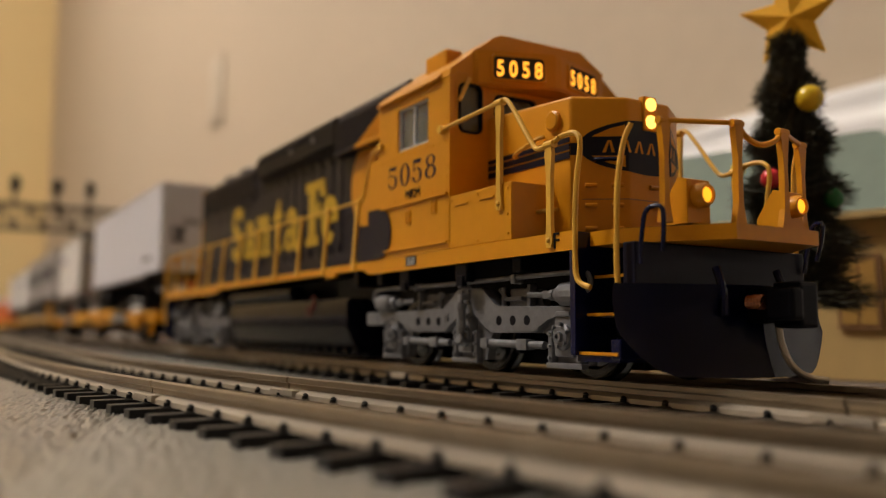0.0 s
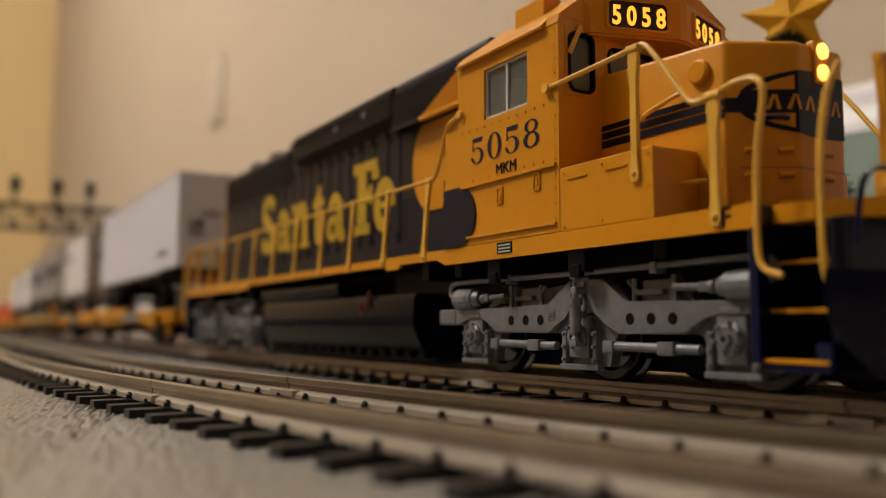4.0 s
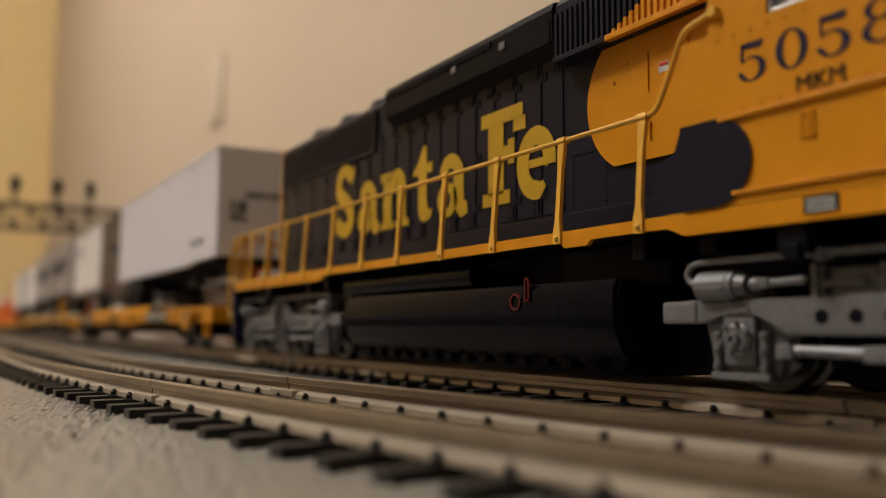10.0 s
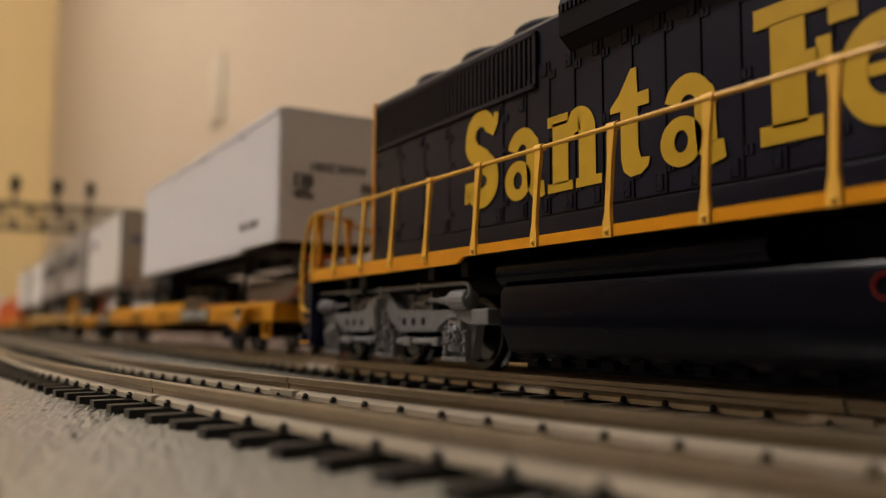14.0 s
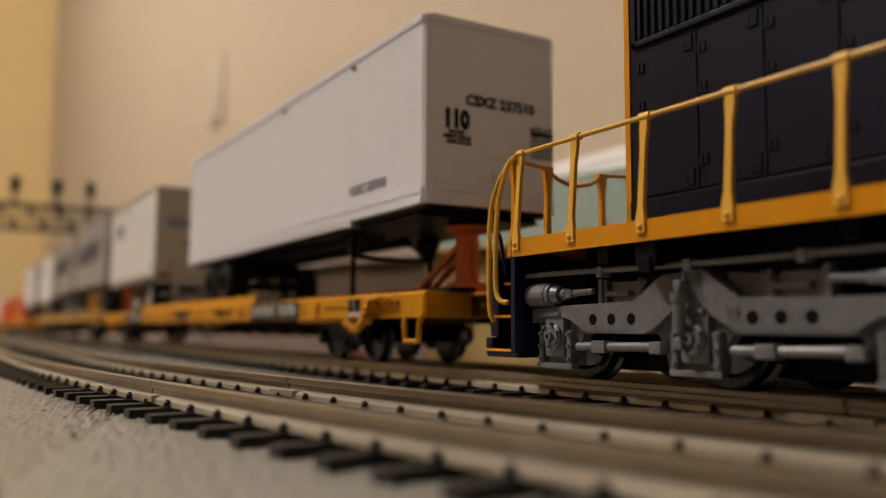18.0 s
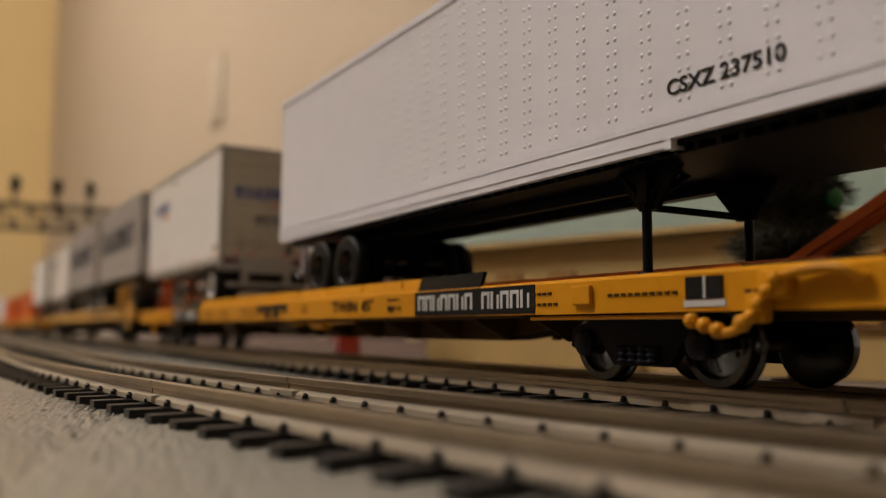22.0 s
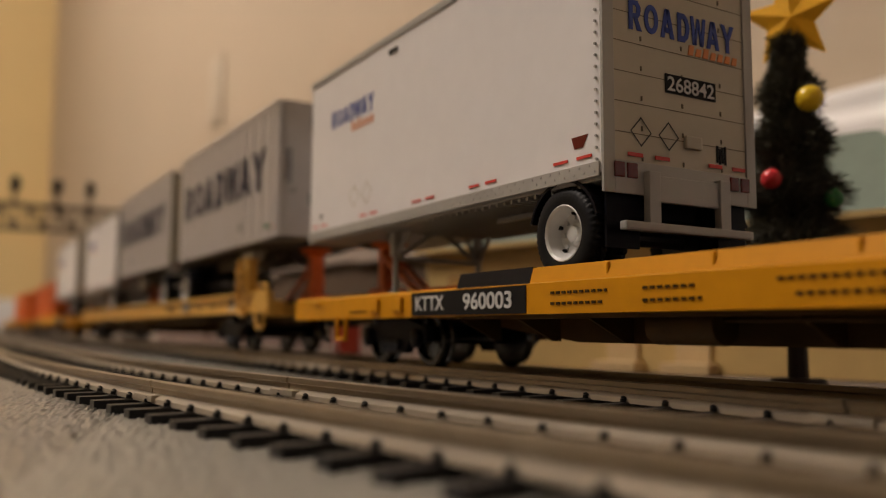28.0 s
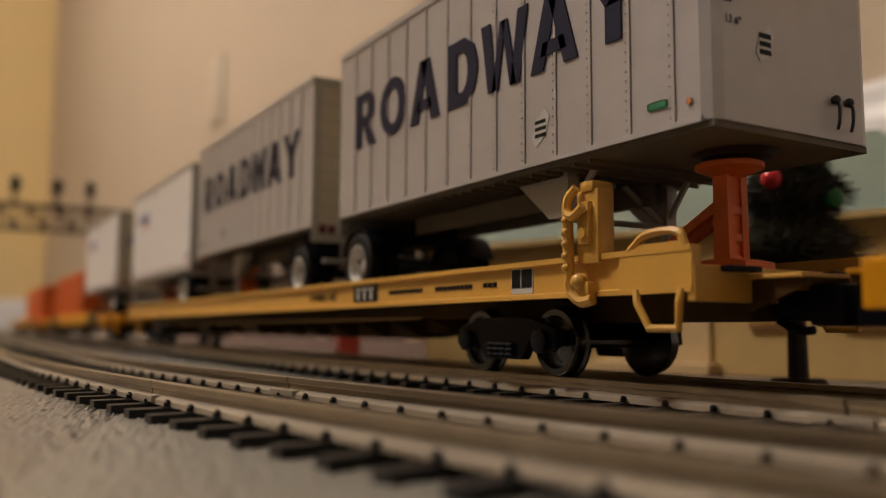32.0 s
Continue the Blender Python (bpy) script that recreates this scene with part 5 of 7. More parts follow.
def name_shapes(L):
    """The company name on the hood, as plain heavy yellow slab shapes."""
    spec = [(-59.0, 10.7, 26.0, 42.0, "s"), (-47.4, 9.8, 25.8, 37.0, "a"), (-36.8, 11.4, 25.8, 36.8, "n"), (-23.7, 7.0, 25.7, 39.6, "t"), (-14.9, 9.7, 25.6, 36.8, "a"),
            (-1.0, 11.9, 25.8, 40.8, "f"), (8.8, 9.6, 25.8, 35.9, "e")]
    for s in (-1, 1):
        y = s * 10.745
        for x, w, z0, z1, k in spec:
            if s > 0:
                x = -40.7 - x - w
            h = z1 - z0
            bm = B()
            def b(u0, u1, v0, v1):
                prism(bm, [(x + u0 * w, z0 + v0 * h), (x + u1 * w, z0 + v0 * h), (x + u1 * w, z0 + v1 * h), (x + u0 * w, z0 + v1 * h)], "y", y, y + s * 0.12)
            def ring(cx, cz, rx, rz, ix, iz):
                n = 28
                outer = [(x + (cx + rx * math.cos(2 * math.pi * i / n)) * w, z0 + (cz + rz * math.sin(2 * math.pi * i / n)) * h) for i in range(n)]
                inner = [(x + (cx + ix * math.cos(2 * math.pi * i / n)) * w, z0 + (cz + iz * math.sin(2 * math.pi * i / n)) * h) for i in range(n)]
                o = [bm.verts.new((p[0], y + s * 0.126, p[1])) for p in outer]
                q = [bm.verts.new((p[0], y + s * 0.126, p[1])) for p in inner]
                for i in range(n):
                    j = (i + 1) % n
                    bm.faces.new((o[i], o[j], q[j], q[i]))
            def sweep(pts, rad):
                """A heavy stroke along a line of points, in shares of the width and height."""
                ps = [Vector((x + a * w, z0 + c * h)) for a, c in pts]
                left, right = [], []
                for q, p in enumerate(ps):
                    d = (ps[min(q + 1, len(ps) - 1)] - ps[max(q - 1, 0)]).normalized()
                    nn = Vector((-d.y, d.x))
                    rr = rad[q] * w
                    left.append(bm.verts.new((p.x + nn.x * rr, y + s * 0.126, p.y + nn.y * rr)))
                    right.append(bm.verts.new((p.x - nn.x * rr, y + s * 0.126, p.y - nn.y * rr)))
                for q in range(len(ps) - 1):
                    bm.faces.new((left[q], left[q + 1], right[q + 1], right[q]))
            def bow(cx, cz, rx, rz, a0, a1, n=14):
                return [(cx + rx * math.cos(radians(a0 + (a1 - a0) * i / n)), cz + rz * math.sin(radians(a0 + (a1 - a0) * i / n))) for i in range(n + 1)]
            if k == "a":
                ring(0.34, 0.27, 0.34, 0.27, 0.11, 0.12)
                sweep(bow(0.46, 0.62, 0.26, 0.24, 165, 0) + [(0.72, 0.4), (0.74, 0.16), (0.82, 0.08), (1.0, 0.1)], [0.13] * 12 + [0.16] * 5 + [0.15, 0.11])
            elif k == "e":
                sweep(bow(0.48, 0.5, 0.34, 0.40, -52, -180) + bow(0.48, 0.5, 0.34, 0.40, 180, 0)[1:] + [(0.84, 0.47)], [0.06, 0.08, 0.10] + [0.15] * 26 + [0.13])
                b(0.3, 0.96, 0.44, 0.56)
            elif k == "n":
                b(0.10, 0.40, 0.1, 0.9)
                b(0.0, 0.40, 0.86, 1.0)
                sweep([(0.36, 0.66), (0.46, 0.78)] + bow(0.60, 0.68, 0.15, 0.19, 110, 0, 8) + [(0.75, 0.3), (0.75, 0.05)], [0.08, 0.11] + [0.15] * 11)
                b(0, 0.48, 0, 0.12)
                b(0.54, 1, 0, 0.12)
            elif k == "t":
                poly = [(0.0, 0.63), (0.02, 0.69), (0.24, 0.78), (0.44, 0.92), (0.56, 1.0), (0.70, 1.0), (0.72, 0.76), (1.0, 0.76), (1.0, 0.63), (0.72, 0.63), (0.72, 0.26), (0.78, 0.16),
                        (1.0, 0.15), (0.96, 0.07), (0.78, 0.01), (0.52, 0.0), (0.34, 0.06), (0.28, 0.18), (0.28, 0.63)]
                prism(bm, [(x + u * w, z0 + v * h) for u, v in poly], "y", y, y + s * 0.12)
            elif k == "s":
                sweep([(0.86, 0.92), (0.84, 0.82), (0.78, 0.76)] + bow(0.45, 0.72, 0.28, 0.19, 30, 250, 16) + [(0.55, 0.47)] + bow(0.47, 0.27, 0.30, 0.18, 70, -160, 16) + [(0.10, 0.25), (0.06, 0.06)],
                      [0.05, 0.07, 0.10] + [0.13] * 12 + [0.16] * 5 + [0.17] + [0.17] * 4 + [0.15] * 13 + [0.08, 0.05])
            elif k == "f":
                b(0.17, 0.52, 0.11, 0.86)
                b(0.0, 0.94, 0.85, 1.0)
                b(0.74, 1.0, 0.72, 0.86)
                b(0.52, 0.64, 0.46, 0.60)
                b(0.62, 0.76, 0.40, 0.66)
                b(0.04, 0.66, 0, 0.14)
            part("name_shape", bm, M["letter_yellow"], L)


rolling(locomotive())

# ---- flatcars ----
def car_truck(car, cx):
    bm = B()
    box(bm, cx - 2.4, cx + 2.4, -11.5, 11.5, 4.6, 8.0, 0.4)
    rod(bm, (cx, 0, 7.5), (cx, 0, 9.4), 3.6, 16)
    tr = part("truck", bm, M["black"], car, "black two-axle truck")
    for s in (-1, 1):
        bm = B()
        prism(bm, [(cx - 12.4, 6.6), (cx - 12.6, 4.4), (cx - 11.4, 3.9), (cx - 10.8, 4.6), (cx - 8.2, 4.6), (cx - 6.8, 5.2), (cx - 4.6, 2.2), (cx + 4.6, 2.2), (cx + 6.8, 5.2),
                   (cx + 8.2, 4.6), (cx + 10.8, 4.6), (cx + 11.4, 3.9), (cx + 12.6, 4.4), (cx + 12.4, 6.6), (cx + 10.4, 7.2), (cx + 5.4, 8.3), (cx - 5.4, 8.3), (cx - 10.4, 7.2)], "y", s * 10.6, s * 12.2)
        part("side_frame", bm, M["black"], tr)
        bm = B()
        turned(bm, [(0.8, -1.0), (1.0, -0.75), (0.75, -0.5), (1.0, 0.0), (0.75, 0.3), (1.0, 0.75), (0.8, 1.0)], (0, 0, 0), "z", 10)
        row("spring", bm, M["black"], tr, [(cx - 2.4 + k * 1.6, s * 12.3, 3.6) for k in range(4)])
        for ax in (-9.5, 9.5):
            bm = B()
            turned(bm, [(1.7, s * 12.0), (1.7, s * 12.9), (1.2, s * 13.2)], (cx + ax, 0, 4.9), "y", 14)
            part("bearing_cap", bm, M["black"], tr, smooth=True)
    for ax in (-9.5, 9.5):
        wheelset(tr, cx + ax, 4.8, 4.75, M["steel"])
    return tr


def flatcar(x_front, kind):
    """An 89-foot piggyback flatcar; x runs back from its front end at 0."""
    yel = M["car_yellow"] if kind != "cream" else M["car_cream"]
    lab = {"first": "yellow piggyback flatcar with black name panels carrying trailers", "cream": "pale yellow piggyback flatcar with upright brake stand carrying trailers"}.get(kind, "yellow piggyback flatcar far down the train")
    C = thing("flatcar", lab, "flatcar", "flatcars of the train")
    n = 313.0
    for s in (-1, 1):
        bm = B()
        if kind != "cream":
            sec = [(s * 15.8, 8.6), (s * 15.8, 12.7), (s * 15.2, 12.9), (s * 14.6, 15.0), (s * 14.2, 15.0), (s * 14.2, 8.6)]
            prism(bm, [(s * 15.8, 8.5), (s * 15.8, 12.5), (s * 15.0, 13.0), (s * 14.0, 13.0), (s * 14.0, 8.5)], "x", -70.7, -0.4)
            prism(bm, [(s * 15.8, 8.5), (s * 15.8, 12.5), (s * 15.0, 13.0), (s * 14.0, 13.0), (s * 14.0, 8.5)], "x", -n + 0.4, -n + 68)
            prism(bm, sec, "x", -n + 68, -70.7)
        else:
            prism(bm, [(s * 15.8, 10.6), (s * 15.8, 11.2), (s * 15.0, 11.4), (s * 15.0, 14.9), (s * 15.8, 15.1), (s * 15.8, 15.8), (s * 14.2, 15.8), (s * 14.2, 10.6)], "x", -n + 0.4, -0.4)
            prism(bm, [(s * 15.7, 10.7), (s * 15.7, 15.7), (s * 14.4, 15.7), (s * 14.4, 10.7)], "x", -11.5, -0.3)
        part("side_sill", bm, yel, C, "yellow side sill")
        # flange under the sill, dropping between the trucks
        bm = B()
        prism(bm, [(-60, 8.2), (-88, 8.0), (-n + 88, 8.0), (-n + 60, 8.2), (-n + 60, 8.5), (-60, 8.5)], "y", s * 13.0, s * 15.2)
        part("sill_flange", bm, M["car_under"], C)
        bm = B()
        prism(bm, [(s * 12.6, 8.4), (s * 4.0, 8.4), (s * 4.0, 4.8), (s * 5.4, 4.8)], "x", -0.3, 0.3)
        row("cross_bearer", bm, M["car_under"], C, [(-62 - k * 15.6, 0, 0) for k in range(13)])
    # centre sill in the darkened yellow that stands for shade under the deck
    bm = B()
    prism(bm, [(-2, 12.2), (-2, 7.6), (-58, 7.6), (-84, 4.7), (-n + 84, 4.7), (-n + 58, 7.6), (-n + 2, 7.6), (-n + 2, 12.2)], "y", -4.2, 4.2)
    part("center_sill", bm, M["car_under"], C, "centre sill below the deck, its shade put into the colour")
    boxpart("deck", M["black"], C, -n + 1, -1, -14.1, 14.1, 12.0, 12.9, 0)
    for s in (-1, 1):
        boxpart("wheel_guide", M["orange"] if kind == "first" else M["black"], C, -n + 40, -20, min(s * 4.6, s * 5.4), max(s * 4.6, s * 5.4), 12.9, 14.4, 0.1)
    for x0 in (0, -n):
        d = 1 if x0 == 0 else -1
        bm = B()
        box(bm, min(x0, x0 - d * 1.2), max(x0, x0 - d * 1.2), -15.6, 15.6, 8.4 if kind != "cream" else 9.6, 12.9 if kind != "cream" else 13.6, 0.2)
        part("end_sill", bm, yel, C)
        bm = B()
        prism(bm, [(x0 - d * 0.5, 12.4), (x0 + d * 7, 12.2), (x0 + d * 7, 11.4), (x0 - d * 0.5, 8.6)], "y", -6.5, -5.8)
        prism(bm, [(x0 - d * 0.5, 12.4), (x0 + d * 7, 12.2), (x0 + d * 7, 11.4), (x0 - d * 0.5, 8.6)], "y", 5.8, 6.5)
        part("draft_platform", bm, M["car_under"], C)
        boxpart("platform_plate", yel, C, min(x0, x0 + d * 7), max(x0, x0 + d * 7), -7.2, 7.2, 12.2, 12.7, 0.15)
        bm = B()
        box(bm, min(x0 - d, x0 + d * 5.0), max(x0 - d, x0 + d * 5.0), -2.0, 2.0, 7.6, 11.0, 0.4)
        box(bm, min(x0 + d * 4.4, x0 + d * 8.8), max(x0 + d * 4.4, x0 + d * 8.8), -2.8, 2.6, 7.0, 11.6, 0.6)
        part("coupler", bm, M["black"], C, smooth=True)
        if d > 0:
            boxpart("bridge_plate", M["black"], C, x0 - 26, x0 + 1.5, -11.5, -6.5, 12.95, 13.6, 0.1)
            boxpart("bridge_plate", M["black"], C, x0 - 26, x0 + 1.5, 6.5, 11.5, 12.95, 13.6, 0.1)
        bm = B()
        pipe(bm, [(x0 + 9.6, -13.4, 8.4), (x0 + 9.8, -13.4, 6.8), (x0 + 10.6, -13.4, 4.9), (x0 + 12.6, -13.4, 4.1), (x0 + 13.6, -13.4, 4.1)] if d < 0 else [(x0 + 0.5, -2.6, 7.6), (x0 + 3.0, -2.8, 6.4), (x0 + 5.0, -2.8, 6.6)], 0.5, 8)
        part("air_hose", bm, M["black"], C, smooth=True)
        for s in (-1, 1):
            bm = B()
            xa, xb = (x0 - 1.0, x0 - 6.8) if d > 0 else (x0 + 23.6, x0 + 28.4)
            pipe(bm, [(xa, s * 15.6, 9.0), (xa - d * 0.3, s * 16.0, 7.4), (xa - d * 0.6, s * 16.0, 4.5), (xb + d * 0.6, s * 16.0, 4.5), (xb + d * 0.3, s * 16.0, 7.4), (xb, s * 15.6, 9.0)], 0.48, 8, 0)
            if kind == "cream" and d > 0:
                bm.free()
                bm = B()
                pipe(bm, [(-8.7, s * 15.7, 11.0), (-8.2, s * 16.1, 9.6), (-6.3, s * 16.1, 6.7), (-2.0, s * 16.1, 6.7), (-1.8, s * 16.1, 9.6), (-1.8, s * 15.7, 11.0)], 0.48, 8, 0)
            part("sill_step", bm, yel, C)
            if kind != "cream":
                bm = B()
                pipe(bm, [(x0 - d * 11, s * 16.2, 12.2), (x0 - d * 16, s * 16.5, 11.8)], 0.35)
                part("grab_iron", bm, yel, C)
    # brake gear lump on the side
    if kind != "cream":
        bm = B()
        pipe(bm, [(-9.0, -16.2, 11.2), (-10.2, -16.9, 12.0), (-12.5, -17.1, 12.3), (-15.0, -17.1, 12.1), (-17.0, -17.0, 11.6)], 0.5, 8)
        box(bm, -19.6, -16.2, -17.2, -15.7, 9.6, 12.3, 0.5)
        box(bm, -21.0, -18.6, -17.3, -15.9, 7.2, 10.2, 0.5)
        for q in range(4):
            ball(bm, (-17.2 - q * 1.0, -17.5, 11.4 - q * 1.2), 0.75, 12, 8)
        ball(bm, (-21.2, -17.4, 7.2), 0.9, 12, 8)
        part("brake_lever", bm, yel, C, "chunky yellow hand brake gear", smooth=True)
        bm = B()
        pipe(bm, [(-20.8, -17.0, 7.4), (-22.4, -17.1, 6.4), (-24.2, -17.1, 6.2), (-25.8, -17.0, 6.9), (-28.2, -16.9, 7.6)], 0.5, 8)
        for q in range(3):
            ball(bm, (-24.4 - q * 1.7, -17.2, 6.5 + q * 0.5), 0.85, 12, 8)
        part("brake_arm", bm, yel, C, smooth=True)
    if kind != "cream":
        bm = B()
        pipe(bm, [(-29.5, -15.2, 8.0), (-58, -15.2, 8.0)], 0.3, 6)
        part("brake_rod", bm, yel, C, smooth=True)
    car_truck(C, -40.6)
    car_truck(C, -n + 40.6)
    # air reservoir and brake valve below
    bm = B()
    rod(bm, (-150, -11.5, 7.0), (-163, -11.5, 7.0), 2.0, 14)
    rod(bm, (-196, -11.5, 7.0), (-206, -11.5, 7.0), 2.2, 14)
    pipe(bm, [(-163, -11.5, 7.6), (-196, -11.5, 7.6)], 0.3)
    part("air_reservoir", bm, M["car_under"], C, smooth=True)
    if kind == "first":
        bm = B()
        rod(bm, (-139.5, -13.4, 7.5), (-133.0, -13.4, 7.5), 1.15, 14)
        rod(bm, (-133.0, -13.4, 7.5), (-132.2, -13.4, 7.5), 1.35, 14)
        pipe(bm, [(-132.2, -13.4, 7.5), (-126.0, -13.4, 7.7), (-119.0, -13.2, 8.0)], 0.35, 6)
        part("brake_cylinder", bm, yel, C, smooth=True)
        bm = B()
        box(bm, -150.0, -146.8, -14.6, -12.8, 7.2, 8.4, 0.3)
        pipe(bm, [(-157.0, -14.0, 8.0), (-150.0, -14.0, 7.8), (-142.0, -13.8, 7.9), (-139.5, -13.4, 7.5)], 0.32, 6)
        part("brake_valve", bm, yel, C, smooth=True)
    y = -15.86
    if kind != "cream":
        def panel(name, x0, x1, z0, z1, mat, y=y):
            return boxpart(name, mat, C, x0, x1, y - 0.05, y + 0.1, z0, z1, 0)
        for a, b in ((-56.4, -89.6), (-226.2, -258.6)):
            p = panel("name_panel", b, a, 8.7, 12.6, M["letter_black"])
            bm = B()
            prism(bm, [(-15.9, 12.5), (-15.3, 12.95), (-14.6, 15.15), (-14.0, 15.15), (-14.0, 14.9), (-15.0, 12.5)], "x", b if a > -100 else -245.0, -70.6 if a > -100 else a)
            part("black_band", bm, M["black"], C)
        if kind == "first":
            # company name as plain pale bars, letter by letter
            x = -88.4
            for k in range(12):
                w = 2.05
                if k == 7:
                    x += 2.2
                bm = B()
                prism(bm, [(x, 9.5), (x + 0.55, 9.5), (x + 0.55, 12.0), (x, 12.0)], "y", -15.97, -15.9)
                if k % 3 != 2:
                    prism(bm, [(x + 0.55, 11.5), (x + w, 11.5), (x + w, 12.0), (x + 0.55, 12.0)], "y", -15.97, -15.9)
                prism(bm, [(x + w - 0.5, 9.5), (x + w, 9.5), (x + w, 11.5), (x + w - 0.5, 11.5)], "y", -15.97, -15.9)
                part("name_bar", bm, M["letter_white"], C)
                x += 2.42
            writing("car_kind", "'TWIN 45'", 2.1, M["letter_black"], C, (-124.8, -15.95, 9.8), (1, 0, 0), (0, 0, 1), squeeze=1.45, shear=0.12, label="black lettering")
            writing("shop_mark", "BSF 11", 1.0, M["letter_black"], C, (-99.6, -15.95, 9.6), (1, 0, 0), (0, 0, 1), squeeze=1.3)
            writing("reporting_mark", "KTTX", 2.3, M["letter_white"], C, (-257.2, -15.97, 9.6), (1, 0, 0), (0, 0, 1), squeeze=1.08, bold=0.04, label="white mark on the black panel")
            writing("reporting_number", "960003", 2.3, M["letter_white"], C, (-242.2, -15.97, 9.6), (1, 0, 0), (0, 0, 1), squeeze=1.3, bold=0.06, label="white number on the black panel")
            bm = B()
            for q in ([(-170.5, 12.2), (-170.5, 10.2), (-167.3, 10.2), (-167.3, 11.2), (-165.6, 11.2), (-165.6, 9.0), (-161.4, 9.0), (-161.4, 11.2), (-159.6, 11.2), (-159.6, 9.0), (-155.4, 9.0), (-155.4, 11.2), (-153.6, 11.2), (-153.6, 10.2), (-150.4, 10.2), (-150.4, 12.2)],):
                prism(bm, q, "y", -15.95, -15.8)
            part("double_t_shape", bm, M["letter_black"], C, "black double-stem mark")
            # small lines that cannot be read
            for x0, x1, z in ((-99.6, -95.2, 11.6), (-57.0, -52.2, 11.2), (-57.0, -51.0, 9.8), (-42.0, -30.5, 10.6), (-220.8, -210.0, 11.3), (-220.8, -210.8, 9.9), (-204.0, -196.0, 11.3),
                              (-204.0, -195.4, 9.9), (-186.0, -170.0, 11.5), (-184.0, -171.0, 10.0), (-283.6, -276.2, 9.7), (-141.0, -137.5, 11.2), (-141.0, -137.5, 10.2), (-22, -16, 10.4)):
                k = x0
                while k < x1 - 0.3:
                    panel("small_print", k, min(k + 0.7, x1), z - 0.15, z + 0.2, M["car_print"], -15.9)
                    k += 1.15
        panel("data_panel", -30.0, -24.4, 9.0, 9.75, M["letter_white"])
        panel("data_panel_black", -29.7, -24.7, 9.8, 12.2, M["letter_black"], -15.95)
        panel("data_panel_line", -27.2, -26.9, 9.8, 12.2, M["letter_white"], -16.0)
        for x in (-46.5, -272.4, -258.9 - 4.5):
            boxpart("stake_pocket", yel, C, x - 1.7, x + 1.7, -16.4, -15.6, 9.6, 12.0, 0.2)
        bm = B()
        box(bm, -0.2, 0.2, -15.12, -14.4, 13.4, 14.8, 0.06)
        row("sill_weld", bm, yel, C, [(-96 - k * 16.4, 0, 0) for k in range(8)])
    else:
        def panel(name, x0, x1, z0, z1, mat, y=-15.06):
            return boxpart(name, mat, C, x0, x1, y - 0.05, y + 0.1, z0, z1, 0)
        panel("name_panel", -87, -76.6, 11.6, 14.8, M["letter_black"])
        for k, x in enumerate((-86.0, -83.2, -80.4)):
            bm = B()
            prism(bm, [(x + 0.7, 12.0), (x + 0.7, 14.0), (x + 1.5, 14.0), (x + 1.5, 12.0)], "y", -15.2, -15.1)
            prism(bm, [(x, 13.9), (x + 2.4, 13.9), (x + 2.4, 14.5), (x, 14.5)], "y", -15.2, -15.1)
            part("name_bar", bm, M["letter_white"], C)
        for a, b in ((-55.5, -44.6), (-41.4, -37.8), (-72.0, -60.0)):
            k = a
            while k < b:
                panel("small_print", k, k + 0.9, 12.7, 13.4, M["letter_black"], -15.1)
                k += 1.25
        panel("data_panel", -34.2, -29.2, 11.5, 15.0, M["letter_white"])
        panel("data_panel_black", -34.0, -29.4, 12.3, 14.85, M["letter_black"], -15.12)
        panel("data_panel_line", -31.9, -31.7, 12.3, 14.85, M["letter_white"], -15.16)
        writing("car_kind", "TWIN 45'", 1.7, M["letter_black"], C, (-110, -15.12, 12.2), (1, 0, 0), (0, 0, 1), squeeze=1.5)
        # upright brake stand at the front corner, and end ramp frame
        bm = B()
        box(bm, -18.6, -14.6, -16.2, -13.4, 14.6, 24.0, 0.4)
        box(bm, -17.6, -15.2, -16.5, -13.0, 23.6, 25.0, 0.4)
        box(bm, -17.6, -15.6, -16.9, -15.8, 17.0, 22.4, 0.3)
        rod(bm, (-16.6, -17.2, 18.4), (-16.6, -15.8, 18.4), 0.7, 10)
        pipe(bm, [(-17.6, -17.0, 24.2), (-19.0, -17.3, 23.0), (-19.2, -17.4, 21.2), (-17.8, -17.4, 20.4), (-16.0, -17.3, 21.6)], 0.62, 8)
        pipe(bm, [(-19.1, -17.2, 21.8), (-19.2, -17.1, 16.8), (-19.0, -17.0, 13.0), (-19.2, -16.8, 11.2), (-17.2, -16.8, 9.8), (-15.2, -16.6, 10.2)], 0.72, 8)
        ball(bm, (-17.4, -16.9, 12.4), 1.1, 10, 8)
        box(bm, -18.4, -15.6, -17.0, -15.6, 10.6, 12.4, 0.4)
        for k in range(5):
            ball(bm, (-19.1, -17.6, 20.2 - k * 1.5), 0.55, 8, 6)
        part("brake_stand", bm, yel, C, "yellow upright hand brake stand", smooth=True)
        bm = B()
        pipe(bm, [(-9.9, -15.4, 15.7), (-7.4, -15.4, 17.6), (-2.2, -15.4, 17.6), (-1.5, -15.4, 15.7)], 0.5, 6)
        box(bm, -9.6, -1.6, -15.6, -14.8, 15.7, 16.3, 0.1)
        part("end_bracket", bm, yel, C)
    rolling(C, x_front, 0, 0)
    return C


flatcar(-136.5, "first")
flatcar(-468.3, "cream")
flatcar(-800.3, "far")
flatcar(-1132.3, "far")


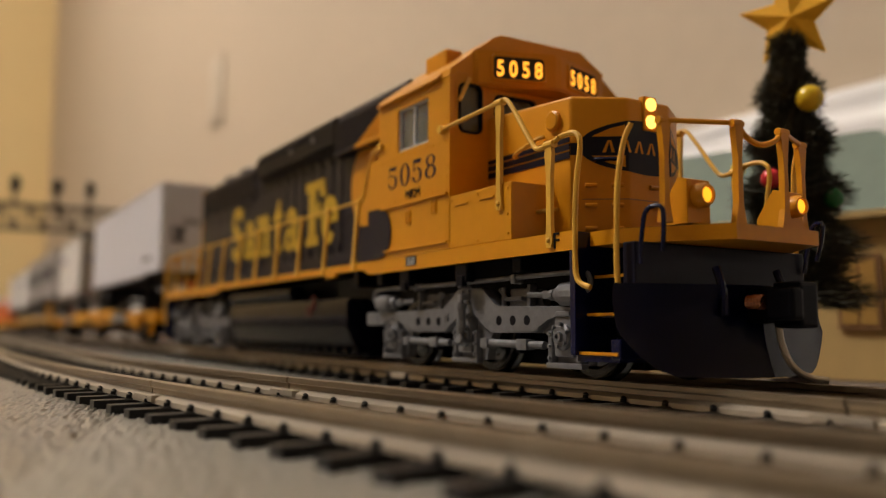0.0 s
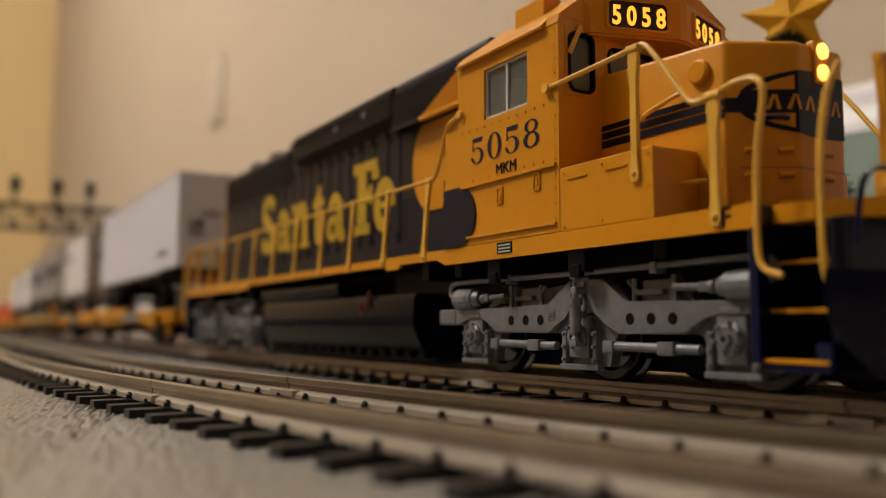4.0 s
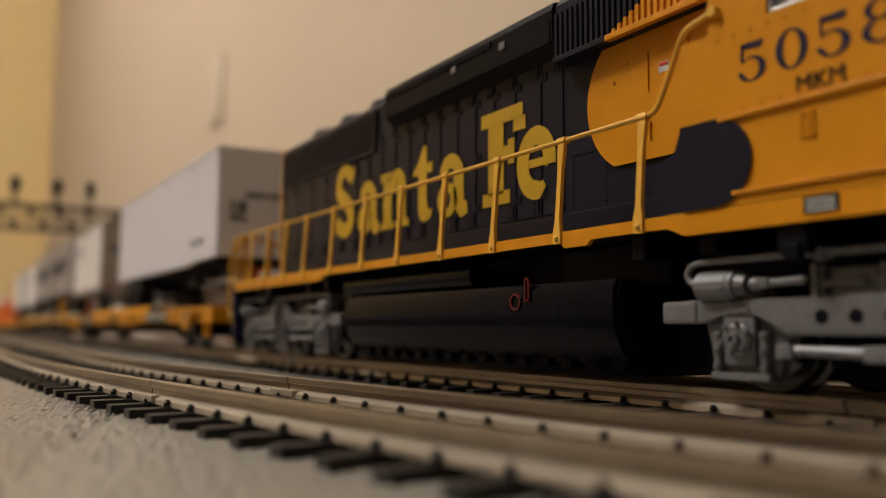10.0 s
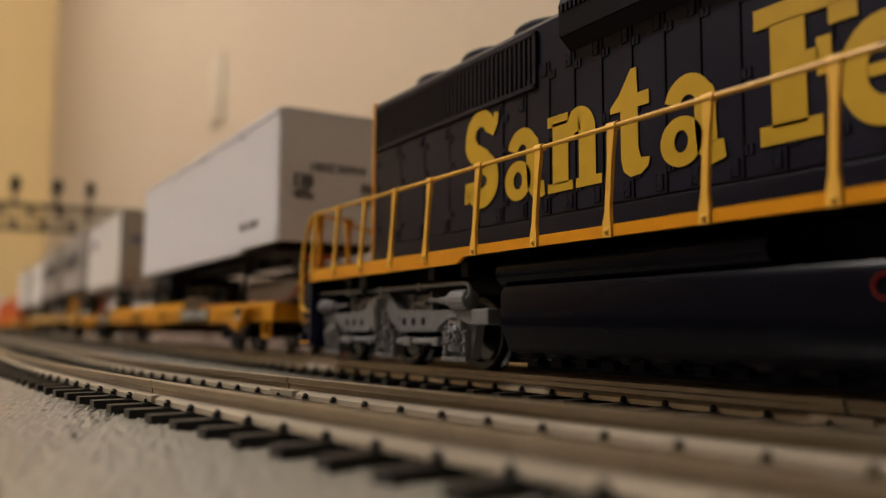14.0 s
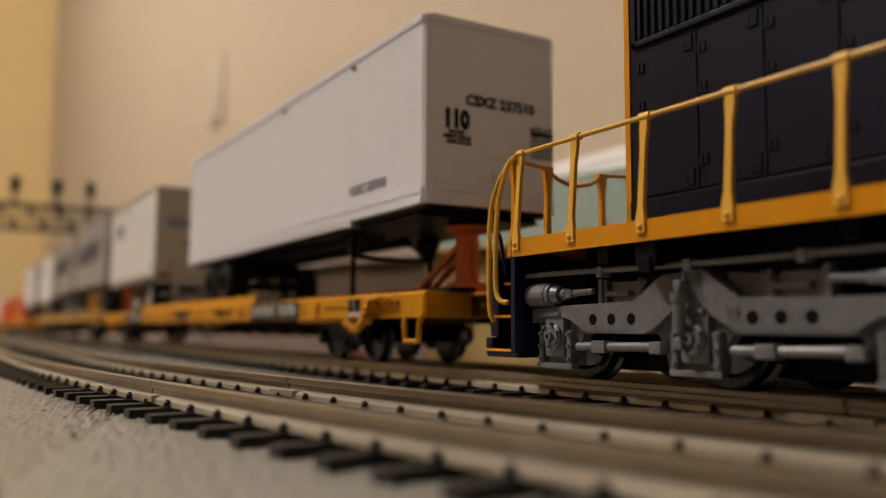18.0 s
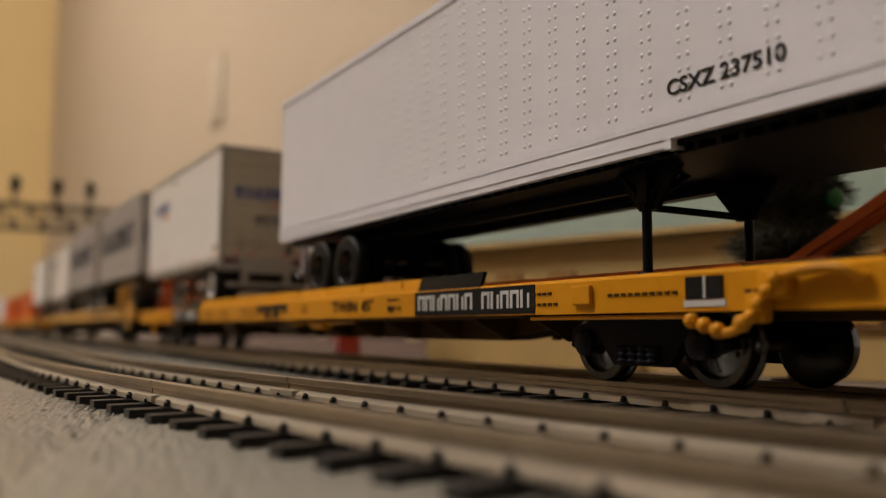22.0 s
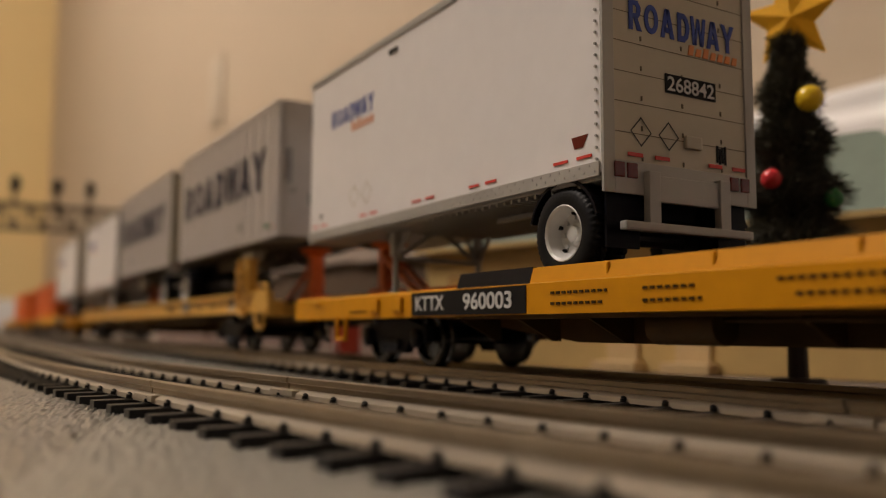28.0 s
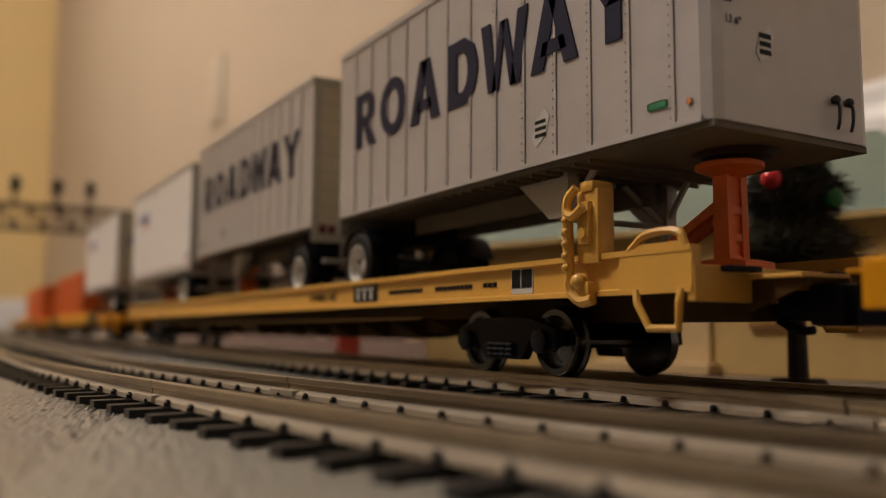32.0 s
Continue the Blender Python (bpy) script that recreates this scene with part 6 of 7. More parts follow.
def hitch(x, d, up=0.0):
    """Orange trailer hitch: an upright post with head plate and a raking strut. d: the side towards which the strut leans."""
    H = thing("trailer_hitch", "orange steel trailer hitch standing on the flatcar deck", "hitch", "trailer hitches")
    bm = B()
    for s in (-1, 1):
        prism(bm, [(-1.25, 0.5), (1.25, 0.5), (1.1, 11.2 + up), (-1.1, 11.2 + up)], "y", s * 0.7, s * 1.85)
    box(bm, -0.8, 0.8, -1.4, 1.4, 0.5, 11.0 + up, 0)
    for z0, z1 in ((0.6, 2.8), (4.6, 5.6), (8.0, 9.0)):
        box(bm, -1.1, 1.1, -1.0, 1.0, z0, z1, 0.1)
    part("post", bm, M["orange"], H)
    bm = B()
    prism(bm, [(-4.4, 0.0), (4.4, 0.0), (4.2, 1.9), (2.0, 2.4), (-2.0, 2.4), (-4.2, 1.9)], "y", -2.7, 2.7)
    part("post_base", bm, M["orange"], H)
    bm = B()
    turned(bm, [(1.6, 11.0 + up), (3.6, 11.9 + up), (4.2, 12.1 + up), (4.2, 12.7 + up), (3.6, 13.0 + up)], (0, 0, 0), "z", 24)
    part("head_plate", bm, M["orange"], H)
    for s in (-1, 1):
        bm = B()
        prism(bm, [(d * 1.0, 8.3), (d * 16.6, 0.4), (d * 18.6, 0.4), (d * 1.0, 9.7)], "y", s * 0.9, s * 1.9)
        part("strut", bm, M["orange"], H)
    bm = B()
    box(bm, -5.0, 5.0, -4.2, 4.2, 0.0, 0.6, 0.2)
    part("foot", bm, M["orange"], H)
    return rolling(H, x, 0, 12.9)


def road_wheel(parent, x, y, z, r, w, hubmat, s):
    bm = B()
    # rounded sidewalls, and lugs cut into the shoulders of the tread
    prof = [(0.56, -0.7, 0), (0.60, -0.95, 0), (0.72, -1.06, 0), (0.86, -1.0, 0), (0.955, -0.84, 1), (1.0, -0.6, 1), (1.01, -0.12, 1), (0.985, -0.05, 0), (0.985, 0.05, 0), (1.01, 0.12, 1), (1.0, 0.6, 1), (0.955, 0.84, 1), (0.86, 1.0, 0), (0.72, 1.06, 0), (0.60, 0.95, 0), (0.56, 0.7, 0)]
    n = 132
    rings = [[bm.verts.new((x + r * (q - 0.032 * c * (i % 3 > 1)) * math.cos(2 * math.pi * i / n), y + h * w, z + r * (q - 0.032 * c * (i % 3 > 1)) * math.sin(2 * math.pi * i / n))) for i in range(n)] for q, h, c in prof]
    for ra, rb in zip(rings, rings[1:] + rings[:1]):
        for i in range(n):
            bm.faces.new((ra[i], ra[(i + 1) % n], rb[(i + 1) % n], rb[i]))
    t = part("tyre", bm, M["tyre"], parent, smooth=True)
    bm = B()
    turned(bm, [(r * 0.57, s * w * -0.9), (r * 0.58, s * w * 0.7), (r * 0.61, s * w * 0.98), (r * 0.59, s * w * 1.02), (r * 0.54, s * w * 0.85), (r * 0.50, s * w * 0.2), (r * 0.44, s * w * -0.3), (r * 0.26, s * w * -0.5), (r * 0.19, s * w * -0.3), (r * 0.17, s * w * -0.02), (r * 0.10, s * w * 0.06)], (x, y, z), "y", 24)
    for i in range(8):
        a = 2 * math.pi * i / 8
        rod(bm, (x + math.cos(a) * r * 0.36, y - s * w * 0.5, z + math.sin(a) * r * 0.36), (x + math.cos(a) * r * 0.36, y - s * w * 0.2, z + math.sin(a) * r * 0.36), r * 0.05, 6)
    part("rim", bm, hubmat, t, smooth=True)
    if hubmat == M["hub"]:
        # dark plugs in the unpierced rim give the shade inside hand holes
        for i in range(5):
            a = 2 * math.pi * (i + 0.3) / 5
            p = (x + math.cos(a) * r * 0.455, z + math.sin(a) * r * 0.455)
            bm = B()
            rod(bm, (p[0], y - s * w * 0.5, p[1]), (p[0], y - s * w * 0.02, p[1]), r * 0.05, 8)
            part("hand_hole", bm, M["tyre"], t)



def landing_gear(T, x, mat, low):
    """Two legs with spread braces; low is the height of their feet."""
    for s in (-1, 1):
        bm = B()
        rod(bm, (x, s * 9.5, low + 0.6), (x, s * 9.5, -4.0), 0.62, 12)
        box(bm, x - 0.85, x + 0.85, s * 9.5 - 0.85, s * 9.5 + 0.85, -6.0, 0.2, 0.15)
        rod(bm, (x, s * 9.5, low), (x, s * 9.5, low + 0.7), 1.5, 14, 1.2)
        part("landing_leg", bm, mat, T)
        for dx in (-6.5, 5.0):
            bm = B()
            pipe(bm, [(x, s * 9.5, -6.0), (x + dx, s * 9.0, 0.0)], 0.5, 6)
            part("leg_strut", bm, mat, T)
    bm = B()
    pipe(bm, [(x, -9.5, -6.4), (x, 9.5, -6.4)], 0.5, 6)
    part("leg_brace", bm, mat, T)
    for s in (-1, 1):
        bm = B()
        pipe(bm, [(x, s * 9.2, -6.2), (x, s * 1.0, -0.8)], 0.5, 6)
        part("leg_brace", bm, mat, T)


def riveted_trailer(x, z):
    """Long white trailer with rivet rows; nose at x = 0, body runs back; z = 0 is the underside of the body."""
    T = thing("semi_trailer", "white riveted semi-trailer with black numbers riding on the yellow flatcar", "trailer", "trailers on the flatcars")
    n, h, w = 157.4, 33.6, 14.3
    bm = B()
    prism(bm, [(-n, -w), (-1.3, -w), (-0.4, -w + 0.4), (0, -w + 1.3), (0, w - 1.3), (-0.4, w - 0.4), (-1.3, w), (-n, w)], "z", 0, h)
    part("body", bm, M["white"], T, smooth=False)
    bm = B()
    for s in (-1, 1):
        box(bm, -n, -1.0, min(s * w, s * (w + 0.25)), max(s * w, s * (w + 0.25)), 0.0, 1.3, 0)
        box(bm, -n, -1.0, min(s * w, s * (w + 0.18)), max(s * w, s * (w + 0.18)), 1.9, 3.0, 0)
        box(bm, -n, -1.0, min(s * w, s * (w + 0.25)), max(s * w, s * (w + 0.25)), h - 1.2, h + 0.1, 0)
    box(bm, -0.1, 0.25, -w + 1.2, w - 1.2, 0, 1.8, 0)
    box(bm, -0.1, 0.2, -w + 1.2, w - 1.2, 2.4, 3.4, 0)
    box(bm, -0.1, 0.25, -w + 1.2, w - 1.2, h - 1.2, h + 0.1, 0)
    part("rail_moulding", bm, M["white"], T)
    bm = B()
    box(bm, -31, -30, -w - 0.2, -w + 2, -1.2, 0.2)
    for s in (-1, 1):
        box(bm, -n + 0.2, -30.6, min(s * (w - 1.0), s * (w + 0.1)), max(s * (w - 1.0), s * (w + 0.1)), -1.0, 0.1, 0.1)
    part("lower_rail", bm, M["white"], T)
    # rivets, as small raised domes in paired rows
    me_v, me_f = [], []
    def dome(cx, cy, cz, axis, r=0.27):
        k = len(me_v)
        for q, hgt in ((1.0, 0.0), (0.72, 0.6)):
            for i in range(7):
                a = 2 * math.pi * i / 7
                u, v, e = r * q * math.cos(a), r * q * math.sin(a), hgt * r * 0.42
                me_v.append((cx + u, cy - e, cz + v) if axis == "y" else (cx + e, cy + u, cz + v))
        me_v.append((cx, cy - r * 0.42, cz) if axis == "y" else (cx + r * 0.42, cy, cz))
        for i in range(7):
            m = (i + 1) % 7
            me_f.append((k + i, k + m, k + 7 + m, k + 7 + i))
            me_f.append((k + 7 + i, k + 7 + m, k + 14))
    for c in range(27):
        xx = -4.0 - c * 5.85
        for r in range(17):
            dome(xx, -w - 0.01, 4.2 + r * 1.68, "y", 0.34)
            dome(xx - 1.3, -w - 0.01, 4.2 + r * 1.68, "y", 0.30)
    for c in range(100):
        dome(-2.0 - c * 1.55, -w - 0.2, 2.45, "y", 0.13)
    for c in range(7):
        for r in range(18):
            dome(0.01, -11.8 + c * 3.93, 4.5 + r * 1.6, "x", 0.24)
    for c in range(50):
        dome(0.02, -12.4 + c * 0.5, 4.0, "x", 0.1)
    me = bpy.data.meshes.new("rivets")
    me.from_pydata([(a * MM, b * MM, c * MM) for a, b, c in me_v], [], me_f)
    me.polygons.foreach_set("use_smooth", [True] * len(me.polygons))
    me.materials.append(M["white"])
    ob = new("rivets", me)
    ob.parent = T
    tagged(ob, kind="stuff")
    # dark underframe with cross members
    bm = B()
    box(bm, -n + 1, -1, -w + 0.8, w - 0.8, -0.7, 0.0)
    turned(bm, [(5.5, -1.2), (4.0, -2.0)], (-7, 0, 0), "z", 20)
    part("underframe", bm, M["black"], T)
    for s in (-1, 1):
        boxpart("frame_rail", M["black"], T, -n + 4, -40, s * 4.5 - 0.5, s * 4.5 + 0.5, -3.2, -1.62, 0)
    bm = B()
    box(bm, 0, 0.7, -w + 1.0, w - 1.0, -1.6, -0.72)
    row("cross_member", bm, M["black"], T, [(-6 - k * 3.1, 0, 0) for k in range(48)])
    boxpart("floor_plate", M["black"], T, -n + 3, -3.5, -w + 0.9, w - 0.9, -1.75, -1.62, 0)
    landing_gear(T, -39.0, M["black"], 12.95 - z)
    for s in (-1, 1):
        bm = B()
        prism(bm, [(-46.0, 0.0), (-32.0, 0.0), (-37.6, -6.8), (-40.4, -6.8)], "y", s * 8.7, s * 9.4)
        part("leg_gusset", bm, M["black"], T)
    for cx in (-n + 22.8, -n + 37.4):
        for s in (-1, 1):
            road_wheel(T, cx, s * 12.4, -8.9, 6.3, 1.5, M["rim_black"], s)
            road_wheel(T, cx, s * 8.8, -8.9, 6.3, 1.4, M["rim_black"], s)
        bm = B()
        rod(bm, (cx, -11, -8.9), (cx, 11, -8.9), 1.0, 10)
        box(bm, cx - 3, cx + 3, -6, 6, -6.5, -1, 0.3)
        part("axle", bm, M["black"], T)
    bm = B()
    box(bm, -n + 0.3, -n + 1.3, -10, 10, -9.2, -8.2, 0.2)
    for s in (-1, 1):
        box(bm, -n + 0.4, -n + 1.2, s * 8 - 0.6, s * 8 + 0.6, -9, 0, 0.1)
    part("rear_bumper", bm, M["white"], T)
    # lettering
    def front(name, text, size, y, z, sq=1.0, **k):
        writing(name, text, size, M["letter_black"], T, (0.08, y, z), (0, 1, 0), (0, 0, 1), 0.04, sq, **k)
    front("number", "CSXZ 237510", 1.8, -6.0, 18.3, 1.0, bold=0.09, label="black number on the front wall")
    front("height_number", "110", 3.0, -10.7, 13.9, 0.82, bold=0.3, label="black figures 110")
    front("height_text", "INCHES", 0.62, -9.6, 12.7, 1.05, bold=0.05)
    front("height_text", "INSIDE HEIGHT", 0.62, -10.7, 11.8, 0.95, bold=0.05)
    front("height_text", "AND DOOR", 0.62, -10.0, 10.9, 1.05, bold=0.05)
    writing("number", "CSXZ 237510", 1.75, M["letter_black"], T, (-30.6, -w - 0.08, 5.0), (1, 0, 0), (0, 0, 1), 0.04, 1.08, bold=0.04, label="black number on the side")
    rnd = random.Random(3)
    for k in range(6):
        zz = 10.1
        while zz < 16.0:
            dz = rnd.uniform(0.3, 0.9)
            boxpart("data_block", M["letter_black"], T, 0.03, 0.1, 8.4 + k * 0.88, 8.9 + k * 0.88, zz, min(16.2, zz + dz), 0)
            zz += dz + rnd.uniform(0.18, 0.4)
    boxpart("data_bar", M["letter_black"], T, 0.06, 0.13, 8.3, 13.4, 14.4, 15.1, 0)
    bm = B()
    prism(bm, [(-0.4, 4.8), (4.3, 4.8), (4.4, 5.9), (3.9, 6.2), (2.9, 5.9), (1.8, 6.4), (0.6, 6.2), (-0.3, 6.5)], "x", 0.05, 0.4)
    part("front_plate", bm, M["trim"], T)
    for a in (-70.0, -30.0):
        boxpart("marker_lamp", M["darkhub"], T, a, a + 1.6, -w - 0.5, -w - 0.1, h - 2.6, h - 2.0, 0.1)
    rolling(T, x, 0, z)


def pup_trailer(x, z, skin, ribs, turn, label, near=True):
    """Short trailer, nose at x = 0, body runs back. turn 180: nose towards the train's end."""
    T = thing("semi_trailer", label, "trailer", "trailers on the flatcars")
    n, h, w = 98.0, 35.2, 14.3
    lift = 1.2 if ribs else 0.0
    bm = B()
    prism(bm, [(-n, -w), (-1.8, -w), (-0.5, -w + 0.5), (0, -w + 1.8), (0, w - 1.8), (-0.5, w - 0.5), (-1.8, w), (-n, w)], "z", 0 if not ribs else lift - 0.2, h)
    part("body", bm, skin, T, smooth=False)
    for s in (-1, 1):
        bm = B()
        box(bm, -n + 0.2, -1.5, min(s * w, s * (w + 0.28)), max(s * w, s * (w + 0.28)), -0.6 if not ribs else 0.8, 1.3 if not ribs else 1.5, 0.08)
        part("lower_rail", bm, M["grey_light"] if not ribs else skin, T)
        bm = B()
        box(bm, -n + 0.2, -1.5, min(s * w, s * (w + 0.28)), max(s * w, s * (w + 0.28)), h - 1.1, h + 0.25, 0.08)
        part("upper_rail", bm, M["grey_light"] if not ribs else skin, T)
        if ribs:
            for k in range(13):
                xx = -5.6 - k * 7.1
                bm = B()
                box(bm, xx - 0.26, xx + 0.26, min(s * w, s * (w + 0.2)), max(s * w, s * (w + 0.2)), 1.3, h - 1.1, 0.06)
                part("side_rib", bm, skin, T)
            if near:
                bm = B()
                for k in range(13):
                    for r in range(26):
                        xx = -6.25 - k * 7.1
                        rod(bm, (xx, s * w, 2.2 + r * 1.22), (xx, s * (w + 0.14), 2.2 + r * 1.22), 0.15, 5)
                tagged(part("rivets", bm, skin, T), kind="stuff")
        else:
            bm = B()
            for r in range(22):
                rod(bm, (-n + 0.7, s * (w + 0.05), 1.6 + r * 1.5), (-n + 0.7, s * (w + 0.32), 1.6 + r * 1.5), 0.2, 6)
                rod(bm, (-1.9, s * w, 1.6 + r * 1.5), (-1.9, s * (w + 0.2), 1.6 + r * 1.5), 0.16, 6)
            for k in range(48):
                rod(bm, (-2 - k * 2.0, s * (w + 0.25), 0.9), (-2 - k * 2.0, s * (w + 0.36), 0.9), 0.16, 5)
                rod(bm, (-3 - k * 2.0, s * (w + 0.25), 0.1), (-3 - k * 2.0, s * (w + 0.36), 0.1), 0.16, 5)
            tagged(part("rivets", bm, M["grey_light"], T), kind="stuff")
    # underframe
    bm = B()
    box(bm, -n + 0.5, -0.4, -w + 0.5, w - 0.5, -1.0 + lift, 0.0 + lift - 0.2 * (lift > 0))
    part("underframe", bm, M["grey_light"] if not ribs else M["pup_under"], T)
    for s in (-1, 1):
        boxpart("frame_rail", M["grey_light"] if not ribs else M["pup_under"], T, -n + 16, -28 if ribs else -62, s * 4.8 - 0.5, s * 4.8 + 0.5, -3.6 if ribs else -2.2, -1.6 + lift if ribs else -1.0, 0)
    bm = B()
    box(bm, 0, 0.5, -w + 0.8, w - 0.8, -1.55 + lift, -1.02 + lift)
    row("cross_member", bm, M["grey_light"] if not ribs else M["pup_under"], T, [(-6 - k * 3.1, 0, 0) for k in range(5, 29)] if ribs else [(-36 - k * 1.9, 0, 0) for k in range(31)])
    bm = B()
    turned(bm, [(5.5, -1.1 + lift), (4.2, -1.9 + 1.2 * lift)], (-9, 0, 0), "z", 20)
    part("kingpin_plate", bm, M["darkhub"], T)
    landing_gear(T, -30.2 if ribs else -33.8, M["grey_light"], 12.95 - z)
    if ribs:
        for s in (-1, 1):
            bm = B()
            prism(bm, [(-40.4, -0.5), (-28.9, -0.5), (-29.2, -6.2), (-33.2, -6.2)], "y", s * 8.6, s * 10.6)
            part("leg_bracket", bm, M["grey_light"], T)
    cx = -n + 8.0
    wz = 13.0 - z + 6.3
    for s in (-1, 1):
        road_wheel(T, cx, s * 12.5, wz, 6.3, 1.6, M["hub"], s)
        road_wheel(T, cx, s * 8.9, wz, 6.3, 1.4, M["darkhub"], s)
    bm = B()
    rod(bm, (cx, -11, wz), (cx, 11, wz), 1.1, 10)
    part("axle", bm, M["darkhub"], T)
    boxpart("axle_frame", M["black"], T, cx - 5, cx + 8, -6.2, 6.2, -5.4, -1.0, 0.5)
    for s in (-1, 1):
        bm = B()
        prism(bm, arc(cx, wz, 7.2, 15, 165, 14) + arc(cx, wz, 6.8, 165, 15, 14), "y", s * 7.4, s * 14.2)
        part("mud_guard", bm, M["black"], T)
    for s in (-1, 1):
        boxpart("mud_flap", M["black"], T, -n + 0.6, -n + 1.0, s * 10.2 - 2.8, s * 10.2 + 2.8, -9.5, -2.4, 0)
    # rear wall: frame, doors, lamps, bumper
    bm = B()
    box(bm, -n - 0.5, -n, -w, -w + 1.9, -2.6, h, 0.1)
    box(bm, -n - 0.5, -n, w - 1.9, w, -2.6, h, 0.1)
    box(bm, -n - 0.5, -n, -w + 1.9, w - 1.9, h - 1.9, h, 0.1)
    box(bm, -n - 0.5, -n, -w + 1.9, w - 1.9, -2.6, 1.7, 0.1)
    part("rear_frame", bm, M["grey_light"], T)
    bm = B()
    box(bm, -n - 0.25, -n, -w + 1.9, w - 1.9, 1.4, h - 1.9)
    door = part("roll_door", bm, M["doors"], T, "grey roll-up door")
    bm = B()
    for k in range(1, 8):
        box(bm, -n - 0.29, -n - 0.2, -w + 2.0, w - 2.0, 1.4 + k * 4.0 - 0.05, 1.4 + k * 4.0 + 0.05)
    for y in (-7.5, 0, 7.5):
        for k in range(8):
            box(bm, -n - 0.36, -n - 0.2, y - 0.12, y + 0.12, 1.9 + k * 4.0, 2.5 + k * 4.0)
    part("door_joint", bm, M["pup_under"], door)
    for y in (-11.8, -9.6, 9.6, 11.8):
        boxpart("tail_lamp", M["lamp_red"], T, -n - 0.75, -n - 0.4, y - 0.85, y + 0.85, -0.6, 1.4, 0.15)
    bm = B()
    box(bm, -n - 1.8, -n - 0.5, -w + 2.4, w - 2.4, -7.4, -6.2, 0.3)
    for y in (-6.6, 6.6):
        box(bm, -n - 1.6, -n - 0.4, y - 1.0, y + 1.0, -6.4, 0.5, 0.15)
    box(bm, -n - 1.2, -n - 0.4, -6, 6, -3.4, 0.1, 0.15)
    part("rear_bumper", bm, M["grey_light"], T)
    return T


def slanted_bars(T, x0, x1, z0, z1, mat, y, s, count, name="name_shape", axis="y", depth=0.06):
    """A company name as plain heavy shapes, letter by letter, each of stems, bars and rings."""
    step = (x1 - x0) / count
    for k in range(count):
        x = x0 + k * step
        w = step * 0.86
        h = z1 - z0
        bm = B()

        def q(pts):
            prism(bm, [(x + a * w, z0 + b * h) for a, b in pts], axis, y, y + s * depth)

        def loop(outer, inner):
            m = len(outer)
            for i in range(m):
                j = (i + 1) % m
                q([outer[i], outer[j], inner[j], inner[i]])
        bulge = [(0.10, 0.0), (0.62, 0.0), (0.88, 0.16), (0.98, 0.42), (0.98, 0.58), (0.88, 0.84), (0.62, 1.0), (0.10, 1.0)]
        if k % 7 == 0:              # stem with a small loop and a leg
            loop([(0.08, 0.40), (0.70, 0.40), (0.88, 0.55), (0.88, 0.85), (0.70, 1.0), (0.08, 1.0)], [(0.36, 0.56), (0.56, 0.56), (0.62, 0.62), (0.62, 0.78), (0.56, 0.84), (0.36, 0.84)])
            q([(0.08, 0.0), (0.36, 0.0), (0.36, 0.42), (0.08, 0.42)])
            q([(0.66, 0.0), (0.98, 0.0), (0.66, 0.44), (0.40, 0.44)])
        elif k % 7 == 1:            # ring
            pts = [(0.5 + 0.5 * math.cos(2 * math.pi * i / 20), 0.5 + 0.5 * math.sin(2 * math.pi * i / 20)) for i in range(20)]
            loop(pts, [(0.5 + (a - 0.5) * 0.46, 0.5 + (b - 0.5) * 0.62) for a, b in pts])
        elif k % 7 in (2, 5):       # upright wedge with a bar
            q([(0.0, 0), (0.28, 0), (0.58, 0.86), (0.62, 1), (0.34, 1)])
            q([(0.72, 0), (1.0, 0), (0.66, 1), (0.38, 1), (0.42, 0.86)])
            q([(0.22, 0.18), (0.78, 0.18), (0.72, 0.36), (0.28, 0.36)])
        elif k % 7 == 3:            # half-round block
            loop(bulge, [(0.38, 0.2), (0.56, 0.2), (0.66, 0.3), (0.70, 0.44), (0.70, 0.56), (0.66, 0.7), (0.56, 0.8), (0.38, 0.8)])
        elif k % 7 == 4:            # zigzag
            q([(0.10, 0), (0.34, 0), (0.16, 1), (-0.08, 1)])
            q([(0.20, 0), (0.36, 0), (0.56, 0.95), (0.42, 0.95)])
            q([(0.66, 0), (0.82, 0), (0.60, 0.95), (0.46, 0.95)])
            q([(0.68, 0), (0.90, 0), (1.10, 1), (0.86, 1)])
        else:                       # hanging wedge on a stem
            q([(0.36, 0), (0.64, 0), (0.64, 0.46), (0.36, 0.46)])
            q([(0.36, 0.44), (0.62, 0.44), (0.28, 1), (-0.04, 1)])
            q([(0.40, 0.44), (0.64, 0.44), (1.04, 1), (0.74, 1)])
        part(name, bm, mat, T)


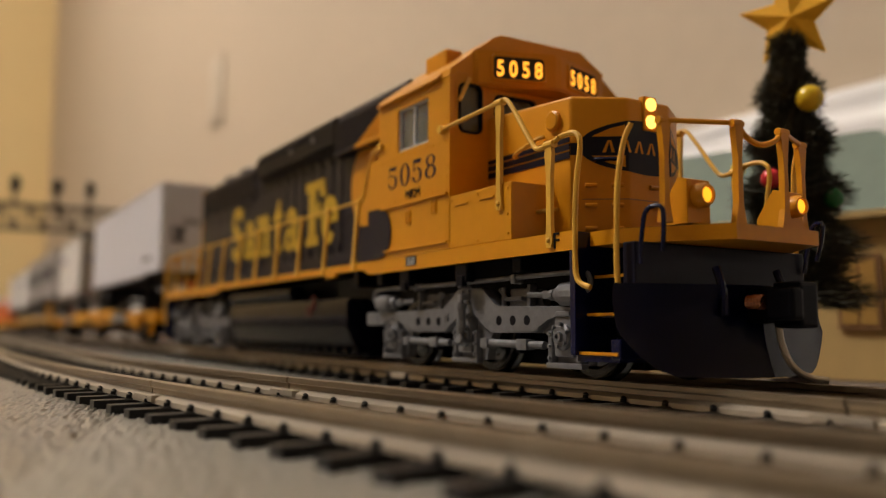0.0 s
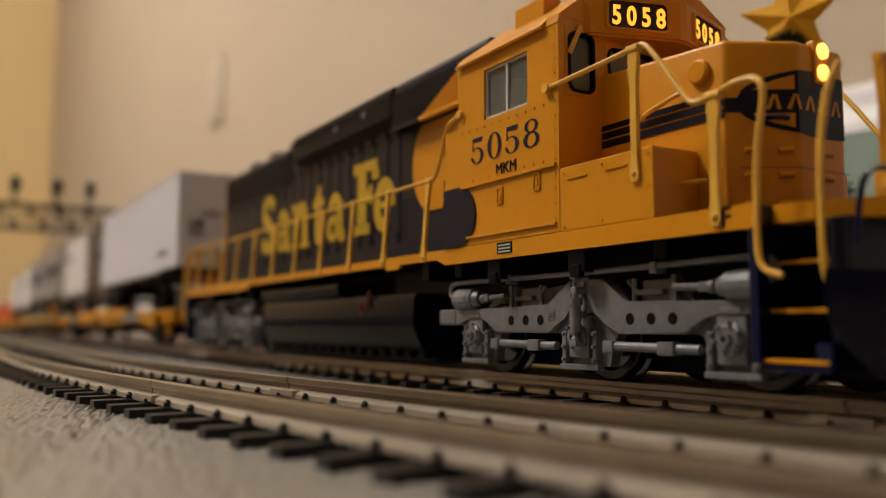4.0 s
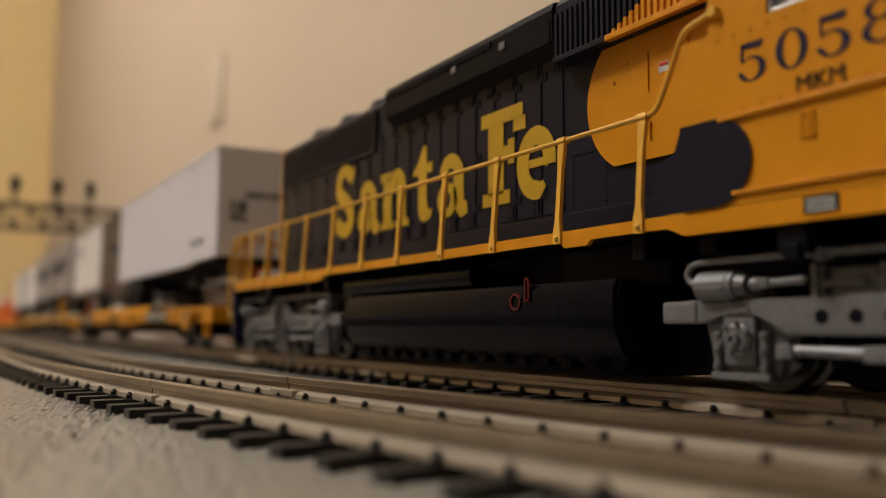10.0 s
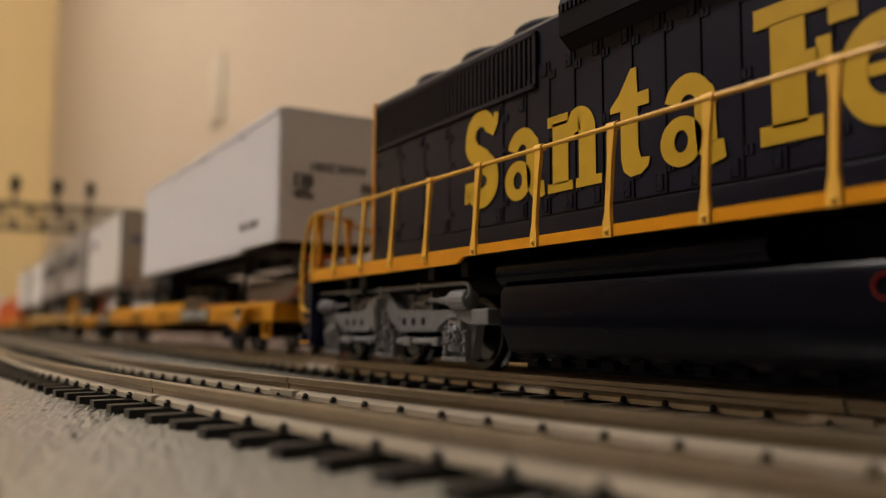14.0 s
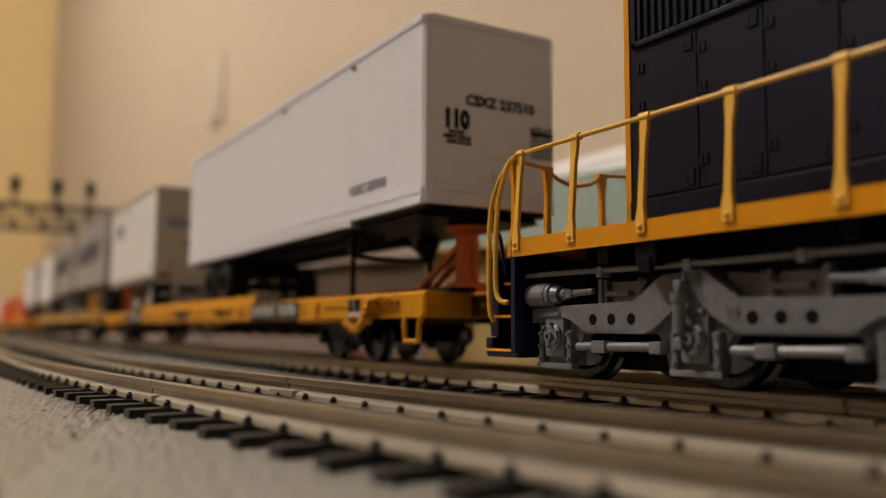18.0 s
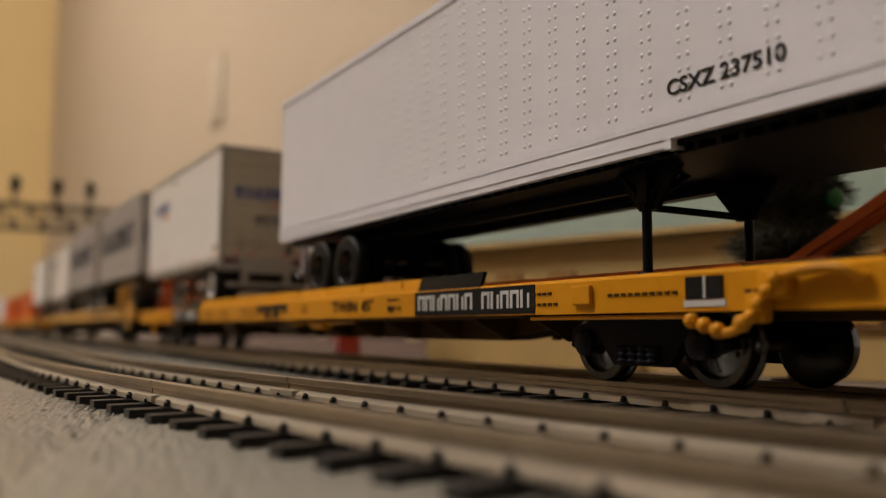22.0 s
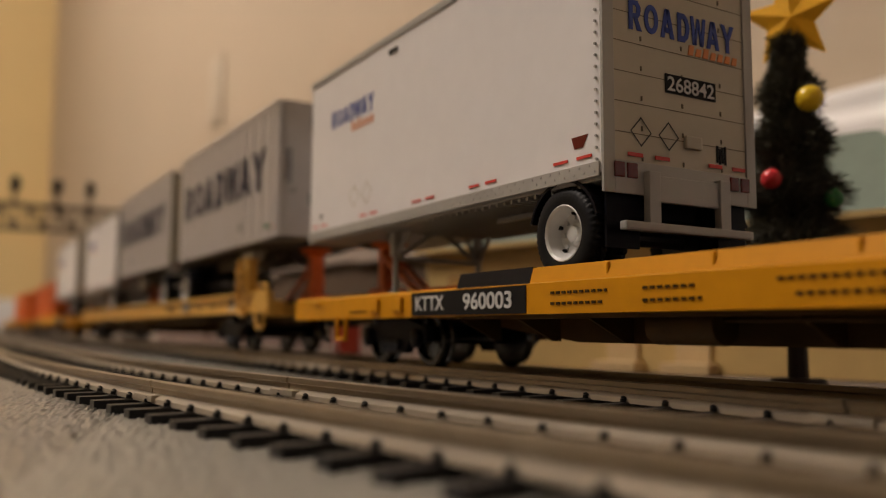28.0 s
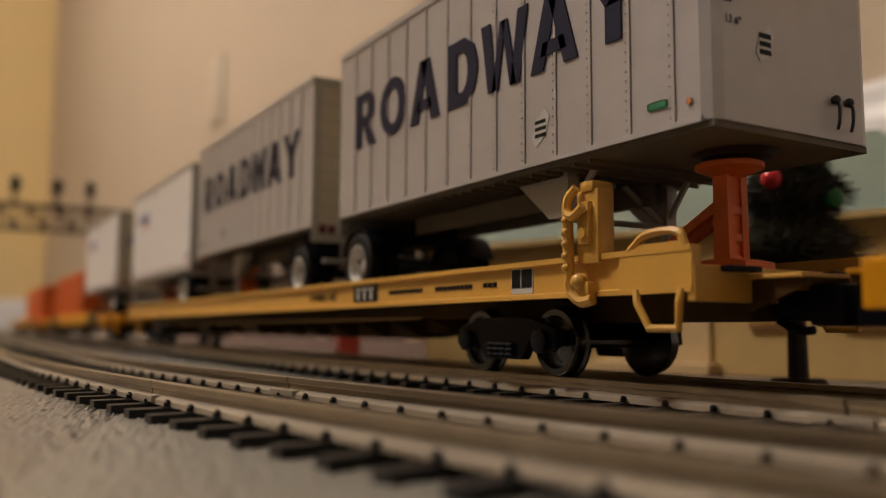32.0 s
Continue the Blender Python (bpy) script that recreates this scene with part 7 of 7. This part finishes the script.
def white_pup(x, z, turn=180, near=True):
    T = pup_trailer(0, z, M["wedge_white"], False, turn, "smooth white pup trailer with grey doors and red reflectors" if near else "smooth white pup trailer further down the train", near)
    n, w = 98.0, 14.3
    s = 1 if turn == 180 else -1       # the side that faces the camera
    y = s * (w + 0.02)
    # blue name with an orange flourish by the nose: the nose points back, so text runs towards the doors
    slanted_bars(T, -13.0, -33.6, 22.6, 26.2, M["letter_royal"], y, s, 7)
    for k in range(7):
        x0 = -23.0 - k * 1.5
        bm = B()
        prism(bm, [(x0, 20.2), (x0 - 0.95, 20.2), (x0 - 1.2, 22.3 if k in (0, 2) else 21.7), (x0 - 0.3, 22.3 if k in (0, 2) else 21.7)], "y", y, y + s * 0.05)
        part("orange_flourish", bm, M["letter_orange"], T)
    for cx in (-24.8, -30.5):
        bm = B()
        o = [(cx + 2.35, 6.65), (cx, 8.95), (cx - 2.35, 6.65), (cx, 4.35)]
        i_ = [(cx + 2.05, 6.65), (cx, 8.6), (cx - 2.05, 6.65), (cx, 4.7)]
        vo = [bm.verts.new((a, y + s * 0.05, b)) for a, b in o]
        vi = [bm.verts.new((a, y + s * 0.05, b)) for a, b in i_]
        for q in range(4):
            bm.faces.new((vo[q], vo[(q + 1) % 4], vi[(q + 1) % 4], vi[q]))
        part("placard_diamond", bm, M["doors"], T)
    for xx in (-3.4, -8.3, -27.6, -32.2, -49.1, -53.7, -67.4, -72.0, -88.6, -93.4):
        boxpart("red_reflector", M["red"], T, xx - 2.9, xx, min(y, y + s * 0.14), max(y, y + s * 0.14), 2.1, 2.48, 0)
    for xx in (-7.6,):
        boxpart("small_mark", M["letter_black"], T, xx - 1.2, xx, min(y, y + s * 0.05), max(y, y + s * 0.05), 3.9, 4.8, 0)
    bm = B()
    prism(bm, [(-92.9, 3.6), (-94.6, 3.6), (-95.6, 5.2), (-92.3, 5.2)], "y", y, y + s * 0.05)
    part("maker_badge", bm, M["lamp_red"], T)
    boxpart("vent", M["darkhub"], T, -41, -39.8, min(y, y + s * 0.3), max(y, y + s * 0.3), 31.4, 32.4, 0.1)
    boxpart("vent", M["darkhub"], T, -42.8, -41.6, min(y, y + s * 0.3), max(y, y + s * 0.3), 31.4, 32.4, 0.1)
    # rear lettering: the rear faces the train's head; seen from there, right is -y in trailer space when turned
    yy = 1 if turn == 180 else -1
    slanted_bars(T, yy * 9.8, -yy * 10.9, 19.2, 23.2, M["letter_royal"], -n - 0.42, 1, 7, axis="x", depth=0.1)
    for k in range(7):
        y0 = -yy * (1.2 + k * 1.45)
        bm = B()
        prism(bm, [(y0, 17.6), (y0 - yy * 1.0, 17.6), (y0 - yy * 1.25, 19.0 if k in (0, 2) else 18.7), (y0 - yy * 0.35, 19.0 if k in (0, 2) else 18.7)], "x", -n - 0.42, -n - 0.3)
        part("orange_flourish", bm, M["letter_orange"], T)
    boxpart("number_patch", M["letter_black"], T, -n - 0.4, -n - 0.28, min(yy * 3.2, -yy * 6.5), max(yy * 3.2, -yy * 6.5), 11.7, 14.3, 0)
    writing("number", "268842", 1.9, M["letter_white"], T, (-n - 0.45, yy * 2.9, 12.05), (0, -yy, 0), (0, 0, 1), 0.04, 1.1, bold=0.03, label="white number on a black patch")
    for cy in (7.8, 2.8):
        bm = B()
        vo = [bm.verts.new((-n - 0.42, yy * (cy + a), 5.7 + b)) for a, b in ((1.9, 0), (0, 2.0), (-1.9, 0), (0, -2.0))]
        vi = [bm.verts.new((-n - 0.42, yy * (cy + a), 5.7 + b)) for a, b in ((1.65, 0), (0, 1.7), (-1.65, 0), (0, -1.7))]
        for q in range(4):
            bm.faces.new((vo[q], vo[(q + 1) % 4], vi[(q + 1) % 4], vi[q]))
        part("placard_diamond", bm, M["darkhub"], T)
    for cy in (9.0, 4.2, -5.9, -10.6):
        boxpart("red_reflector", M["red"], T, -n - 0.62, -n - 0.5, yy * cy - 1.3, yy * cy + 1.3, 2.3, 2.8, 0)
    for q in range(4):
        boxpart("data_patch", M["letter_black"], T, -n - 0.4, -n - 0.28, yy * -7.35 - 1.0 + q * 0.52, yy * -7.35 - 0.66 + q * 0.52, 3.0 + 0.2 * (q % 2), 5.6 - 0.2 * (q % 3), 0)
    boxpart("door_latch", M["doors"], T, -n - 0.9, -n - 0.3, yy * -1.6 - 1.5, yy * -1.6 + 1.5, 4.4, 6.2, 0.2)
    rolling(T, x, 0, z, turn)


def grey_pup(x, z, turn, near=True):
    T = pup_trailer(0, z, M["grey"], True, turn, "silver-grey ribbed pup trailer with big navy lettering" if near else "second silver-grey ribbed pup trailer, rear to rear with its neighbour", near)
    n, w = 98.0, 14.3
    s = -1 if turn == 0 else 1
    y = s * (w + 0.04)
    if turn == 0:
        slanted_bars(T, -91.5, -8.5, 13.9, 24.8, M["letter_blue"], y, s, 7, depth=0.2)
    else:
        slanted_bars(T, -8.5, -91.5, 13.9, 24.8, M["letter_blue"], y, s, 7, depth=0.2)
    bm = B()
    prism(bm, [(-30.2 + 2.0 * math.cos(math.pi * k / 3), 6.0 + 2.6 * math.sin(math.pi * k / 3 + math.pi / 6)) for k in range(6)], "y", y, y + s * 0.05)
    part("placard", bm, M["letter_white"], T)
    for r in range(3):
        boxpart("placard_print", M["letter_black"], T, -31.4, -29.0, min(y + s * 0.04, y + s * 0.1), max(y + s * 0.04, y + s * 0.1), 4.7 + r * 0.95, 5.2 + r * 0.95, 0)
    bm = B()
    box(bm, -9.6, -6.6, min(y, y + s * 0.12), max(y, y + s * 0.12), 3.6, 4.5, 0.2)
    part("green_badge", bm, M["green_plate"], T, "small green maker's badge")
    boxpart("marker_lamp", M["letter_orange"], T, -3.6, -2.9, min(y, y + s * 0.2), max(y, y + s * 0.2), 3.1, 3.8, 0.2)
    bm = B()
    prism(bm, [(-5.6 + 1.6 * math.cos(math.pi * k / 3), 10.6 + 2.2 * math.sin(math.pi * k / 3 + math.pi / 6)) for k in range(6)], "x", 0.02, 0.1)
    part("placard", bm, M["letter_white"], T)
    for r in range(3):
        boxpart("placard_print", M["letter_black"], T, 0.08, 0.14, -6.6, -4.6, 9.3 + r * 0.95, 9.9 + r * 0.95, 0)
    boxpart("unit_number_band", M["letter_blue"], T, 0.02, 0.1, -12.5, -11.1, 14.4, 22.8, 0)
    for k in range(5):
        boxpart("unit_number_bar", M["letter_white"], T, 0.08, 0.14, -12.2, -11.4, 14.8 + k * 1.6, 15.9 + k * 1.6, 0)
    writing("height_mark", "13 6\"", 0.9, M["letter_black"], T, (0.08, -12.3, 12.0), (0, 1, 0), (0, 0, 1), 0.03, 1.0)
    boxpart("number_box", M["letter_black"], T, 0.02, 0.1, -2.2, 2.4, 25.6, 27.1, 0)
    for k in range(5):
        boxpart("number_bar", M["letter_white"], T, 0.08, 0.14, -1.9 + k * 0.85, -1.4 + k * 0.85, 25.9, 26.8, 0)
    boxpart("green_badge", M["green_plate"], T, 0.02, 0.15, -1.2, 1.4, 23.6, 24.6, 0.1)
    boxpart("name_band", M["letter_blue"], T, 0.02, 0.1, -6.0, 6.0, 28.4, 31.8, 0)
    for k in range(4):
        boxpart("name_bar", M["letter_white"], T, 0.08, 0.14, -5.0 + k * 2.5, -3.2 + k * 2.5, 28.6, 31.0, 0)
    bm = B()
    for yy in (6.6, 9.2):
        pipe(bm, [(0.1, yy, 5.6), (1.0, yy, 5.2), (1.1, yy - 0.3, 3.0), (0.6, yy, 2.2)], 0.22, 6)
        ball(bm, (0.5, yy, 5.8), 0.6, 8, 6)
    part("air_coupling", bm, M["darkhub"], T)
    rolling(T, x, 0, z, turn)


riveted_trailer(-139.2, 28.2)
hitch(-148.0, -1)
white_pup(-446.9, 26.4)
hitch(-434.6, 1)
grey_pup(-466.3, 28.4, 0)
hitch(-476.4, -1, 1.7)
grey_pup(-677.9, 28.4, 180, False)
hitch(-669.3, 1)
white_pup(-783.1, 26.4, 180, False)
hitch(-774.3, 1)
white_pup(-916.3, 26.4, 180, False)


def orange_container(x):
    T = thing("cargo_container", "orange ribbed cargo container on a far flatcar", "container")
    bm = B()
    box(bm, -140, 0, -14, 14, 0, 27, 0.4)
    part("body", bm, M["orange"], T)
    for s in (-1, 1):
        bm = B()
        box(bm, 0, 1.6, min(s * 14, s * 14.5), max(s * 14, s * 14.5), 1.5, 25.5)
        row("side_rib", bm, M["orange"], T, [(-137 + k * 3.0, 0, 0) for k in range(46)])
    rolling(T, x, 0, 12.9)


orange_container(-925)
orange_container(-1135)


# ---- scenery beside the track ----
def depot():
    D = thing("model_depot", "tan model depot with grey-green hip roof behind the track", "building")
    n, d, h = 150.0, 62.0, 37.0
    bm = B()
    box(bm, -n, 0, 0, d, 0, h)
    part("wall", bm, M["depot"], D, "tan plank wall")
    bm = B()
    o = 2.6
    v = [bm.verts.new(p) for p in ((-n - o, -o, h - 1), (o, -o, h - 1), (o, d + o, h - 1), (-n - o, d + o, h - 1), (-n + 20, d / 2, h + 24), (-22, d / 2, h + 24))]
    for q in ((0, 1, 5, 4), (1, 2, 5), (2, 3, 4, 5), (3, 0, 4), (3, 2, 1, 0)):
        bm.faces.new([v[i] for i in q])
    roof = part("roof", bm, M["roof"], D, "grey-green shingled hip roof")
    bm = B()
    box(bm, -n - o, o, -o - 0.6, -o, h - 2.2, h - 0.8)
    box(bm, o, o + 0.6, -o, d + o, h - 2.2, h - 0.8)
    part("fascia", bm, M["depot"], D)
    for x in (-18, -38, -96, -115, -135):
        bm = B()
        box(bm, x - 4.4, x + 4.4, -0.9, 0.1, 11, 27)
        wdw = part("window", bm, M["depot_trim"], D)
        bm = B()
        box(bm, x - 3.6, x - 0.3, -1.1, -0.8, 12, 26)
        box(bm, x + 0.3, x + 3.6, -1.1, -0.8, 12, 26)
        part("pane", bm, M["pane"], wdw, "window with warm tinted panes")
    for x in (-57, -77):
        bm = B()
        box(bm, x - 4.6, x + 4.6, -0.8, 0.1, 0.0, 24)
        dr = part("door", bm, M["depot_pale"], D, "pale tan door")
        bm = B()
        box(bm, x - 6.5, x + 6.5, -5.5, 0, 0, 2.6, 0.2)
        part("door_step", bm, M["depot_pale"], dr)
    D.matrix_basis = Matrix.Translation(Vector((-91, 90, FLOOR_Z)) * MM) @ pose(0, 0, 0, 0, 0, 15.1)


depot()


def christmas_tree():
    T = thing("bottle_brush_tree", "small dark bottle-brush Christmas tree with a golden star and coloured baubles", "tree")
    bm = B()
    rod(bm, (0, 0, 0), (0, 0, 64), 1.9, 10, 0.8)
    rod(bm, (0, 0, 0), (0, 0, 2.4), 5.5, 16, 4.5)
    part("trunk", bm, M["trunk"], T)
    rnd = random.Random(11)
    verts, faces = [], []
    z0, z1 = 15.0, 65.0

    def reach(u):
        return (11.2 * (1 - u) ** 0.85 + 3.2) * (0.84 + 0.16 * math.sin(u * math.pi * 2 * 5.2 + 0.6))
    # wire-bound core of packed bristles
    ns, nr = 26, 22
    for q in range(nr + 1):
        u = q / nr
        for i in range(ns):
            a = 2 * math.pi * i / ns
            r = reach(u) * rnd.uniform(0.5, 0.72) * (0.25 if q in (0, nr) else 1)
            verts.append((math.cos(a) * r * MM, math.sin(a) * r * MM, (z0 + 0.6 + (z1 - z0 - 2) * u) * MM))
    for q in range(nr):
        for i in range(ns):
            j = (i + 1) % ns
            faces.append((q * ns + i, q * ns + j, (q + 1) * ns + j, (q + 1) * ns + i))
    for k in range(22000):
        u = rnd.random() ** 0.9
        z = z0 + (z1 - z0) * u
        rad = reach(u) * rnd.uniform(0.72, 1.1)
        a = rnd.uniform(0, 2 * math.pi)
        p0 = Vector((math.cos(a) * rad * 0.5, math.sin(a) * rad * 0.5, z))
        p1 = Vector((math.cos(a + rnd.uniform(-0.2, 0.2)) * rad, math.sin(a + rnd.uniform(-0.1, 0.1)) * rad, z + rnd.uniform(-1.4, 1.4)))
        side = Vector((-math.sin(a), math.cos(a), rnd.uniform(-0.8, 0.8))) * rnd.uniform(0.07, 0.17)
        b = len(verts)
        for p in (p0 - side, p0 + side, p1 + side * 0.6, p1 - side * 0.6):
            verts.append(tuple(p * MM))
        faces.append((b, b + 1, b + 2, b + 3))
    me = bpy.data.meshes.new("crown")
    me.from_pydata(verts, [], faces)
    me.materials.append(M["needle"])
    ob = new("crown", me)
    ob.parent = T
    ob["label"] = "dense dark bristle crown"
    bm = B()
    pts = []
    for k in range(10):
        r = 9.2 if k % 2 == 0 else 4.3
        a = math.pi / 2 + math.pi * k / 5
        pts.append((r * math.cos(a), r * math.sin(a)))
    front = bm.verts.new((0, -1.4, 0))
    back = bm.verts.new((0, 1.4, 0))
    ring = [bm.verts.new((x, 0, z)) for x, z in pts]
    for k in range(10):
        bm.faces.new((ring[k], ring[(k + 1) % 10], front))
        bm.faces.new((ring[(k + 1) % 10], ring[k], back))
    star = part("star", bm, M["star"], T, "golden felt star")
    star.rotation_euler = (0, radians(-4), radians(36))
    star.location = Vector((0.6, 0.4, 68.6)) * MM
    R_ = Vector((0.81, 0.59, 0))
    N_ = Vector((0.59, -0.81, 0))
    for u, z, d, r, mat in ((3.4, 52.0, 5.0, 2.4, "bauble_yellow"), (-3.2, 37.2, 9.4, 1.8, "bauble_red"), (6.6, 33.8, 5.6, 1.7, "bauble_green"), (-9.0, 40.2, 3.4, 1.3, "bauble_yellow")):
        bm = B()
        ball(bm, (0, 0, 0), r, 20, 12)
        o = part("bauble", bm, M[mat], T, smooth=True)
        o.location = (R_ * u + N_ * d + Vector((0, 0, z))) * MM
        bm = B()
        rod(bm, (0, 0, r * 0.9), (0, 0, r * 1.2), r * 0.25, 8)
        part("cap", bm, M["darkhub"], o)
    T.location = Vector((-97, 48, FLOOR_Z - 0.3)) * MM


christmas_tree()


def signal_bridge():
    T = thing("signal_bridge", "grey lattice signal bridge with three signal heads spanning both tracks", "signal bridge")
    y0, y1, zb, zt = -92.0, 38.0, 80.0, 97.0
    for z in (zb, zt):
        for dx in (-4, 4):
            bm = B()
            box(bm, dx - 0.9, dx + 0.9, y0, y1, z - 1.0, z + 1.0, 0.15)
            part("chord", bm, M["bridge"], T)
    k = 0
    y = y0 + 2
    while y < y1 - 8:
        bm = B()
        for dx in (-4, 4):
            a, b = ((zb, zt) if k % 2 else (zt, zb))
            pipe(bm, [(dx, y, a), (dx, y + 9.5, b)], 0.75, 5)
            pipe(bm, [(dx, y, zb), (dx, y, zt)], 0.6, 5)
        part("lattice", bm, M["bridge"], T)
        y += 9.5
        k += 1
    for y in (y0 + 2, y1 - 2):
        for dx in (-4, 4):
            bm = B()
            box(bm, dx - 1.2, dx + 1.2, y - 1.4, y + 1.4, 0, zt, 0.2)
            part("leg", bm, M["bridge"], T)
        bm = B()
        for q in range(7):
            pipe(bm, [(-4, y, 4 + q * 11), (4, y, 15 + q * 11)], 0.6, 5)
        part("leg_lattice", bm, M["bridge"], T)
    for y in (-43.0, -16.0, 6.0):
        bm = B()
        rod(bm, (0, y, zt), (0, y, zt + 18), 1.0, 8)
        box(bm, -3, 3, y - 5, y + 5, zt + 1, zt + 2.2, 0.2)
        sig = part("signal_mast", bm, M["bridge"], T)
        bm = B()
        turned(bm, [(3.7, 3.2), (3.7, 4.2), (2.8, 4.6)], (0, y, zt + 14.5), "x", 20)
        box(bm, -2.6, 3.4, y - 2.6, y + 2.6, zt + 8.5, zt + 20, 0.5)
        part("signal_head", bm, M["bridge"], sig)
        bm = B()
        for zz in (zt + 12, zt + 17):
            turned(bm, [(1.6, 3.4), (1.8, 6.5)], (0, y, zz), "x", 12)
        part("hood", bm, M["black"], sig)
    T.location = Vector((-655, 0, FLOOR_Z - 0.3)) * MM


signal_bridge()


def gift_box():
    G = thing("gift_box", "small red wrapped gift box standing on the floor behind the track", "gift box")
    boxpart("box", M["gift"], G, -4, 4, -4, 4, 0, 18, 0.6)
    boxpart("ribbon", M["trim"], G, -0.8, 0.8, -4.3, 4.3, 0, 22.4, 0)
    boxpart("lid", M["gift"], G, -4.4, 4.4, -4.5, 4.5, 18, 22.2, 0.5)
    G.location = Vector((-300, 52, FLOOR_Z - 0.3)) * MM


gift_box()


def toy_house(n, d, h, label, x, y, turn):
    """A small dim village house, added in place of unclear clutter, with pale base, gabled roof, door and windows."""
    H = thing("toy_house", label, "building", "toy houses behind the track")
    bm = B()
    box(bm, -n / 2, n / 2, 0, d, 5, h, 0.3)
    part("wall", bm, M["shed"], H)
    boxpart("base", M["shed_base"], H, -n / 2 - 1.0, n / 2 + 1.0, -1.0, d + 1.0, 0, 6.5, 0.4, "pale stone base")
    bm = B()
    prism(bm, [(-3, h - 0.5), (d / 2, h + d * 0.32), (d + 3, h - 0.5)], "x", -n / 2 - 3, n / 2 + 3)
    part("roof", bm, M["shed_roof"], H, "grey-brown gabled roof")
    k = -n / 2 + 11
    while k < n / 2 - 8:
        w = boxpart("window", M["depot_trim"], H, k - 4, k + 4, -0.6, 0.2, 14, 27, 0.2)
        boxpart("pane", M["pane"], w, k - 3, k + 3, -0.9, -0.55, 15, 26, 0)
        k += 26
    boxpart("door", M["depot_pale"], H, -4.5, 4.5, -1.3, -0.2, 6.5, 25, 0.3, "pale door")
    H.matrix_basis = Matrix.Translation(Vector((x, y, FLOOR_Z - 0.3)) * MM) @ pose(0, 0, 0, 0, 0, turn)


# row of added houses, placed to cover the bright baseboard behind the cars
toy_house(78, 40, 40, "dark brown toy house with a pale base", -292, 78, 8)
toy_house(120, 44, 44, "long brown toy house with a pale base", -405, 86, 2)
toy_house(150, 44, 42, "long brown toy house far along the wall", -560, 92, 0)
toy_house(170, 44, 44, "brown toy house at the end of the row", -745, 96, 0)


def motions():
    for ob, x, y, z, turn in MOVERS:
        walk(ob, [(t, pose((x + s) * MM, y * MM, z * MM, 0, 0, turn)) for t, s in TRAVEL])
    steps = [0.2 * i for i in range(161)]
    for ob, x, z, r in WHEELS:
        walk(ob, [(t, pose(x * MM, 0, z * MM, 0, math.degrees((travel(t) - travel(0)) / r), 0)) for t in steps])


motions()
